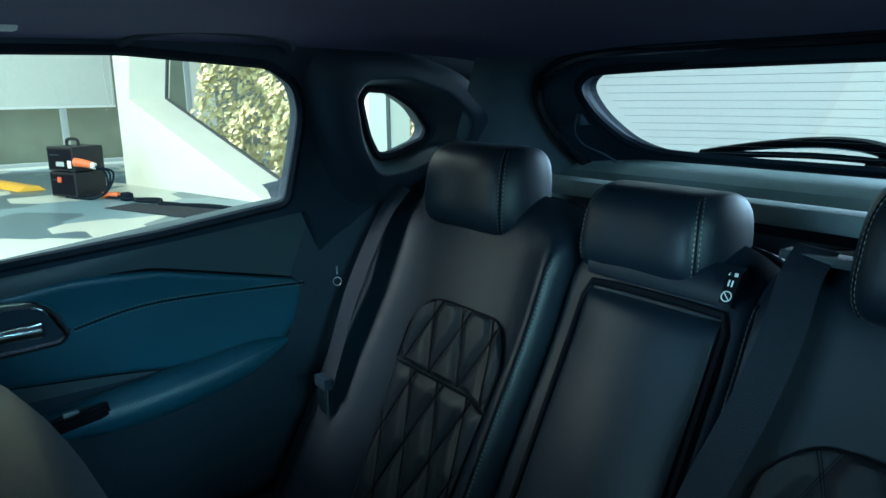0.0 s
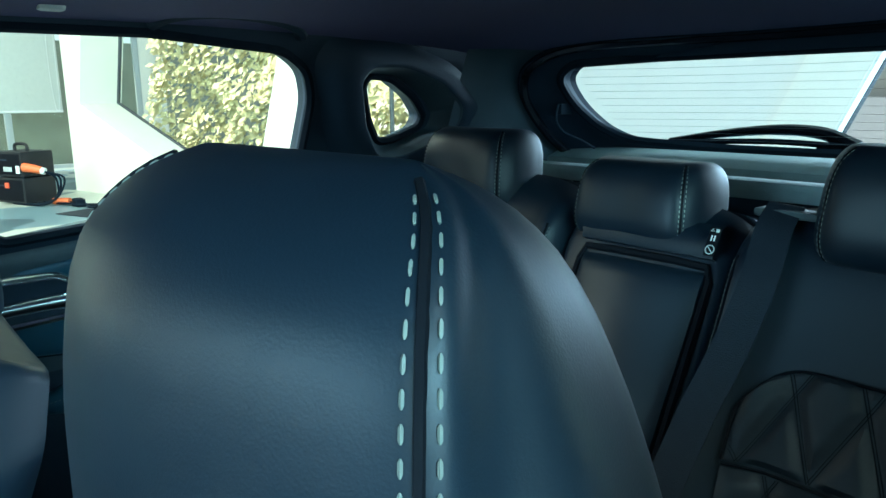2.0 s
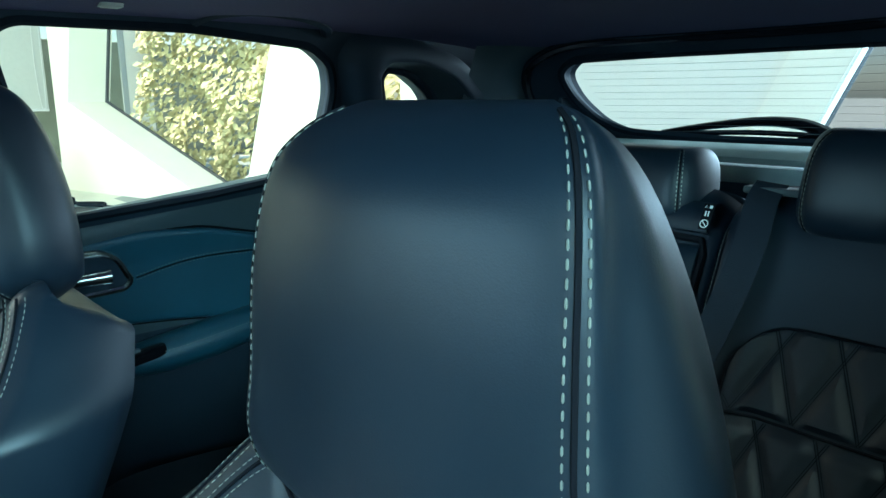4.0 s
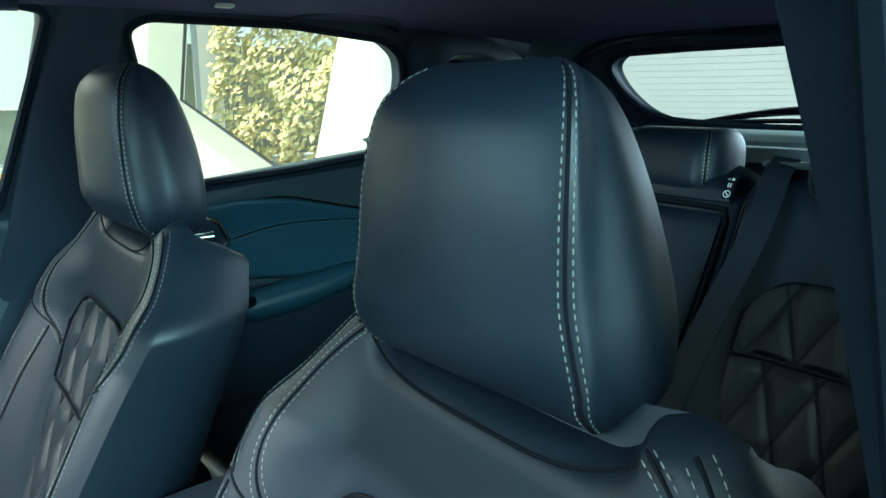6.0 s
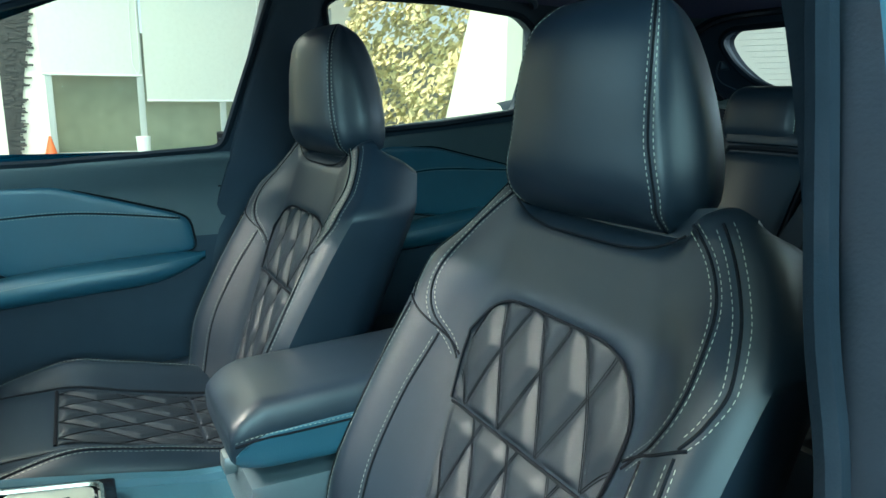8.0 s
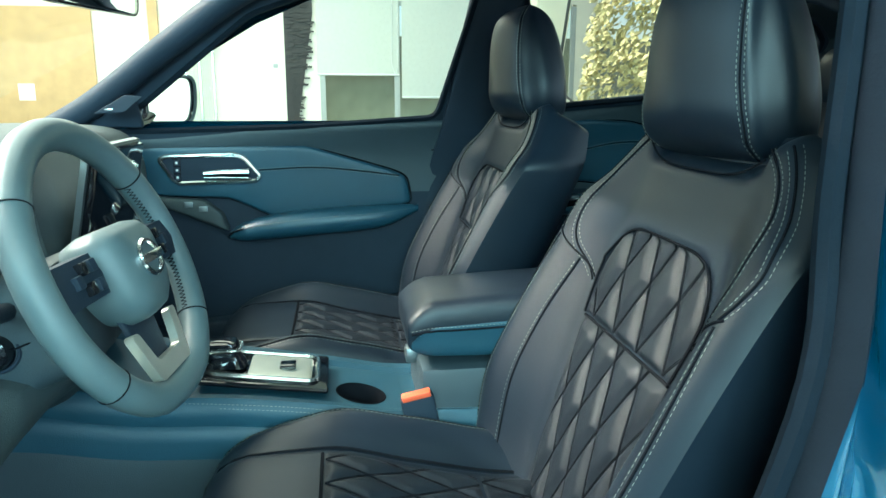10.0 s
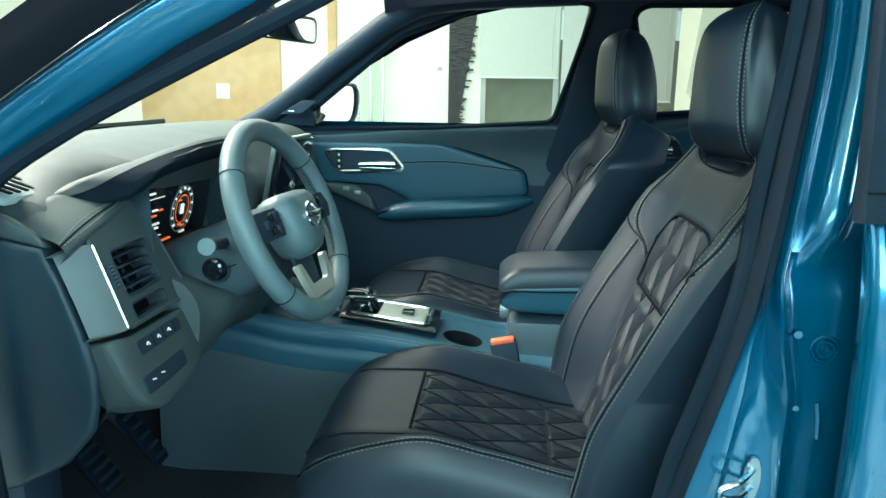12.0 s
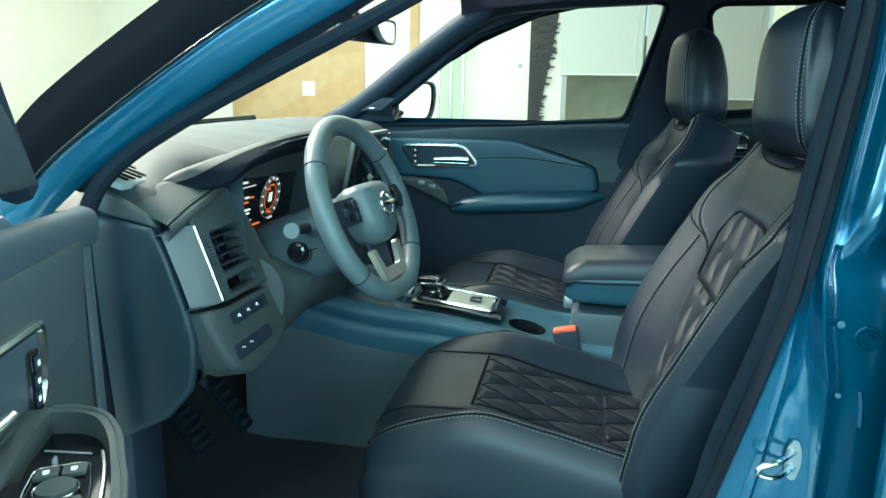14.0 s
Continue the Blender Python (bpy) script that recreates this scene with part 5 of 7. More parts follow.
buckle = thing("belt_buckle", "black seat belt buckle with red release button", "buckle")
part("case", moved(box((-0.012, -0.03, -0.07), (0.012, 0.03, 0.05), 0.006), Matrix.Translation((0.130, -0.390, 0.605)) @ Matrix.Rotation(radians(12), 4, 'X')), TRIM, buckle)
part("release_button", moved(box((-0.010, -0.026, 0.046), (0.0125, 0.026, 0.056), 0.003), Matrix.Translation((0.130, -0.390, 0.605)) @ Matrix.Rotation(radians(12), 4, 'X')), RED, buckle, "red push button")
part("stalk", tube([(0.130, -0.375, 0.55), (0.125, -0.32, 0.44), (0.125, -0.29, 0.34)], 0.016, 8), BELT, buckle)

# ---------- steering wheel ----------
wheel = thing("steering_wheel", "black leather steering wheel with silver lower spoke", "steering wheel")
WC = Vector((0.38, -0.803, 0.962))
wheel_m = Matrix.Translation(WC) @ Matrix.Rotation(radians(-7), 4, 'Z') @ Matrix.Rotation(radians(22.5), 4, 'X')


def wp(x, d, z):
    return wheel_m @ Vector((x, d, z))


def rim_pt(a, r=0.176):
    x, z = r * math.cos(a), r * math.sin(a)
    return wp(x, 0, max(z, -0.160 - 0.012 * math.cos(3 * (a + math.pi / 2))) if z < -0.15 else z)


rim = part("rim", tube([rim_pt(a) for a in steps(0, 2 * math.pi, 72)[:-1]], lambda t: 0.0205, 14, True), SMOOTH, wheel)
for a in (radians(35), radians(145), radians(-40), radians(220)):
    c, t = rim_pt(a), (rim_pt(a + 0.01) - rim_pt(a - 0.01)).normalized()
    s = t.cross(wheel_m.to_3x3() @ Vector((0, 1, 0))).normalized()
    u = s.cross(t)
    part("joint", tube([c + (s * math.cos(b) + u * math.sin(b)) * 0.0208 for b in steps(0, 2 * math.pi, 20)[:-1]], 0.001, 5, True), SEAM, rim)
for k, (a0, a1) in enumerate(((-38, 33), (147, 218))):
    bm = bmesh.new()
    for a in steps(radians(a0), radians(a1), 34):
        for q in (0.02, -0.02):
            tube([rim_pt(a, 0.1562) + wheel_m.to_3x3() @ Vector((0, 0.004, 0)), rim_pt(a + q, 0.1555) + wheel_m.to_3x3() @ Vector((0, -0.004, 0))], 0.0007, 4, bm=bm)
    part("stitching", bm, STITCH if k == 0 else SEAM, rim)
cover = rounded([(-0.072, 0.050), (0.072, 0.050), (0.062, -0.035), (0.035, -0.075), (-0.035, -0.075), (-0.062, -0.035)], 0.035, 5)
part("airbag_cover", loft([[wp(x * k, d, z * k) for x, z in cover] for d, k in ((-0.03, 0.9), (-0.01, 1.0), (0.012, 0.99), (0.028, 0.90), (0.038, 0.72), (0.042, 0.4))]), SMOOTH, wheel)
part("emblem", tube([wp(0.025 * math.cos(a), 0.044, 0.022 * math.sin(a) - 0.005) for a in steps(0, 2 * math.pi, 32)[:-1]], 0.0035, 6, True), CHROME, wheel, "plain chrome ring with a bar")
part("emblem_bar", moved(box((-0.032, 0.040, -0.011), (0.032, 0.049, 0.001), 0.002), wheel_m), CHROME, wheel)
for s in (1, -1):
    spoke = part("spoke", loft([[wp(s * x, d, z + 0.004) for d, z in ((0.014, 0.0), (0.010, 0.026), (-0.012, 0.028), (-0.016, 0.0), (-0.012, -0.026), (0.010, -0.026))] for x in (0.05, 0.10, 0.162)]), TRIM, wheel)
    for i, (x, z) in enumerate(((0.085, 0.016), (0.105, 0.016), (0.085, -0.008), (0.105, -0.008), (0.125, 0.004))):
        part("button", moved(box((s * x - 0.007, 0.010, z - 0.007), (s * x + 0.007, 0.020, z + 0.008), 0.002), wheel_m), PIANO if i % 2 else TRIM, spoke)
part("lower_spoke", plate(rounded([(-0.070, -0.080), (-0.052, -0.080), (-0.036, -0.126), (0.036, -0.126), (0.052, -0.080), (0.070, -0.080), (0.050, -0.150), (-0.050, -0.150)], 0.008, 4), [], lambda x, z: wp(x, 0.010, z), wheel_m.to_3x3() @ Vector((0, -0.012, 0))), PALE, wheel, "satin silver trim")
pillow([(x, z) for x, z in rounded([(-0.045, -0.05), (0.045, -0.05), (0.030, -0.15), (-0.030, -0.15)], 0.01, 3)], lambda x, z: wp(x, -0.012, z), (wheel_m.to_3x3() @ Vector((0, 1, 0))), 0.006, wheel, "spoke_web", TRIM)
colm = Matrix.Translation(WC + Vector((0, -0.10, -0.045))) @ Matrix.Rotation(radians(22.5), 4, 'X')
part("column_shroud", loft([[colm @ Vector((x * k, d, z * k)) for x, z in rounded([(-0.06, 0.045), (0.06, 0.045), (0.078, -0.02), (0.062, -0.092), (-0.062, -0.092), (-0.078, -0.02)], 0.03, 4)] for d, k in ((0.055, 0.85), (0.045, 1.0), (-0.02, 1.05), (-0.14, 1.1), (-0.18, 1.0))]), PILLAR, wheel, "grey column shroud")
knob_m = Matrix.Translation((0.452, -0.919, 0.881)) @ Matrix.Rotation(radians(80), 4, 'Y')
knob = part("round_knob", moved(loft([[Vector((r * math.cos(a), r * math.sin(a), h)) for a in steps(0, 2 * math.pi, 24)[:-1]] for r, h in ((0.020, 0.0), (0.020, 0.022), (0.018, 0.026), (0.013, 0.027), (0.012, 0.022), (0.004, 0.021))]), knob_m), PIANO, wheel, "round black knob")
part("knob_ring", moved(tube([(0.0235 * math.cos(a), 0.0235 * math.sin(a), 0.004) for a in steps(0, 2 * math.pi, 24)[:-1]], 0.003, 6, True), knob_m), TRIM, knob)
part("shroud_joint", tube(smooth_line([(0.4605, -0.900, 0.885), (0.452, -0.872, 0.895), (0.448, -0.850, 0.902)], 4), 0.0012, 5), SEAM, wheel)
for s in (1, -1):
    part("paddle", moved(box((s * 0.105 - 0.012, -0.034, -0.03), (s * 0.105 + 0.012, -0.028, 0.065), 0.004), wheel_m), PIANO, wheel)
    stalk = part("stalk", tube([colm @ Vector((s * 0.06, 0.0, 0.01)), colm @ Vector((s * 0.13, 0.01, 0.018)), colm @ Vector((s * 0.175, 0.02, 0.02))], lambda t: 0.011 - 0.002 * t, 10), TRIM, wheel, "black column stalk")
    part("stalk_ring", tube([colm @ Vector((s * 0.172, 0.02, 0.02)), colm @ Vector((s * 0.182, 0.022, 0.021))], 0.0145, 16), SMOOTH, stalk, "pale round stalk end")

# ---------- dashboard ----------
dash = thing("dashboard", "grey soft-touch dashboard with vents and a lit instrument screen", "dashboard")
SECTIONS = [
    (0.745, (-1.165, 0.998), (-1.10, 0.99), (-1.05, 0.98), (-1.023, 0.945), (-1.0, 0.86), (-0.985, 0.79), (-1.0, 0.70)),
    (0.70, (-1.165, 1.035), (-1.10, 1.036), (-1.062, 1.018), (-1.055, 0.972), (-1.04, 0.88), (-1.02, 0.80), (-1.02, 0.70)),
    (0.578, (-1.165, 1.075), (-1.09, 1.058), (-1.058, 1.012), (-1.055, 0.965), (-1.04, 0.88), (-1.01, 0.79), (-1.01, 0.69)),
    (0.548, (-1.165, 1.09), (-1.06, 1.068), (-1.045, 1.035), (-1.045, 0.965), (-1.03, 0.88), (-1.0, 0.79), (-1.0, 0.69)),
    (0.527, (-1.165, 1.10), (-1.0, 1.072), (-1.0, 1.058), (-1.045, 0.92), (-0.95, 0.87), (-0.925, 0.80), (-0.985, 0.69)),
    (0.45, (-1.165, 1.105), (-0.985, 1.082), (-0.987, 1.07), (-1.048, 0.915), (-0.95, 0.86), (-0.89, 0.82), (-0.98, 0.70)),
    (0.37, (-1.165, 1.110), (-0.98, 1.09), (-0.982, 1.078), (-1.048, 0.915), (-0.95, 0.86), (-0.865, 0.83), (-0.98, 0.72)),
    (0.22, (-1.165, 1.115), (-0.975, 1.095), (-0.978, 1.083), (-1.045, 0.92), (-0.95, 0.87), (-0.87, 0.82), (-0.96, 0.72)),
    (0.175, (-1.165, 1.115), (-1.0, 1.095), (-0.985, 1.075), (-0.97, 0.97), (-0.95, 0.88), (-0.92, 0.79), (-0.96, 0.70)),
    (0.12, (-1.165, 1.118), (-1.02, 1.10), (-0.975, 1.06), (-0.955, 0.99), (-0.955, 0.90), (-0.93, 0.79), (-0.98, 0.70)),
    (-0.12, (-1.165, 1.118), (-1.02, 1.10), (-0.975, 1.06), (-0.955, 0.99), (-0.955, 0.90), (-0.93, 0.79), (-0.98, 0.70)),
    (-0.19, (-1.165, 1.118), (-1.06, 1.105), (-1.02, 1.07), (-1.0, 0.99), (-1.0, 0.90), (-0.99, 0.82), (-1.07, 0.70)),
    (-0.62, (-1.20, 1.10), (-1.09, 1.09), (-1.04, 1.055), (-1.02, 0.99), (-1.02, 0.90), (-1.01, 0.82), (-1.08, 0.70)),
    (-0.74, (-1.20, 1.07), (-1.12, 1.06), (-1.07, 1.03), (-1.05, 0.98), (-1.05, 0.90), (-1.04, 0.80), (-1.12, 0.70)),
]


def dash_section(x):
    for a, b in zip(SECTIONS, SECTIONS[1:]):
        if x >= b[0]:
            t = (a[0] - x) / (a[0] - b[0])
            t = t * t * (3 - 2 * t)
            mid = [(p[0] + (q[0] - p[0]) * t, p[1] + (q[1] - p[1]) * t) for p, q in zip(a[1:], b[1:])]
            break
    base = mid[0][1]
    return [(-1.66, base - 0.07), (-1.36, base - 0.018)] + mid + [(-1.30, 0.56)]


xs = sorted({round(v, 4) for v in [s[0] for s in SECTIONS] + steps(-0.74, 0.745, 60)}, reverse=True)
part("dash_pad", loft([smooth_line([Vector((x, y, z)) for y, z in dash_section(x)], 4) for x in xs], False), DASH, dash, "grey grained soft-touch pad")
cap = [(-1.66, 0.93), (-1.36, 0.98), (-1.163, 0.996), (-1.10, 0.988), (-1.044, 0.979), (-1.023, 0.934), (-0.995, 0.85), (-0.982, 0.794), (-0.984, 0.745), (-0.993, 0.705), (-1.04, 0.65), (-1.116, 0.609), (-1.30, 0.56)]
pillow(cap, lambda y, z: Vector((0.742, y, z)), Vector((1, 0, 0)), 0.012, dash, "end_cap", ENDCAP, "dark blue end cap")
# driver's fascia: one leaning face with the vent, the coin pocket and the silver corner trim
def face(x, z, out=0.0):
    """A place on the leaning driver's face; out: how far in front of it."""
    return Vector((x, -0.976 - (z - 0.90) * 0.364 + out * 0.94, z + out * 0.34))


def rect(x0, x1, z0, z1):
    return [(x0, z0), (x1, z0), (x1, z1), (x0, z1)]


back_way = Vector((0, -0.94, -0.34)) * 0.045
VENT, POCKET = rect(0.560, 0.667, 0.888, 0.956), rect(0.566, 0.668, 0.854, 0.876)
FACE = rounded([(0.702, 0.984), (0.607, 1.006), (0.556, 1.018), (0.530, 0.985), (0.500, 0.884), (0.494, 0.846), (0.698, 0.848)], 0.014, 4)
pod_face = plate(FACE, [rounded(VENT, 0.008, 3), rounded(POCKET, 0.007, 3)], lambda x, z: face(x, z, 0.0), back_way)
part("vent_surround", pod_face, DASH, dash, "grey surround of the air vent")
rim_line = [face(x, z, 0.0) for x, z in rounded(VENT, 0.008, 3)]
part("vent_rim", tube(rim_line, 0.0022, 6, True), TRIM, dash)
part("pocket_rim", tube([face(x, z, 0.0) for x, z in rounded(POCKET, 0.007, 3)], 0.0018, 6, True), TRIM, dash)
part("surround_edge", tube([face(x, z, -0.002) for x, z in FACE], 0.0045, 6, True), DASH, dash)
vent = part("air_vent", plate(VENT, [], lambda x, z: face(x, z, -0.034), back_way * 0.2), SEAM, dash, "black air vent with slats")
for k in range(4):
    z = 0.8985 + 0.0155 * k
    part("slat", loft([[face(x, z + dz, o) for o, dz in ((-0.004, 0.0011), (-0.003, -0.0013), (-0.024, 0.0028), (-0.024, 0.0046))] for x in (0.561, 0.666)]), TRIM, vent)
for x in (0.580, 0.613, 0.646):
    part("vane", tube([face(x, 0.889, -0.024), face(x, 0.955, -0.024)], 0.003, 5), TRIM, vent)
part("vent_tab", tube([face(0.590, 0.930, -0.002), face(0.630, 0.930, -0.002)], 0.0030, 6, flat=0.6), CHROME, vent, "bright vent tab")
part("vent_wheel", tube([face(0.683, 0.905, -0.002), face(0.683, 0.940, -0.002)], 0.0065, 10), TRIM, dash)
for k in range(6):
    part("wheel_rib", tube([face(0.679, 0.909 + 0.0055 * k, 0.0045), face(0.687, 0.909 + 0.0055 * k, 0.0045)], 0.0009, 4), SILVER, dash)
part("coin_pocket", plate(POCKET, [], lambda x, z: face(x, z, -0.034), back_way * 0.2), SEAM, dash)
corner = [(0.752, -0.026, 0.974, 0.858), (0.736, -0.012, 0.977, 0.853), (0.716, -0.002, 0.976, 0.849), (0.706, 0.003, 0.974, 0.848), (0.699, 0.0, 0.973, 0.847)]
part("fascia_trim", loft([smooth_line([face(x, z1 + 0.002, o - 0.014), face(x, z1, o - 0.002), face(x, z1 - 0.006, o), face(x, (z0 + z1) / 2, o + 0.001), face(x, z0 + 0.006, o), face(x, z0, o - 0.002), face(x, z0 - 0.002, o - 0.014)], 3) for x, o, z1, z0 in corner], False), FASCIA, dash, "satin silver corner trim")
part("trim_edge", tube([face(0.703, 0.972, 0.0035), face(0.704, 0.91, 0.0045), face(0.703, 0.850, 0.0035)], 0.0022, 6), CHROME, dash, "bright trim edge")
foot = [(0.744, 0.848), (0.700, 0.838), (0.476, 0.832), (0.470, 0.775), (0.560, 0.728), (0.69, 0.722), (0.728, 0.745), (0.740, 0.79)]
pillow(rounded(foot, 0.016, 4), lambda x, z: face(x, z, -0.014 - 0.25 * max(0, x - 0.715)), Vector((0, 0.94, 0.34)), 0.012, dash, "lower_panel", DASH)
part("panel_back", plate(rounded(foot, 0.016, 4), [], lambda x, z: face(x, z, -0.0145 - 0.25 * max(0, x - 0.715)), Vector((0, -0.05, -0.01))), DASH, dash)
defr = part("defrost_vent", moved(box((-0.058, -0.034, -0.006), (0.058, 0.034, 0.006), 0.005), Matrix.Translation((0.675, -1.135, 1.046)) @ Matrix.Rotation(radians(-18), 4, 'X')), SHELF, dash)
for k in range(5):
    part("slat", moved(box((-0.045 + 0.018 * k, -0.024, 0.005), (-0.037 + 0.018 * k, 0.024, 0.0085), 0.001), Matrix.Translation((0.675, -1.135, 1.046)) @ Matrix.Rotation(radians(-18), 4, 'X')), SEAM, defr)
# padded hood over the vent with a stitched edge, the cowl over the instruments and the end strip
HOOD_FRONT = smooth_line([(0.762, -1.006, 0.979), (0.735, -1.006, 0.986), (0.70, -1.008, 0.993), (0.65, -1.012, 1.003), (0.607, -1.016, 1.011), (0.565, -1.020, 1.022)], 4)
HOOD_BACK = smooth_line([(0.745, -1.050, 0.990), (0.735, -1.062, 1.004), (0.70, -1.080, 1.024), (0.66, -1.082, 1.036), (0.62, -1.066, 1.037), (0.575, -1.045, 1.036)], 4)
hood_rows = []
for a, b in zip(HOOD_FRONT, HOOD_BACK):
    up = Vector((0, 0.3, 0.95))
    hood_rows.append(smooth_line([a + Vector((0, -0.006, -0.022)), a + Vector((0, 0.004, -0.008)), a + up * 0.002, a.lerp(b, 0.35) + up * 0.0045, a.lerp(b, 0.75) + up * 0.003, b, b + Vector((0, -0.05, -0.004))], 3))
hood = part("vent_hood", loft(hood_rows, False), DASH, dash, "padded hood with a stitched edge")
for o in (-0.05, 0.13):
    stitches([a.lerp(b, o + 0.06) + Vector((0, 0.3, 0.95)) * 0.0042 for a, b in zip(HOOD_FRONT[1:-1], HOOD_BACK[1:-1])], hood, r=0.0008)
part("seam", tube([a.lerp(b, 0.10) + Vector((0, 0.3, 0.95)) * 0.0032 for a, b in zip(HOOD_FRONT, HOOD_BACK)], 0.0016, 5), SEAM, hood)
COWL_TOP = smooth_line([(0.665, -1.100, 1.030), (0.635, -1.074, 1.046), (0.60, -1.050, 1.062), (0.50, -1.022, 1.081), (0.42, -1.002, 1.094), (0.33, -0.988, 1.103), (0.20, -0.984, 1.104)], 5)
COWL_LIP = smooth_line([(0.640, -1.052, 1.022), (0.602, -1.005, 1.033), (0.576, -0.984, 1.050), (0.530, -0.972, 1.070), (0.44, -0.968, 1.080), (0.336, -0.966, 1.085), (0.20, -0.968, 1.087)], 5)
cowl_rows, lip_rows = [], []
for k, (a, b) in enumerate(zip(COWL_TOP, COWL_LIP)):
    deep = 0.006 + 0.016 * soft_step(k / 12)
    m = a.lerp(b, 0.45) + Vector((0, 0.002, 0.004))
    cowl_rows.append(smooth_line([a + Vector((0, -0.03, -0.010)), a, a.lerp(m, 0.6) + Vector((0, 0, 0.001)), m], 3))
    lip_rows.append(smooth_line([m + Vector((0, 0, -0.0006)), b + Vector((0, 0.0005, -0.001)), b + Vector((0, -0.002, -deep * 0.6)), b + Vector((0, -0.010, -deep)), b + Vector((0, -0.05, -deep - 0.006)), b + Vector((0, -0.09, -deep - 0.020))], 3))
cowl = part("instrument_cowl", loft(cowl_rows, False), DASH, dash, "curved cowl over the instruments")
# The lip's near-black colour puts in the shade under the cowl.
part("cowl_lip", loft(lip_rows, False), RUBBER, cowl, "cowl lip, near-black for its shaded underside")
for x0, x1 in ((0.552, 0.528), (0.226, 0.206)):
    part("cowl_side", loft([[Vector((x0, -0.985, z)), Vector((x1, -1.075, z - 0.004))] for z in steps(0.90, 1.06, 4)], False), PILLAR, dash)
pillow(rounded([(-1.168, 1.010), (-1.146, 1.040), (-1.09, 1.018), (-1.046, 0.992), (-1.034, 0.976), (-1.10, 0.990)], 0.006, 3), lambda y, z: Vector((0.7395, y, z)), Vector((1, 0, 0)), 0.012, dash, "end_strip", DASH, "grey strip over the end cap")
# switch rows
row1 = pillow(rounded(rect(0.556, 0.694, 0.804, 0.826), 0.006, 3), lambda x, z: face(x, z, -0.003), Vector((0, 0.94, 0.34)), 0.0025, dash, "switch_bar", TRIM)
for x in (0.668, 0.634, 0.600):
    part("switch_mark", tube(smooth_line([face(x - 0.004, 0.812, 0.0005), face(x - 0.001, 0.817, 0.0005), face(x + 0.004, 0.814, 0.0005)], 3), 0.0014, 5), WHITE, row1)
    part("switch_gap", tube([face(x - 0.017, 0.806, 0.0), face(x - 0.017, 0.824, 0.0)], 0.0008, 4), SEAM, row1)
row2 = pillow(rounded(rect(0.580, 0.715, 0.752, 0.778), 0.007, 3), lambda x, z: face(x, z, -0.003), Vector((0, 0.94, 0.34)), 0.0025, dash, "lower_flap", TRIM)
for x in (0.690, 0.662):
    part("switch_mark", tube([face(x - 0.004, 0.766, 0.0006), face(x + 0.004, 0.768, 0.0006)], 0.0014, 5), WHITE, row2)
# instrument screen
scr_m = Matrix.Translation((0.385, -1.020, 0.974)) @ Matrix.Rotation(radians(-12), 4, 'X')
screen = part("instrument_screen", moved(box((-0.145, -0.012, -0.056), (0.145, 0.0, 0.056), 0.004), scr_m), PIANO, dash, "lit digital instrument screen")
GLOW_W = mat("lit_white", (0.85, 0.85, 0.80), 0.5, vary=0, emit=0.55)
GLOW_O = mat("lit_orange", (0.90, 0.16, 0.03), 0.5, vary=0, emit=0.55)
GLOW_R = mat("lit_red", (0.90, 0.03, 0.02), 0.5, vary=0, emit=1.2)


def screen_tube(pts, r, m, name, closed=False):
    part(name, moved(tube([(x, 0.0015, z) for x, z in pts], r, 5, closed), scr_m), m, screen)


dx, dz = -0.02, 0.0
for r, m, w in ((0.0450, FRAME, 0.0007), (0.036, FRAME, 0.0006), (0.027, GLOW_O, 0.0006)):
    screen_tube([(dx + r * math.cos(a), dz + r * math.sin(a)) for a in steps(0, 2 * math.pi, 40)[:-1]], w, m, "dial_ring", True)
for k in range(11):
    a = radians(225 - 27 * k)
    screen_tube([(dx + 0.038 * math.cos(a), dz + 0.038 * math.sin(a)), (dx + 0.043 * math.cos(a), dz + 0.043 * math.sin(a))], 0.0019, GLOW_W, "tick")
screen_tube([(dx - 0.004, dz + 0.009), (dx + 0.004, dz + 0.009), (dx + 0.004, dz - 0.009), (dx - 0.004, dz - 0.009)], 0.0016, GLOW_W, "zero_digit", True)
for x, z in ((dx - 0.002, dz + 0.026), (dx + 0.004, dz - 0.030), (dx - 0.008, dz - 0.034), (dx + 0.014, dz + 0.018)):
    screen_tube([(x - 0.006, z), (x + 0.006, z)], 0.0016, GLOW_O, "warning_mark")
for x, z, w, m in ((0.095, 0.036, 0.034, GLOW_W), (0.088, -0.012, 0.016, GLOW_W), (0.088, -0.020, 0.014, GLOW_W), (0.088, -0.036, 0.03, GLOW_W), (0.110, 0.046, 0.010, GLOW_W), (0.070, 0.012, 0.006, GLOW_O), (0.092, 0.014, 0.008, GLOW_W), (0.094, 0.004, 0.008, GLOW_O), (0.03, -0.049, 0.012, GLOW_O), (0.052, -0.049, 0.008, GLOW_O), (-0.03, -0.046, 0.01, GLOW_W)):
    screen_tube([(x - w, z), (x + w, z)], 0.0009 if w > 0.02 else 0.0020, m, "text_bar")
for x in (-0.03, -0.08):
    part("warning_lamp", moved(tube([(x, 0.0, -0.068), (x, 0.003, -0.068)], 0.0035, 8), scr_m), GLOW_R, dash, "small red warning light")
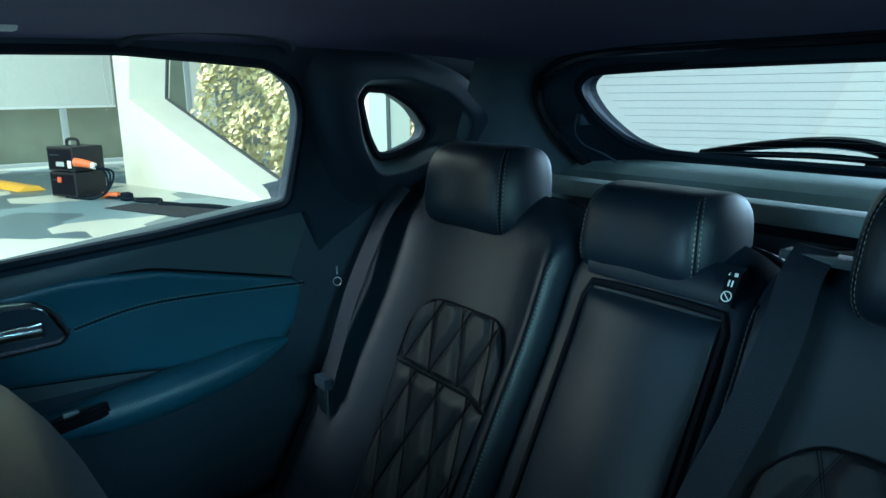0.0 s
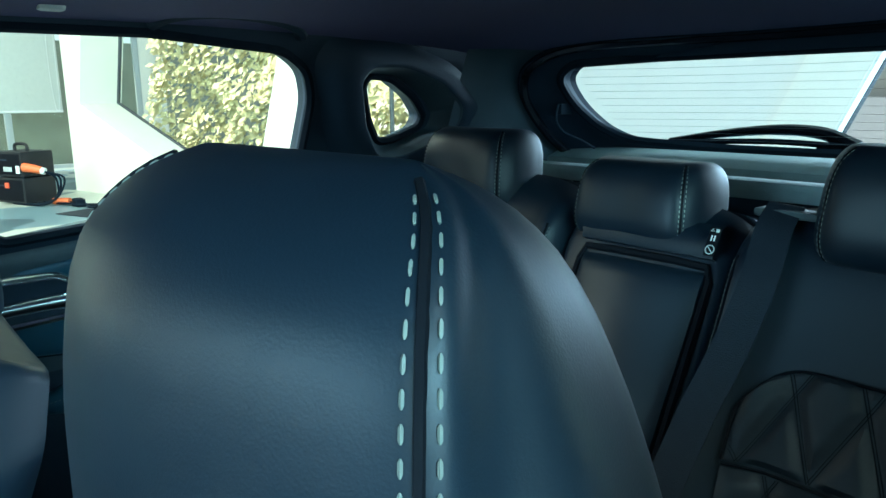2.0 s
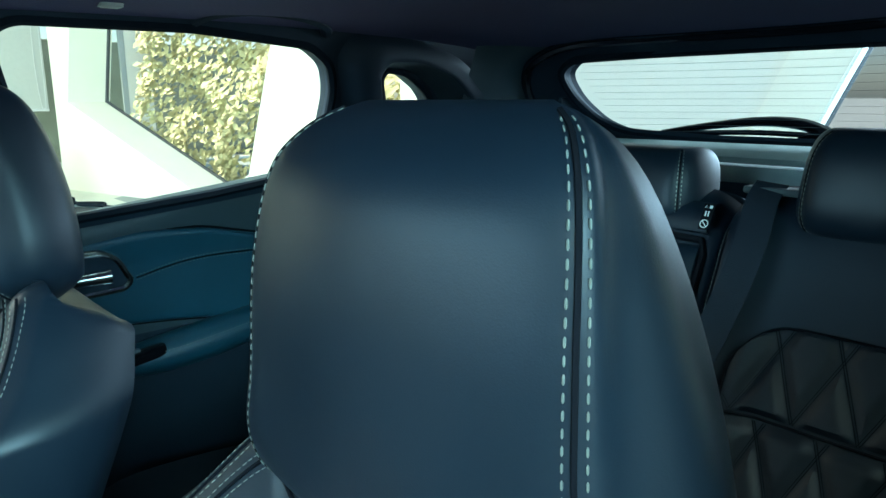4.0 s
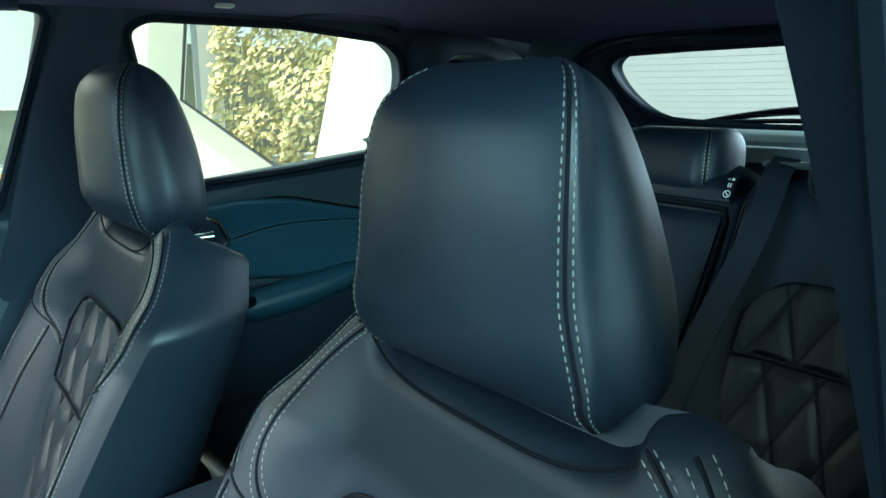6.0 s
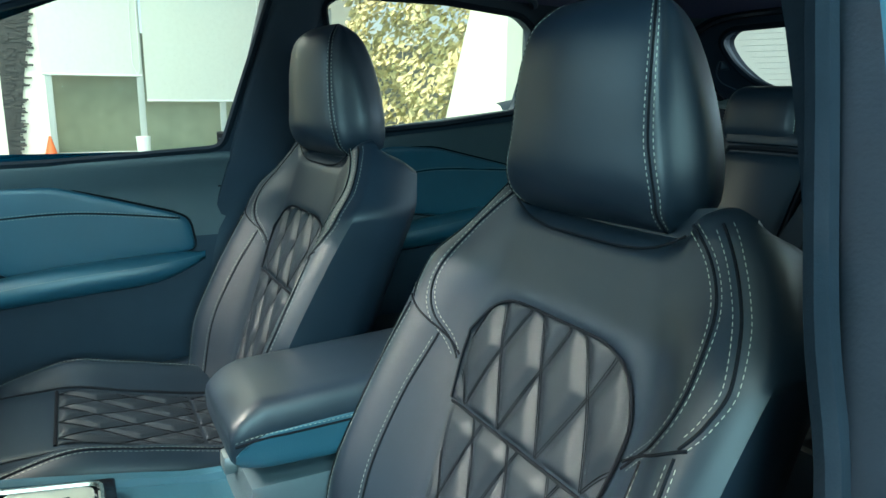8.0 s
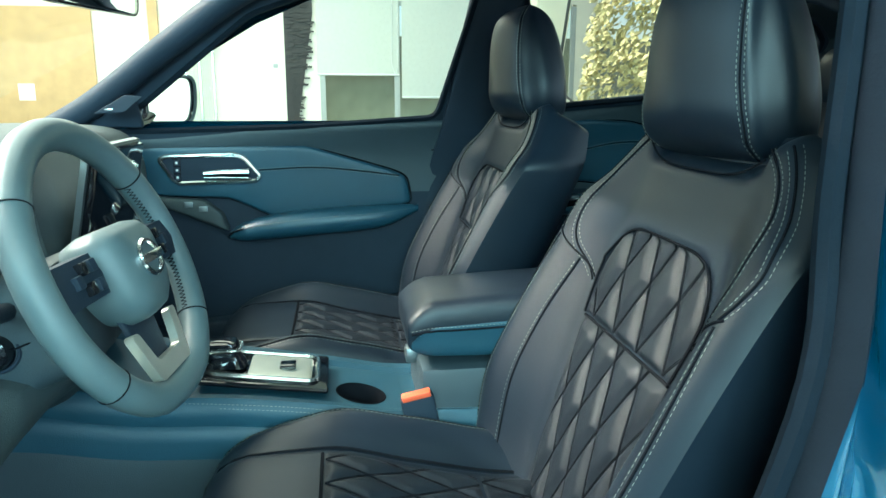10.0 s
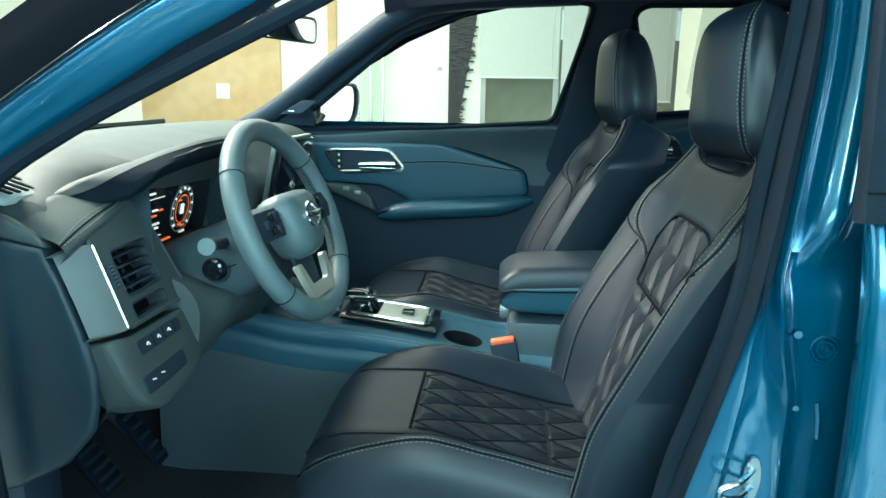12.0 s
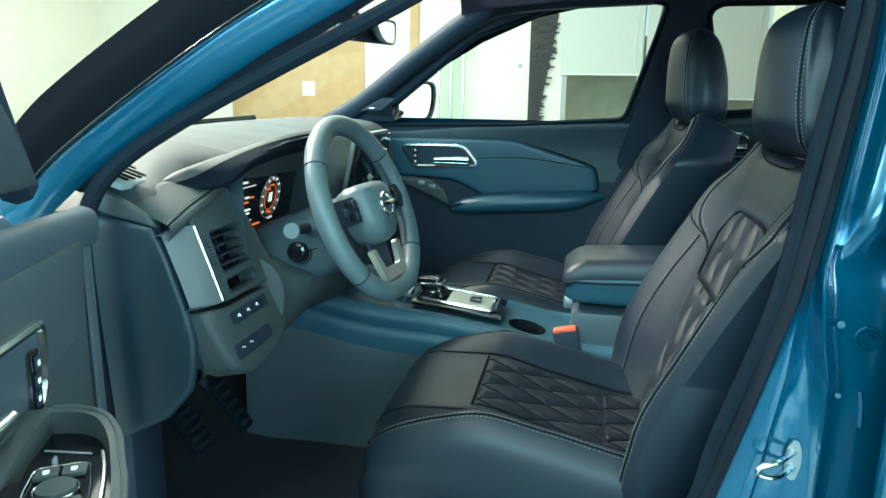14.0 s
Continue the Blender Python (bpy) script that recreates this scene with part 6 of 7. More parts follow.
# centre screen and climate bar
cs = part("centre_screen", moved(box((-0.145, -0.010, -0.08), (0.125, 0.008, 0.075), 0.008), Matrix.Translation((0.0, -0.915, 1.012)) @ Matrix.Rotation(radians(-12), 4, 'X')), PIANO, dash, "gloss black centre screen")
part("screen_edge", moved(box((-0.155, -0.014, -0.085), (0.135, -0.004, 0.080), 0.010), Matrix.Translation((0.0, -0.915, 1.012)) @ Matrix.Rotation(radians(-12), 4, 'X')), SILVER, dash, "silver screen surround")
for x in (-0.10, 0.09):
    part("volume_knob", tube([(x, -0.905, 0.945), (x, -0.885, 0.950)], 0.012, 16), CHROME, cs)
bar = part("climate_bar", moved(box((-0.12, -0.012, -0.016), (0.12, 0.006, 0.016), 0.005), Matrix.Translation((0.0, -0.935, 0.912)) @ Matrix.Rotation(radians(-25), 4, 'X')), SILVER, dash, "silver climate key bar")
for k in range(6):
    part("key", moved(box((-0.10 + 0.036 * k, 0.004, -0.009), (-0.075 + 0.036 * k, 0.010, 0.009), 0.002), Matrix.Translation((0.0, -0.935, 0.912)) @ Matrix.Rotation(radians(-25), 4, 'X')), WHITE, bar)
for x in (-0.065, 0.065):
    cv = part("centre_vent", box((x - 0.055, -0.965, 0.868), (x + 0.055, -0.938, 0.913), 0.006), PIANO, dash)
    for k in range(3):
        part("slat", box((x - 0.05, -0.940, 0.875 + 0.013 * k), (x + 0.05, -0.932, 0.880 + 0.013 * k), 0.001), TRIM, cv)

# pedals and mats
for x, y, z, w, h in ((0.42, -1.20, 0.45, 0.035, 0.055), (0.30, -1.17, 0.46, 0.024, 0.07)):
    ped = thing("pedal", "ribbed black rubber foot pedal", "pedal", "pedals")
    pm = Matrix.Translation((x, y, z)) @ Matrix.Rotation(radians(38), 4, 'X')
    part("pad", moved(box((-w, -0.008, -h), (w, 0.008, h), 0.008), pm), RUBBER, ped)
    for k in range(5):
        part("rib", moved(box((-w * 0.85, 0.007, -h * 0.8 + k * h * 0.38), (w * 0.85, 0.012, -h * 0.8 + k * h * 0.38 + 0.008), 0.002), pm), TRIM, ped)
    part("lever", tube([(x, y - 0.01, z), (x, y - 0.12, z + 0.10), (x, y - 0.2, z + 0.2)], 0.012, 8), TRIM, ped)
for x in (0.37, -0.37):
    m = pillow(rounded([(x - 0.23, -1.22), (x + 0.25, -1.22), (x + 0.27, -0.75), (x - 0.21, -0.75)], 0.05, 4), lambda a, b: Vector((a, b, 0.302 + 0.22 * max(0, -1.0 - b))), Vector((0, 0, 1)), 0.012, None, "floor_mat", CARPET)
    tagged(m, "black carpet mat with a stitched edge in the footwell", "mat", "footwell mats")

# ---------- shell: floor, sills, pillars ----------
part("floor_pan", box((-0.80, -1.7, 0.22), (0.80, 1.7, 0.30), 0.01), CARPET, car)
part("bulkhead", box((-0.78, -1.75, 0.30), (0.78, -1.70, 1.0), 0.01), CARPET, car)
part("footwell_ramp", loft([[Vector((x, y, z)) for x in (-0.78, 0.78)] for y, z in ((-1.70, 0.62), (-1.35, 0.45), (-1.12, 0.31), (-0.9, 0.302))], False), CARPET, car)
for side in (1, -1):
    part("sill", loft([[Vector((side * x, y, z)) for x, z in ((0.70, 0.30), (0.71, 0.40), (0.75, 0.42), (0.82, 0.40), (0.85, 0.34), (0.84, 0.22))] for y in (-1.15, -0.3, 0.0, 0.9)], False), PAINT, car)
    part("cowl_side", box((side * 0.64 if side > 0 else -0.80, -1.40, 0.30), (0.736 if side > 0 else -0.70, -1.12, 1.0), 0.02), TRIM, car)
SEAL = [(0.70, -0.294, 0.40), (0.765, -0.205, 0.60), (0.765, -0.175, 0.72), (0.765, -0.118, 0.927), (0.715, -0.083, 1.079), (0.66, -0.041, 1.284), (0.63, -0.03, 1.40), (0.61, -0.12, 1.455), (0.615, -0.34, 1.448), (0.635, -0.52, 1.40), (0.673, -0.668, 1.317), (0.708, -0.834, 1.229), (0.743, -0.986, 1.144), (0.772, -1.088, 1.07), (0.802, -1.121, 0.995), (0.80, -1.13, 0.90), (0.79, -1.12, 0.60)]
part("door_seal", tube(smooth_line(SEAL, 6), 0.013, 8), RUBBER, car, "grey rubber door seal")
RIDGE_Y = [(0.40, -0.06), (0.68, -0.055), (0.82, -0.055), (0.90, -0.068), (1.0, -0.074), (1.10, -0.068), (1.30, -0.040), (1.48, -0.015)]
rows = []
for z in steps(0.40, 1.47, 44):
    x = 0.80 if z < 0.95 else 0.80 - 0.40 * (z - 0.95)
    y = lerp_table([(0.40, -0.29), (0.62, -0.205), (0.93, -0.12), (1.10, -0.075), (1.30, -0.03), (1.48, -0.01)], z)
    yr = max(lerp_table(RIDGE_Y, z), y + 0.034)
    up, deep = soft_step((z - 0.97) / 0.09), 0.006 + 0.014 * soft_step((z - 0.79) / 0.08)
    rows.append(smooth_line([Vector(p) for p in ((x - 0.012, y + 0.012, z), (x - 0.004, y + 0.016, z), (x + 0.002, y + 0.40 * (yr - y), z), (x - 0.004, y + 0.47 * (yr - y), z), (x - deep, y + 0.74 * (yr - y), z), (x + 0.004, yr - 0.006, z), (x + 0.008, yr, z), (x - 0.016 + 0.006 * up, yr + 0.012, z), (x - 0.026 + 0.044 * up, yr + 0.028, z), (x - 0.028 + 0.050 * up, yr + 0.050, z), (x - 0.028 + 0.030 * up, yr + 0.072, z), (x - 0.02, yr + 0.16, z))], 3))
part("b_pillar", loft(rows, False), PAINT, car, "glossy metallic blue pillar")
rows = []
for z in steps(0.50, 1.50, 18):
    x = 0.765 if z < 0.95 else 0.765 - 0.33 * (z - 0.95)
    y = lerp_table([(0.50, -0.22), (0.93, -0.112), (1.10, -0.070), (1.30, -0.027), (1.48, -0.004)], z)
    rows.append(smooth_line([Vector((x + 0.045, y + 0.002, z)), Vector((x + 0.01, y - 0.004, z)), Vector((x - 0.02, y + 0.02, z)), Vector((x - 0.03, y + 0.09, z)), Vector((x - 0.02, y + 0.19, z)), Vector((x + 0.03, y + 0.23, z))], 3))
part("pillar_trim", loft(rows, False), RUBBER, car, "dark plastic pillar trim")
rows = []
for z in steps(0.50, 1.50, 18):
    x = -0.765 if z < 0.95 else -0.765 + 0.33 * (z - 0.95)
    y0 = lerp_table([(0.50, -0.33), (0.93, -0.275), (1.10, -0.232), (1.25, -0.202), (1.36, -0.180), (1.46, -0.160)], z)
    y1 = lerp_table([(0.50, 0.06), (0.93, 0.05), (1.10, 0.022), (1.20, 0.002), (1.36, -0.038), (1.42, -0.032), (1.46, 0.0)], z)
    rows.append(smooth_line([Vector((x - 0.03, y0 - 0.004, z)), Vector((x - 0.004, y0 - 0.002, z)), Vector((x + 0.018, y0 + 0.014, z)), Vector((x + 0.026, (y0 + y1) / 2, z)), Vector((x + 0.018, y1 - 0.014, z)), Vector((x - 0.004, y1 + 0.002, z)), Vector((x - 0.03, y1 + 0.004, z))], 3))
part("pillar_trim", loft(rows, False), TRIM, car, "dark plastic pillar trim")
part("trim_joint", tube([(-0.738, -0.262, 1.02), (-0.735, -0.15, 1.02), (-0.738, 0.03, 1.02)], 0.002, 5), SEAM, car)
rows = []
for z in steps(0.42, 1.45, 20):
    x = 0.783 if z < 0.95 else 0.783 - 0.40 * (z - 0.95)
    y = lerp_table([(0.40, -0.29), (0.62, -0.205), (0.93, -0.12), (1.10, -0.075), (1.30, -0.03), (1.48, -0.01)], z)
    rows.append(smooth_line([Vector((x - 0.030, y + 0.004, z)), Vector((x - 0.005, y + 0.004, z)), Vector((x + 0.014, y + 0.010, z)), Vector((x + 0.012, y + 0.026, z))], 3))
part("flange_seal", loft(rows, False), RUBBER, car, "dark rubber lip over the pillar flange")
# striker
strike = part("striker_plate", moved(tube([(0, 0, 0), (0, 0, 0.004)], 0.017, 24), Matrix.Translation((0.7965, -0.085, 0.719)) @ Matrix.Rotation(radians(90), 4, 'Y') @ Matrix.Diagonal((1.7, 0.62, 1, 1))), SILVER, car, "bright steel striker plate")
part("striker_loop", tube(smooth_line([(0.798, -0.083, 0.730), (0.836, -0.112, 0.732), (0.846, -0.136, 0.728), (0.844, -0.137, 0.716), (0.832, -0.111, 0.709), (0.798, -0.083, 0.709)], 5), 0.0038, 8), CHROME, strike)
for z in (0.742, 0.697):
    part("screw", moved(tube([(0, 0, 0), (0, 0, 0.004)], 0.006, 10), Matrix.Translation((0.799, -0.085, z)) @ Matrix.Rotation(radians(90), 4, 'Y')), SILVER, strike)
for r in (0.016, 0.010, 0.004):
    part("grommet", moved(tube([(r * math.cos(a), r * math.sin(a), 0.001) for a in steps(0, 2 * math.pi, 20)[:-1]], 0.0025, 6, True), Matrix.Translation((0.775, -0.006, 0.887)) @ Matrix.Rotation(radians(90), 4, 'Y')), PAINT, car)
part("pressed_slot", tube([(0.774, -0.006, 0.815), (0.774, -0.002, 0.795), (0.774, 0.0, 0.765)], 0.004, 6), PAINT, car)
part("bolt_head", tube([(0.776, -0.044, 0.908), (0.790, -0.046, 0.909)], 0.0055, 6), PAINT, car)
part("bolt_head", tube([(0.778, -0.036, 0.811), (0.788, -0.037, 0.811)], 0.004, 8), PAINT, car)
part("weld_seam", tube([(0.793, -0.150, 0.698), (0.803, -0.122, 0.693)], 0.0016, 5), PAINT, car)

for side in (1, -1):
    rows = []
    back, lean_in = (0.0, 0.0) if side > 0 else (0.05, 0.11)
    for (y, z), x in zip(((-1.25, 1.0), (-1.145, 1.10), (-1.03, 1.185), (-0.885, 1.285), (-0.70, 1.39), (-0.52, 1.465), (-0.32, 1.505), (-0.05, 1.52)), (0.80, 0.775, 0.742, 0.706, 0.668, 0.638, 0.622, 0.618)):
        y -= back
        c = Vector((side * x, y, z))
        d = Vector((side * -0.25, 0.80, 0.58)).normalized()
        u = Vector((0, -0.58, 0.80))
        o = Vector((side, 0, 0.3)).normalized()
        rows.append(smooth_line([c + u * a + o * b for a, b in ((-0.045, 0.0), (-0.030, 0.016), (-0.008, 0.026), (0.015, 0.026), (0.035, 0.018), (0.05, -0.004), (0.048, -0.03))], 3))
    part("a_pillar", loft(rows, False), PAINT, car, "metallic blue windscreen pillar")
    gb = smooth_line([(side * 0.775, -1.25 - back, 1.07), (side * 0.763, -1.195 - back, 1.128), (side * 0.732, -1.075 - back, 1.225), (side * 0.697, -0.93 - back, 1.328), (side * 0.658, -0.745 - back, 1.434), (side * 0.63, -0.57 - back, 1.508)], 5)
    part("glass_edge", tube([p + Vector((side * 0.047, 0.046, -0.032)) for p in gb], 0.004, 6, flat=0.6), PIANO, car, "black windscreen edge trim")
    if side > 0:
        part("glass_border", loft([smooth_line([p + Vector((side * 0.046, 0.044, -0.030)), p + Vector((side * 0.030, 0.014, 0.006)), p + Vector((-side * 0.010, -0.018, 0.030)), p + Vector((-side * 0.04, -0.044, 0.052))], 3) for p in gb], False), FRIT, car, "black border of the windscreen")
    ai = smooth_line([(side * 0.72, -1.20 - lean_in * 1.2, 1.05), (side * 0.690, -1.06 - lean_in * 0.8, 1.150), (side * 0.625, -0.82 - lean_in * 0.9, 1.31), (side * 0.575, -0.62 - lean_in, 1.430), (side * 0.555, -0.44 - lean_in * 1.2, 1.47), (side * 0.555, -0.2, 1.49)], 6)
    part("pillar_trim", tube(ai, 0.036, 12, flat=0.95), TRIM, car, "padded inner pillar trim")
ws = [(-1.74, 1.03, 0.76), (-1.45, 1.16, 0.72), (-1.20, 1.275, 0.68), (-0.95, 1.375, 0.64), (-0.66, 1.475, 0.59)]
bm = loft([smooth_line([Vector((x, y - 0.06 + 0.05 * x / 0.7 + 0.16 * (x / 0.7) ** 2, z)) for x in (-w, -w * 0.5, 0, w * 0.5, w)], 3) for y, z, w in ws], False)
glass = part("windscreen", bm, GLASS_FRONT, car, "clear laminated glass")
glass.visible_shadow = False
part("cowl_wiper", tube(smooth_line([(0.600, -1.560, 1.100), (0.200, -1.660, 1.085), (-0.400, -1.610, 1.085), (-0.600, -1.510, 1.095)], 5), 0.012, 6), PIANO, car)
part("bonnet", loft([smooth_line([Vector((x, y, z - 0.06 * (x / 0.8) ** 2)) for x in (-0.80, -0.4, 0, 0.4, 0.80)], 3) for y, z in ((-1.66, 1.06), (-2.0, 1.04), (-2.4, 0.98), (-2.6, 0.88))], False), PAINT, car)
part("grab_handle", tube(smooth_line([(-0.575, 0.270, 1.477), (-0.545, 0.295, 1.490), (-0.525, 0.360, 1.497), (-0.525, 0.440, 1.494), (-0.545, 0.505, 1.484), (-0.575, 0.530, 1.472)], 5), 0.013, 8), TRIM, car, "black roof grab handle")
part("coat_hook", box((-0.535, 0.105, 1.480), (-0.510, 0.140, 1.503), 0.006), FRAME, car, "small grey hook")
part("roof_console", box((-0.120, -0.720, 1.425), (0.120, -0.500, 1.470), 0.02), FRAME, car, "grey overhead console")
for x in (-0.40, ):
    part("sun_visor", loft([[Vector((x + dx2, y, z)) for y, z in ((-0.70, 1.446), (-0.66, 1.449), (-0.50, 1.462), (-0.50, 1.472), (-0.66, 1.461), (-0.70, 1.456))] for dx2 in (-0.18, -0.17, 0.0, 0.17, 0.18)]), LINER, car)

mirror = thing("rear_view_mirror", "frameless rear view mirror hanging at the windscreen", "mirror")
part("housing", moved(loft([[Vector((x * k, d, z * k)) for x, z in rounded([(-0.12, 0.03), (0.12, 0.03), (0.115, -0.032), (-0.115, -0.032)], 0.02, 4)] for d, k in ((-0.035, 0.6), (-0.02, 0.9), (0, 1), (0.012, 1))]), Matrix.Translation((0.0, -0.918, 1.340)) @ Matrix.Rotation(radians(-17), 4, 'Z')), PIANO, mirror)
pillow(rounded([(-0.114, 0.027), (0.114, 0.027), (0.11, -0.029), (-0.11, -0.029)], 0.018, 4), lambda x, z: Matrix.Translation((0.0, -0.918, 1.340)) @ Matrix.Rotation(radians(-17), 4, 'Z') @ Vector((x, 0.0125, z)), Vector((0.3, 0.95, 0)), 0.001, mirror, "glass", MIRROR, "silvered mirror glass")
part("stem", tube([(0.0, -0.935, 1.35), (0.0, -0.96, 1.385), (0.0, -0.99, 1.40)], 0.016, 8), PIANO, mirror)

mir = thing("side_mirror", "gloss black door mirror with silver glass", "mirror")
mm = Matrix.Translation((-0.935, -1.02, 1.150)) @ Matrix.Rotation(radians(-30), 4, 'Z')
shape = rounded([(-0.115, 0.085), (0.10, 0.075), (0.105, -0.05), (0.06, -0.075), (-0.09, -0.065), (-0.115, 0.0)], 0.045, 5)
part("housing", moved(loft([[Vector((x * k, d, z * k)) for x, z in shape] for d, k in ((-0.10, 0.35), (-0.085, 0.65), (-0.05, 0.92), (0.0, 1.0), (0.012, 0.98), (0.012, 0.92), (0.002, 0.90))]), mm), PIANO, mir)
pillow([(x * 0.90, z * 0.90) for x, z in shape], lambda x, z: mm @ Vector((x, 0.004, z)), mm.to_3x3() @ Vector((0, 1, 0)), 0.001, mir, "glass", MIRROR, "silvered mirror glass")
part("foot", tube([(-0.86, -1.06, 1.115), (-0.81, -1.06, 1.10), (-0.74, -1.07, 1.09)], 0.022, 10, flat=0.6), PIANO, mir)

part("rim", tube([mm @ Vector((x * 0.93, 0.012, z * 0.93)) for x, z in shape], 0.005, 6, True), DASH, mir, "grey mirror rim")
pillow(rounded([(-1.20, 1.09), (-1.035, 1.085), (-1.045, 1.175), (-1.11, 1.145)], 0.012, 3), lambda y, z: glasshouse(-1, y, z, -0.004), Vector((1, 0, 0)), 0.012, car, "mirror_sail", TRIM, "black mirror sail")
tweeter = pillow(rounded([(-1.135, 1.125), (-1.06, 1.128), (-1.01, 1.168), (-1.055, 1.172)], 0.006, 3), lambda y, z: Vector((-0.628, y, z)), Vector((1, 0, 0)), 0.002, car, "tweeter_grille", TRIM, "dark loudspeaker grille")
part("badge_bar", box((-0.627, -1.105, 1.134), (-0.624, -1.085, 1.138), 0.0008), CHROME, tweeter, "small bright badge bar")

# ---------- tailgate and load bay ----------
tail = thing("tailgate", "closed tailgate with wide rear window and wiper", "tailgate")


def rear_plane(x, z, back=0.0):
    return Vector((x, 1.40 - (z - 1.25) * 0.9 - 0.60 * x * x + back, z))


REAR_GLASS = rounded([(-0.412, 1.264), (-0.345, 1.256), (-0.2, 1.247), (0.2, 1.247), (0.345, 1.256), (0.412, 1.264), (0.456, 1.290), (0.484, 1.345), (0.486, 1.402), (0.448, 1.432), (0.28, 1.440), (0, 1.443), (-0.28, 1.440), (-0.448, 1.432), (-0.486, 1.402), (-0.484, 1.345), (-0.456, 1.290)], 0.03)
part("tailgate_frame", plate([(-0.66, 1.0), (0.66, 1.0), (0.67, 1.39), (0.50, 1.47), (0, 1.475), (-0.50, 1.47), (-0.67, 1.39)], [REAR_GLASS], rear_plane, Vector((0, 0.05, 0))), TRIM, tail, "dark tailgate trim")
part("glass_seal", tube([rear_plane(x, z, -0.002) for x, z in REAR_GLASS], 0.010, 6, True), RUBBER, tail)
bm = loft([[rear_plane(x * 0.49, 1.24 + 0.21 * f, 0.03) for x in steps(-1, 1, 20)] for f in steps(0, 1, 6)], False)
pane = part("window_glass", bm, GLASS_REAR, tail, "tinted heated rear glass")
pane.visible_shadow = False
for k in range(11):
    z = 1.264 + 0.0155 * k
    part("heater_wire", tube([rear_plane(x, z, 0.027) for x in steps(-0.425 - 0.004 * k, 0.425 + 0.004 * k, 8)], 0.0003, 4), DARKFRAME, tail)
arm = part("wiper_arm", tube(smooth_line([(0.020, 1.465, 1.255), (-0.050, 1.465, 1.282), (-0.140, 1.453, 1.288), (-0.260, 1.437, 1.276), (-0.380, 1.410, 1.256)], 5), lambda t: 0.016 - 0.009 * t, 8), PIANO, tail)
part("wiper_blade", tube(smooth_line([(0.020, 1.435, 1.258), (-0.150, 1.430, 1.263), (-0.380, 1.405, 1.253)], 4), 0.007, 6), RUBBER, arm)
part("wiper_motor_cover", box((-0.050, 1.425, 1.220), (0.120, 1.485, 1.265), 0.014), PIANO, tail)
part("tailgate_skin", box((-0.70, 1.45, 0.35), (0.70, 1.51, 1.20), 0.02), PAINT, tail)
STRIP = [(0.520, 1.190), (0.545, 1.245), (0.558, 1.284), (0.561, 1.348), (0.544, 1.395), (0.508, 1.430), (0.428, 1.460), (0.275, 1.470), (0.088, 1.470)]
strip_line = [rear_plane(-x, z, -0.022) for x, z in STRIP] + [rear_plane(x, z, -0.022) for x, z in reversed(STRIP)]
part("weatherstrip", tube(smooth_line(strip_line, 5), 0.011, 8), PIANO, car, "glossy black tailgate weatherstrip")
part("weatherstrip_lip", tube(smooth_line([p + Vector((0, -0.012, 0.006)) for p in strip_line], 5), 0.0045, 6), RUBBER, car)
shelf = thing("parcel_shelf", "grey parcel shelf with cross bars behind the bench", "shelf")
part("bar", box((-0.60, 1.075, 1.185), (0.60, 1.125, 1.218), 0.006), SHELF, shelf)
part("bar", loft([[Vector((x, y + 0.02 - 0.12 * (x / 0.6) ** 2 * 0.2, z)) for y, z in ((1.19, 1.195), (1.19, 1.222), (1.21, 1.235), (1.28, 1.245), (1.30, 1.232), (1.30, 1.195))] for x in steps(-0.62, 0.62, 12)]), SHELF, shelf)
part("cover", box((-0.60, 0.88, 1.09), (0.60, 1.38, 1.105), 0.006), TRIM, shelf)
for s in (1, -1):
    part("shelf_side", box((s * 0.61 - 0.04, 0.85, 1.07), (s * 0.61 + 0.04, 1.30, 1.20), 0.012), SHELF, shelf)
    hook = part("shelf_hook", box((s * 0.502 - 0.007, 1.145, 1.322), (s * 0.502 + 0.007, 1.19, 1.346), 0.004), TRIM, tail)
    part("shelf_cord", tube(smooth_line([(s * 0.502, 1.142, 1.345), (s * 0.506, 1.140, 1.31), (s * 0.49, 1.15, 1.282), (s * 0.46, 1.175, 1.264), (s * 0.44, 1.20, 1.246)], 5), 0.003, 6), TRIM, hook)

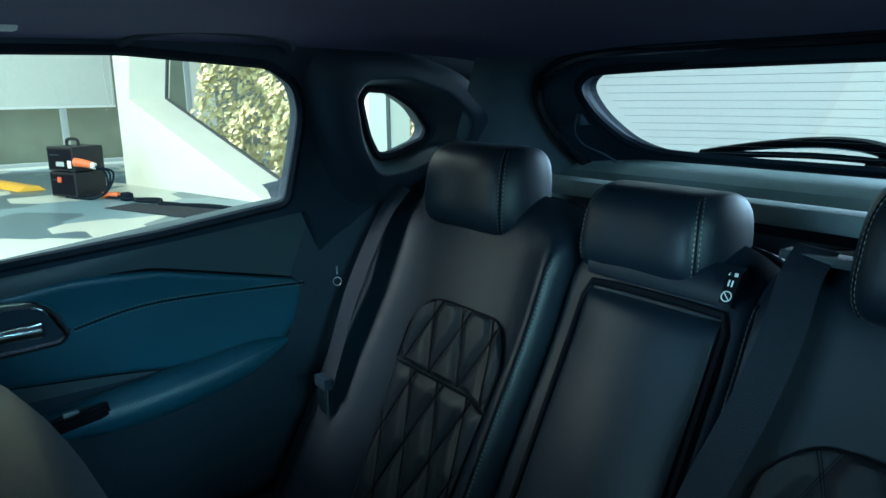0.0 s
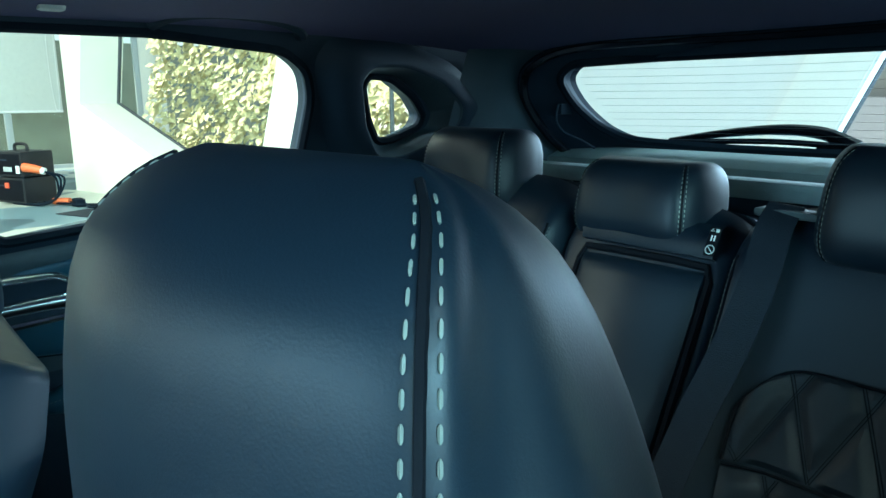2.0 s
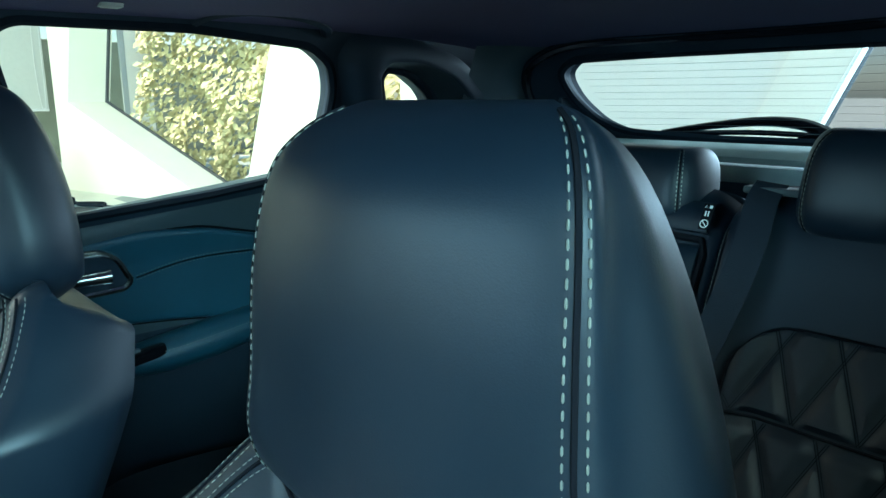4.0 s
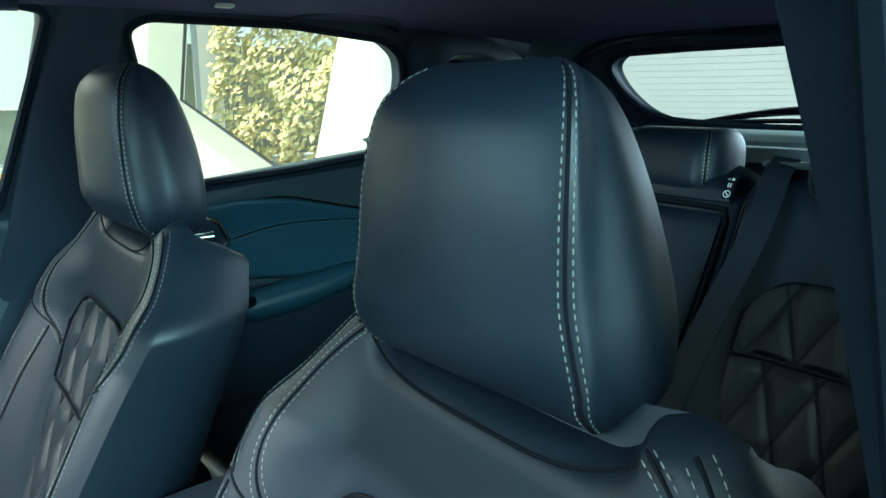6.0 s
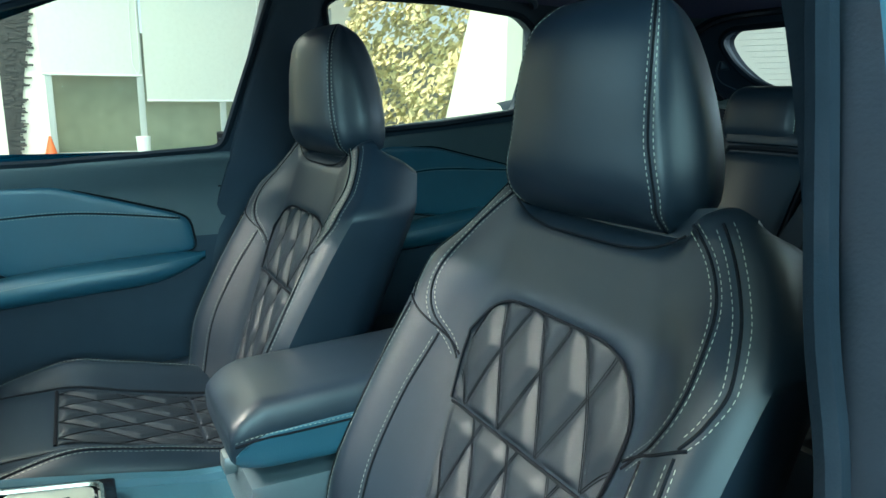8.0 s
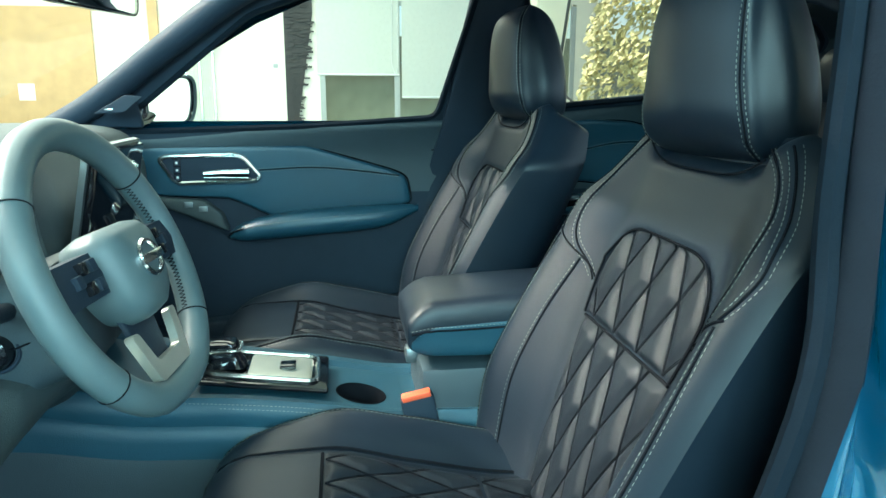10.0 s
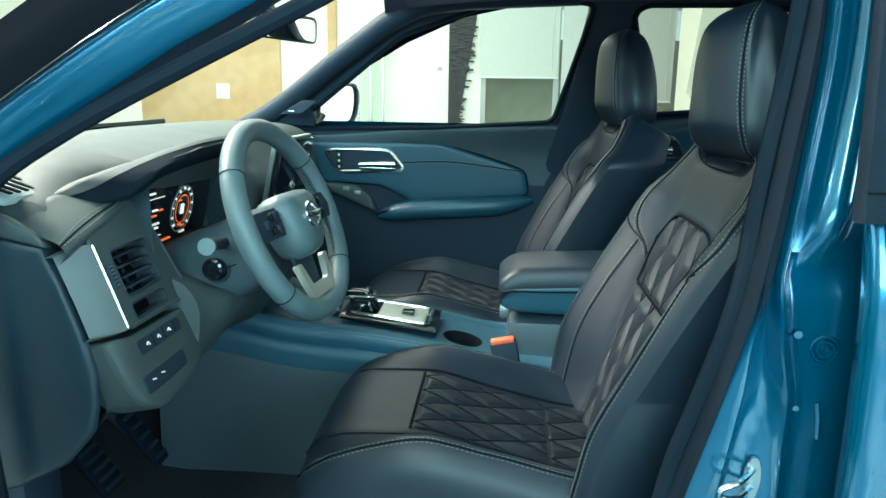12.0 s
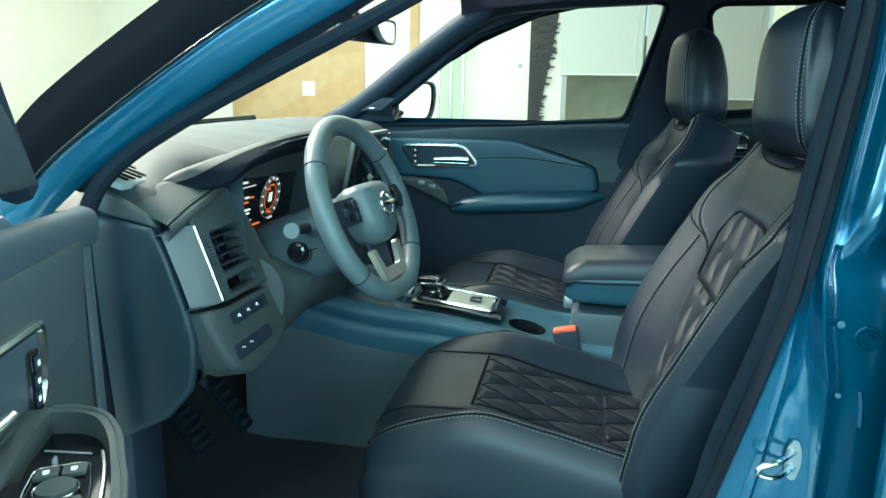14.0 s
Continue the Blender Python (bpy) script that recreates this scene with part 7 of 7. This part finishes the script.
# rear quarter trims round the small windows
for s in (1, -1):
    cy = sum(p[0] for p in QUARTER) / len(QUARTER)
    cz = sum(p[1] for p in QUARTER) / len(QUARTER)
    mouth = rounded([(0.650, 1.392), (0.668, 1.418), (0.750, 1.420), (0.850, 1.392), (0.930, 1.340), (0.925, 1.292), (0.800, 1.244), (0.728, 1.238), (0.682, 1.300)], 0.026)
    mc = Vector((sum(p[0] for p in mouth) / len(mouth), sum(p[1] for p in mouth) / len(mouth)))
    rings = [[glasshouse(s, y, z, 0.028) for y, z in QUARTER], [glasshouse(s, cy + (y - cy) * 1.03, cz + (z - cz) * 1.03, 0.010) for y, z in QUARTER]]
    def lip(k, inn):
        return [glasshouse(s, mc.x + (y - mc.x) * k, mc.y + (z - mc.y) * k, inn) for y, z in mouth]
    rings += [lip(0.95, -0.030), lip(1.0, -0.040)]
    # Lighter colour than the lip puts in daylight falling into the recess.
    part("quarter_trim", loft(rings, True, False), PILLAR, car, "moulded dark window surround")
    part("quarter_lip", loft([lip(1.0, -0.040), lip(1.03, -0.043), lip(1.10, -0.043), lip(1.30, -0.038), lip(1.5, -0.026), lip(1.75, 0.004)], True, False), TRIM, car)
    # padded pillar trim that sweeps from the side to the tailgate opening
    rows = []
    for z, xs, ys in ((1.16, 0.535, 1.292), (1.20, 0.545, 1.256), (1.245, 0.556, 1.212), (1.284, 0.566, 1.168), (1.348, 0.568, 1.108), (1.395, 0.550, 1.082), (1.429, 0.515, 1.078), (1.462, 0.430, 1.096), (1.480, 0.30, 1.130)):
        side_at = glasshouse(s, 0.90, z, -0.034)
        end = Vector((s * xs, ys, z))
        rows.append(smooth_line([side_at, side_at.lerp(end, 0.35) + Vector((s * 0.004, 0, 0)), side_at.lerp(end, 0.7) + Vector((s * 0.014, 0, 0)), end, end + Vector((s * 0.012, 0.03, 0))], 4))
    part("rear_pillar_trim", loft(rows, False), PILLAR, car, "dark padded pillar trim beside the tailgate")
    rows = []
    for y in steps(0.56, 1.40, 16):
        top = lerp_table([(0.56, 1.20), (0.78, 1.245), (1.02, 1.225), (1.40, 1.18)], y)
        w = lerp_table([(0.56, 0.78), (0.64, 0.745), (0.83, 0.70), (1.13, 0.66), (1.40, 0.64)], y)
        rows.append(smooth_line([Vector((s * x, y, z)) for x, z in ((w + 0.02, top + 0.02), (w - 0.02, top), (w - 0.035, top - 0.08), (w - 0.03, 0.9), (w, 0.5))], 3))
    part("quarter_panel", loft(rows, False), TRIM, car, "dark side trim of the load bay")

# rear belts
def belt(name, pts, w, parent, label=""):
    pts = smooth_line(pts, 6)
    rows = []
    for i, p in enumerate(pts):
        d = (pts[min(i + 1, len(pts) - 1)] - pts[max(i - 1, 0)]).normalized()
        s = d.cross(Vector((0.15, -1, 0.45))).normalized()
        rows.append([p - s * w + Vector((0, 0.001, 0)), p - s * w * 0.3, p + s * w * 0.3, p + s * w + Vector((0, 0.001, 0))])
    bm = loft(rows, False)
    ext = bmesh.ops.extrude_face_region(bm, geom=bm.faces[:])
    bmesh.ops.translate(bm, verts=[g for g in ext["geom"] if isinstance(g, bmesh.types.BMVert)], vec=(0, 0.0018, 0))
    return part(name, bm, BELT, parent, label)


rb = thing("seat_belt", "dark woven rear seat belt hanging beside the bench", "seat belt", "rear belts")
belt("webbing", [(-0.612, 0.775, 1.215), (-0.62, 0.729, 1.159), (-0.62, 0.658, 1.031), (-0.62, 0.615, 0.92), (-0.62, 0.595, 0.865), (-0.62, 0.590, 0.84)], 0.021, rb)
part("tongue", box((-0.635, 0.578, 0.790), (-0.605, 0.586, 0.85), 0.003), CHROME, rb, "steel belt tongue")
part("tongue_grip", box((-0.642, 0.574, 0.842), (-0.598, 0.592, 0.865), 0.004), TRIM, rb)
rb2 = thing("seat_belt", "dark woven belt drawn over the bench for the middle seat", "seat belt", "rear belts")
belt("webbing", [(0.172, 0.815, 1.222), (0.174, 0.778, 1.196), (0.182, 0.738, 1.148), (0.181, 0.714, 1.108), (0.176, 0.691, 1.065), (0.169, 0.665, 1.02), (0.162, 0.637, 0.975), (0.150, 0.565, 0.85), (0.135, 0.505, 0.68)], 0.023, rb2)
part("belt_guide", box((0.135, 0.80, 1.205), (0.22, 0.83, 1.216), 0.004), DASH, rb2, "grey belt guide")
fb = thing("seat_belt", "dark front seat belt running down the pillar", "seat belt", "front belts")
belt("webbing", [(0.655, 0.050, 1.280), (0.700, 0.020, 1.050), (0.715, -0.030, 0.800), (0.720, -0.090, 0.520)], 0.022, fb)
part("guide", moved(box((-0.01, -0.03, -0.02), (0.012, 0.03, 0.02), 0.006), Matrix.Translation((0.645, 0.05, 1.29))), TRIM, fb)

tag_m = Matrix.Translation((0.098, 0.768, 1.168)) @ Matrix.Rotation(radians(-26), 4, 'X') @ Matrix.Scale(0.56, 4)
tagp = thing("warning_label", "black sewn label with white warning pictograms", "label")
part("cloth", moved(box((-0.014, -0.002, -0.038), (0.014, 0.0, 0.036)), tag_m), SEAM, tagp)
part("ring_mark", moved(tube([(0.011 * math.cos(a), -0.003, -0.022 + 0.011 * math.sin(a)) for a in steps(0, 2 * math.pi, 24)[:-1]], 0.0012, 5, True), tag_m), WHITE, tagp)
part("ring_bar", moved(tube([(-0.008, -0.003, -0.014), (0.008, -0.003, -0.030)], 0.0011, 5), tag_m), WHITE, tagp)
part("triangle_mark", moved(tube([(-0.010, -0.003, 0.024), (-0.002, -0.003, 0.024), (-0.006, -0.003, 0.031)], 0.0012, 5, True), tag_m), WHITE, tagp)
part("book_mark", moved(box((0.003, -0.004, 0.023), (0.011, -0.002, 0.031)), tag_m), WHITE, tagp)
for x in (-0.004, 0.004):
    part("figure_bar", moved(tube([(x, -0.003, 0.0), (x, -0.003, 0.014)], 0.0018, 5), tag_m), WHITE, tagp)
tagq = thing("warning_label", "small grey pictogram on the pillar trim", "label")
tq = Matrix.Translation((-0.62, 0.624, 1.047)) @ Matrix.Rotation(radians(60), 4, 'Z')
part("ring_mark", moved(tube([(0.008 * math.cos(a), 0, 0.008 * math.sin(a)) for a in steps(0, 2 * math.pi, 20)[:-1]], 0.0009, 5, True), tq), SILVER, tagq)
part("figure_bar", moved(tube([(0, 0, 0.014), (0, 0, 0.03)], 0.0015, 5), tq), SILVER, tagq)

# ---------- road wheels ----------
for side in (1, -1):
    for y in (-1.93, 1.18):
        hub = Vector((side * 0.74, y, 0.335))
        road_wheel = part("road_wheel", loft([[hub + Vector((side * o, r * math.cos(a), r * math.sin(a))) for a in steps(0, 2 * math.pi, 40)[:-1]] for o, r in ((-0.10, 0.23), (-0.10, 0.315), (-0.085, 0.333), (0.075, 0.333), (0.092, 0.315), (0.095, 0.24), (0.085, 0.225))], True, False), RUBBER, car, "black road tyre")
        part("rim", loft([[hub + Vector((side * o, r * math.cos(a), r * math.sin(a))) for a in steps(0, 2 * math.pi, 30)[:-1]] for o, r in ((0.086, 0.226), (0.070, 0.215), (0.030, 0.20), (0.045, 0.07), (0.055, 0.03))], True, False), SILVER, road_wheel, "silver alloy rim")
        for k in range(5):
            a = 2 * math.pi * k / 5
            part("spoke", tube([hub + Vector((side * 0.06, 0.04 * math.cos(a), 0.04 * math.sin(a))), hub + Vector((side * 0.078, 0.215 * math.cos(a), 0.215 * math.sin(a)))], 0.016, 6), SILVER, road_wheel)
    part("front_wing", loft([[Vector((side * x, y, z)) for x, z in ((0.80, 0.90), (0.86, 0.86), (0.89, 0.70), (0.88, 0.62))] for y in (-1.24, -1.5, -2.0, -2.45, -2.6)], False), PAINT, car, "metallic blue front wing")
part("front_bumper", loft([smooth_line([Vector((x, y + 0.16 * (x / 0.86) ** 2, z)) for x in (-0.86, -0.5, 0, 0.5, 0.86)], 3) for y, z in ((-2.66, 0.88), (-2.74, 0.70), (-2.74, 0.45), (-2.66, 0.25))], False), PAINT, car, "metallic blue front bumper")
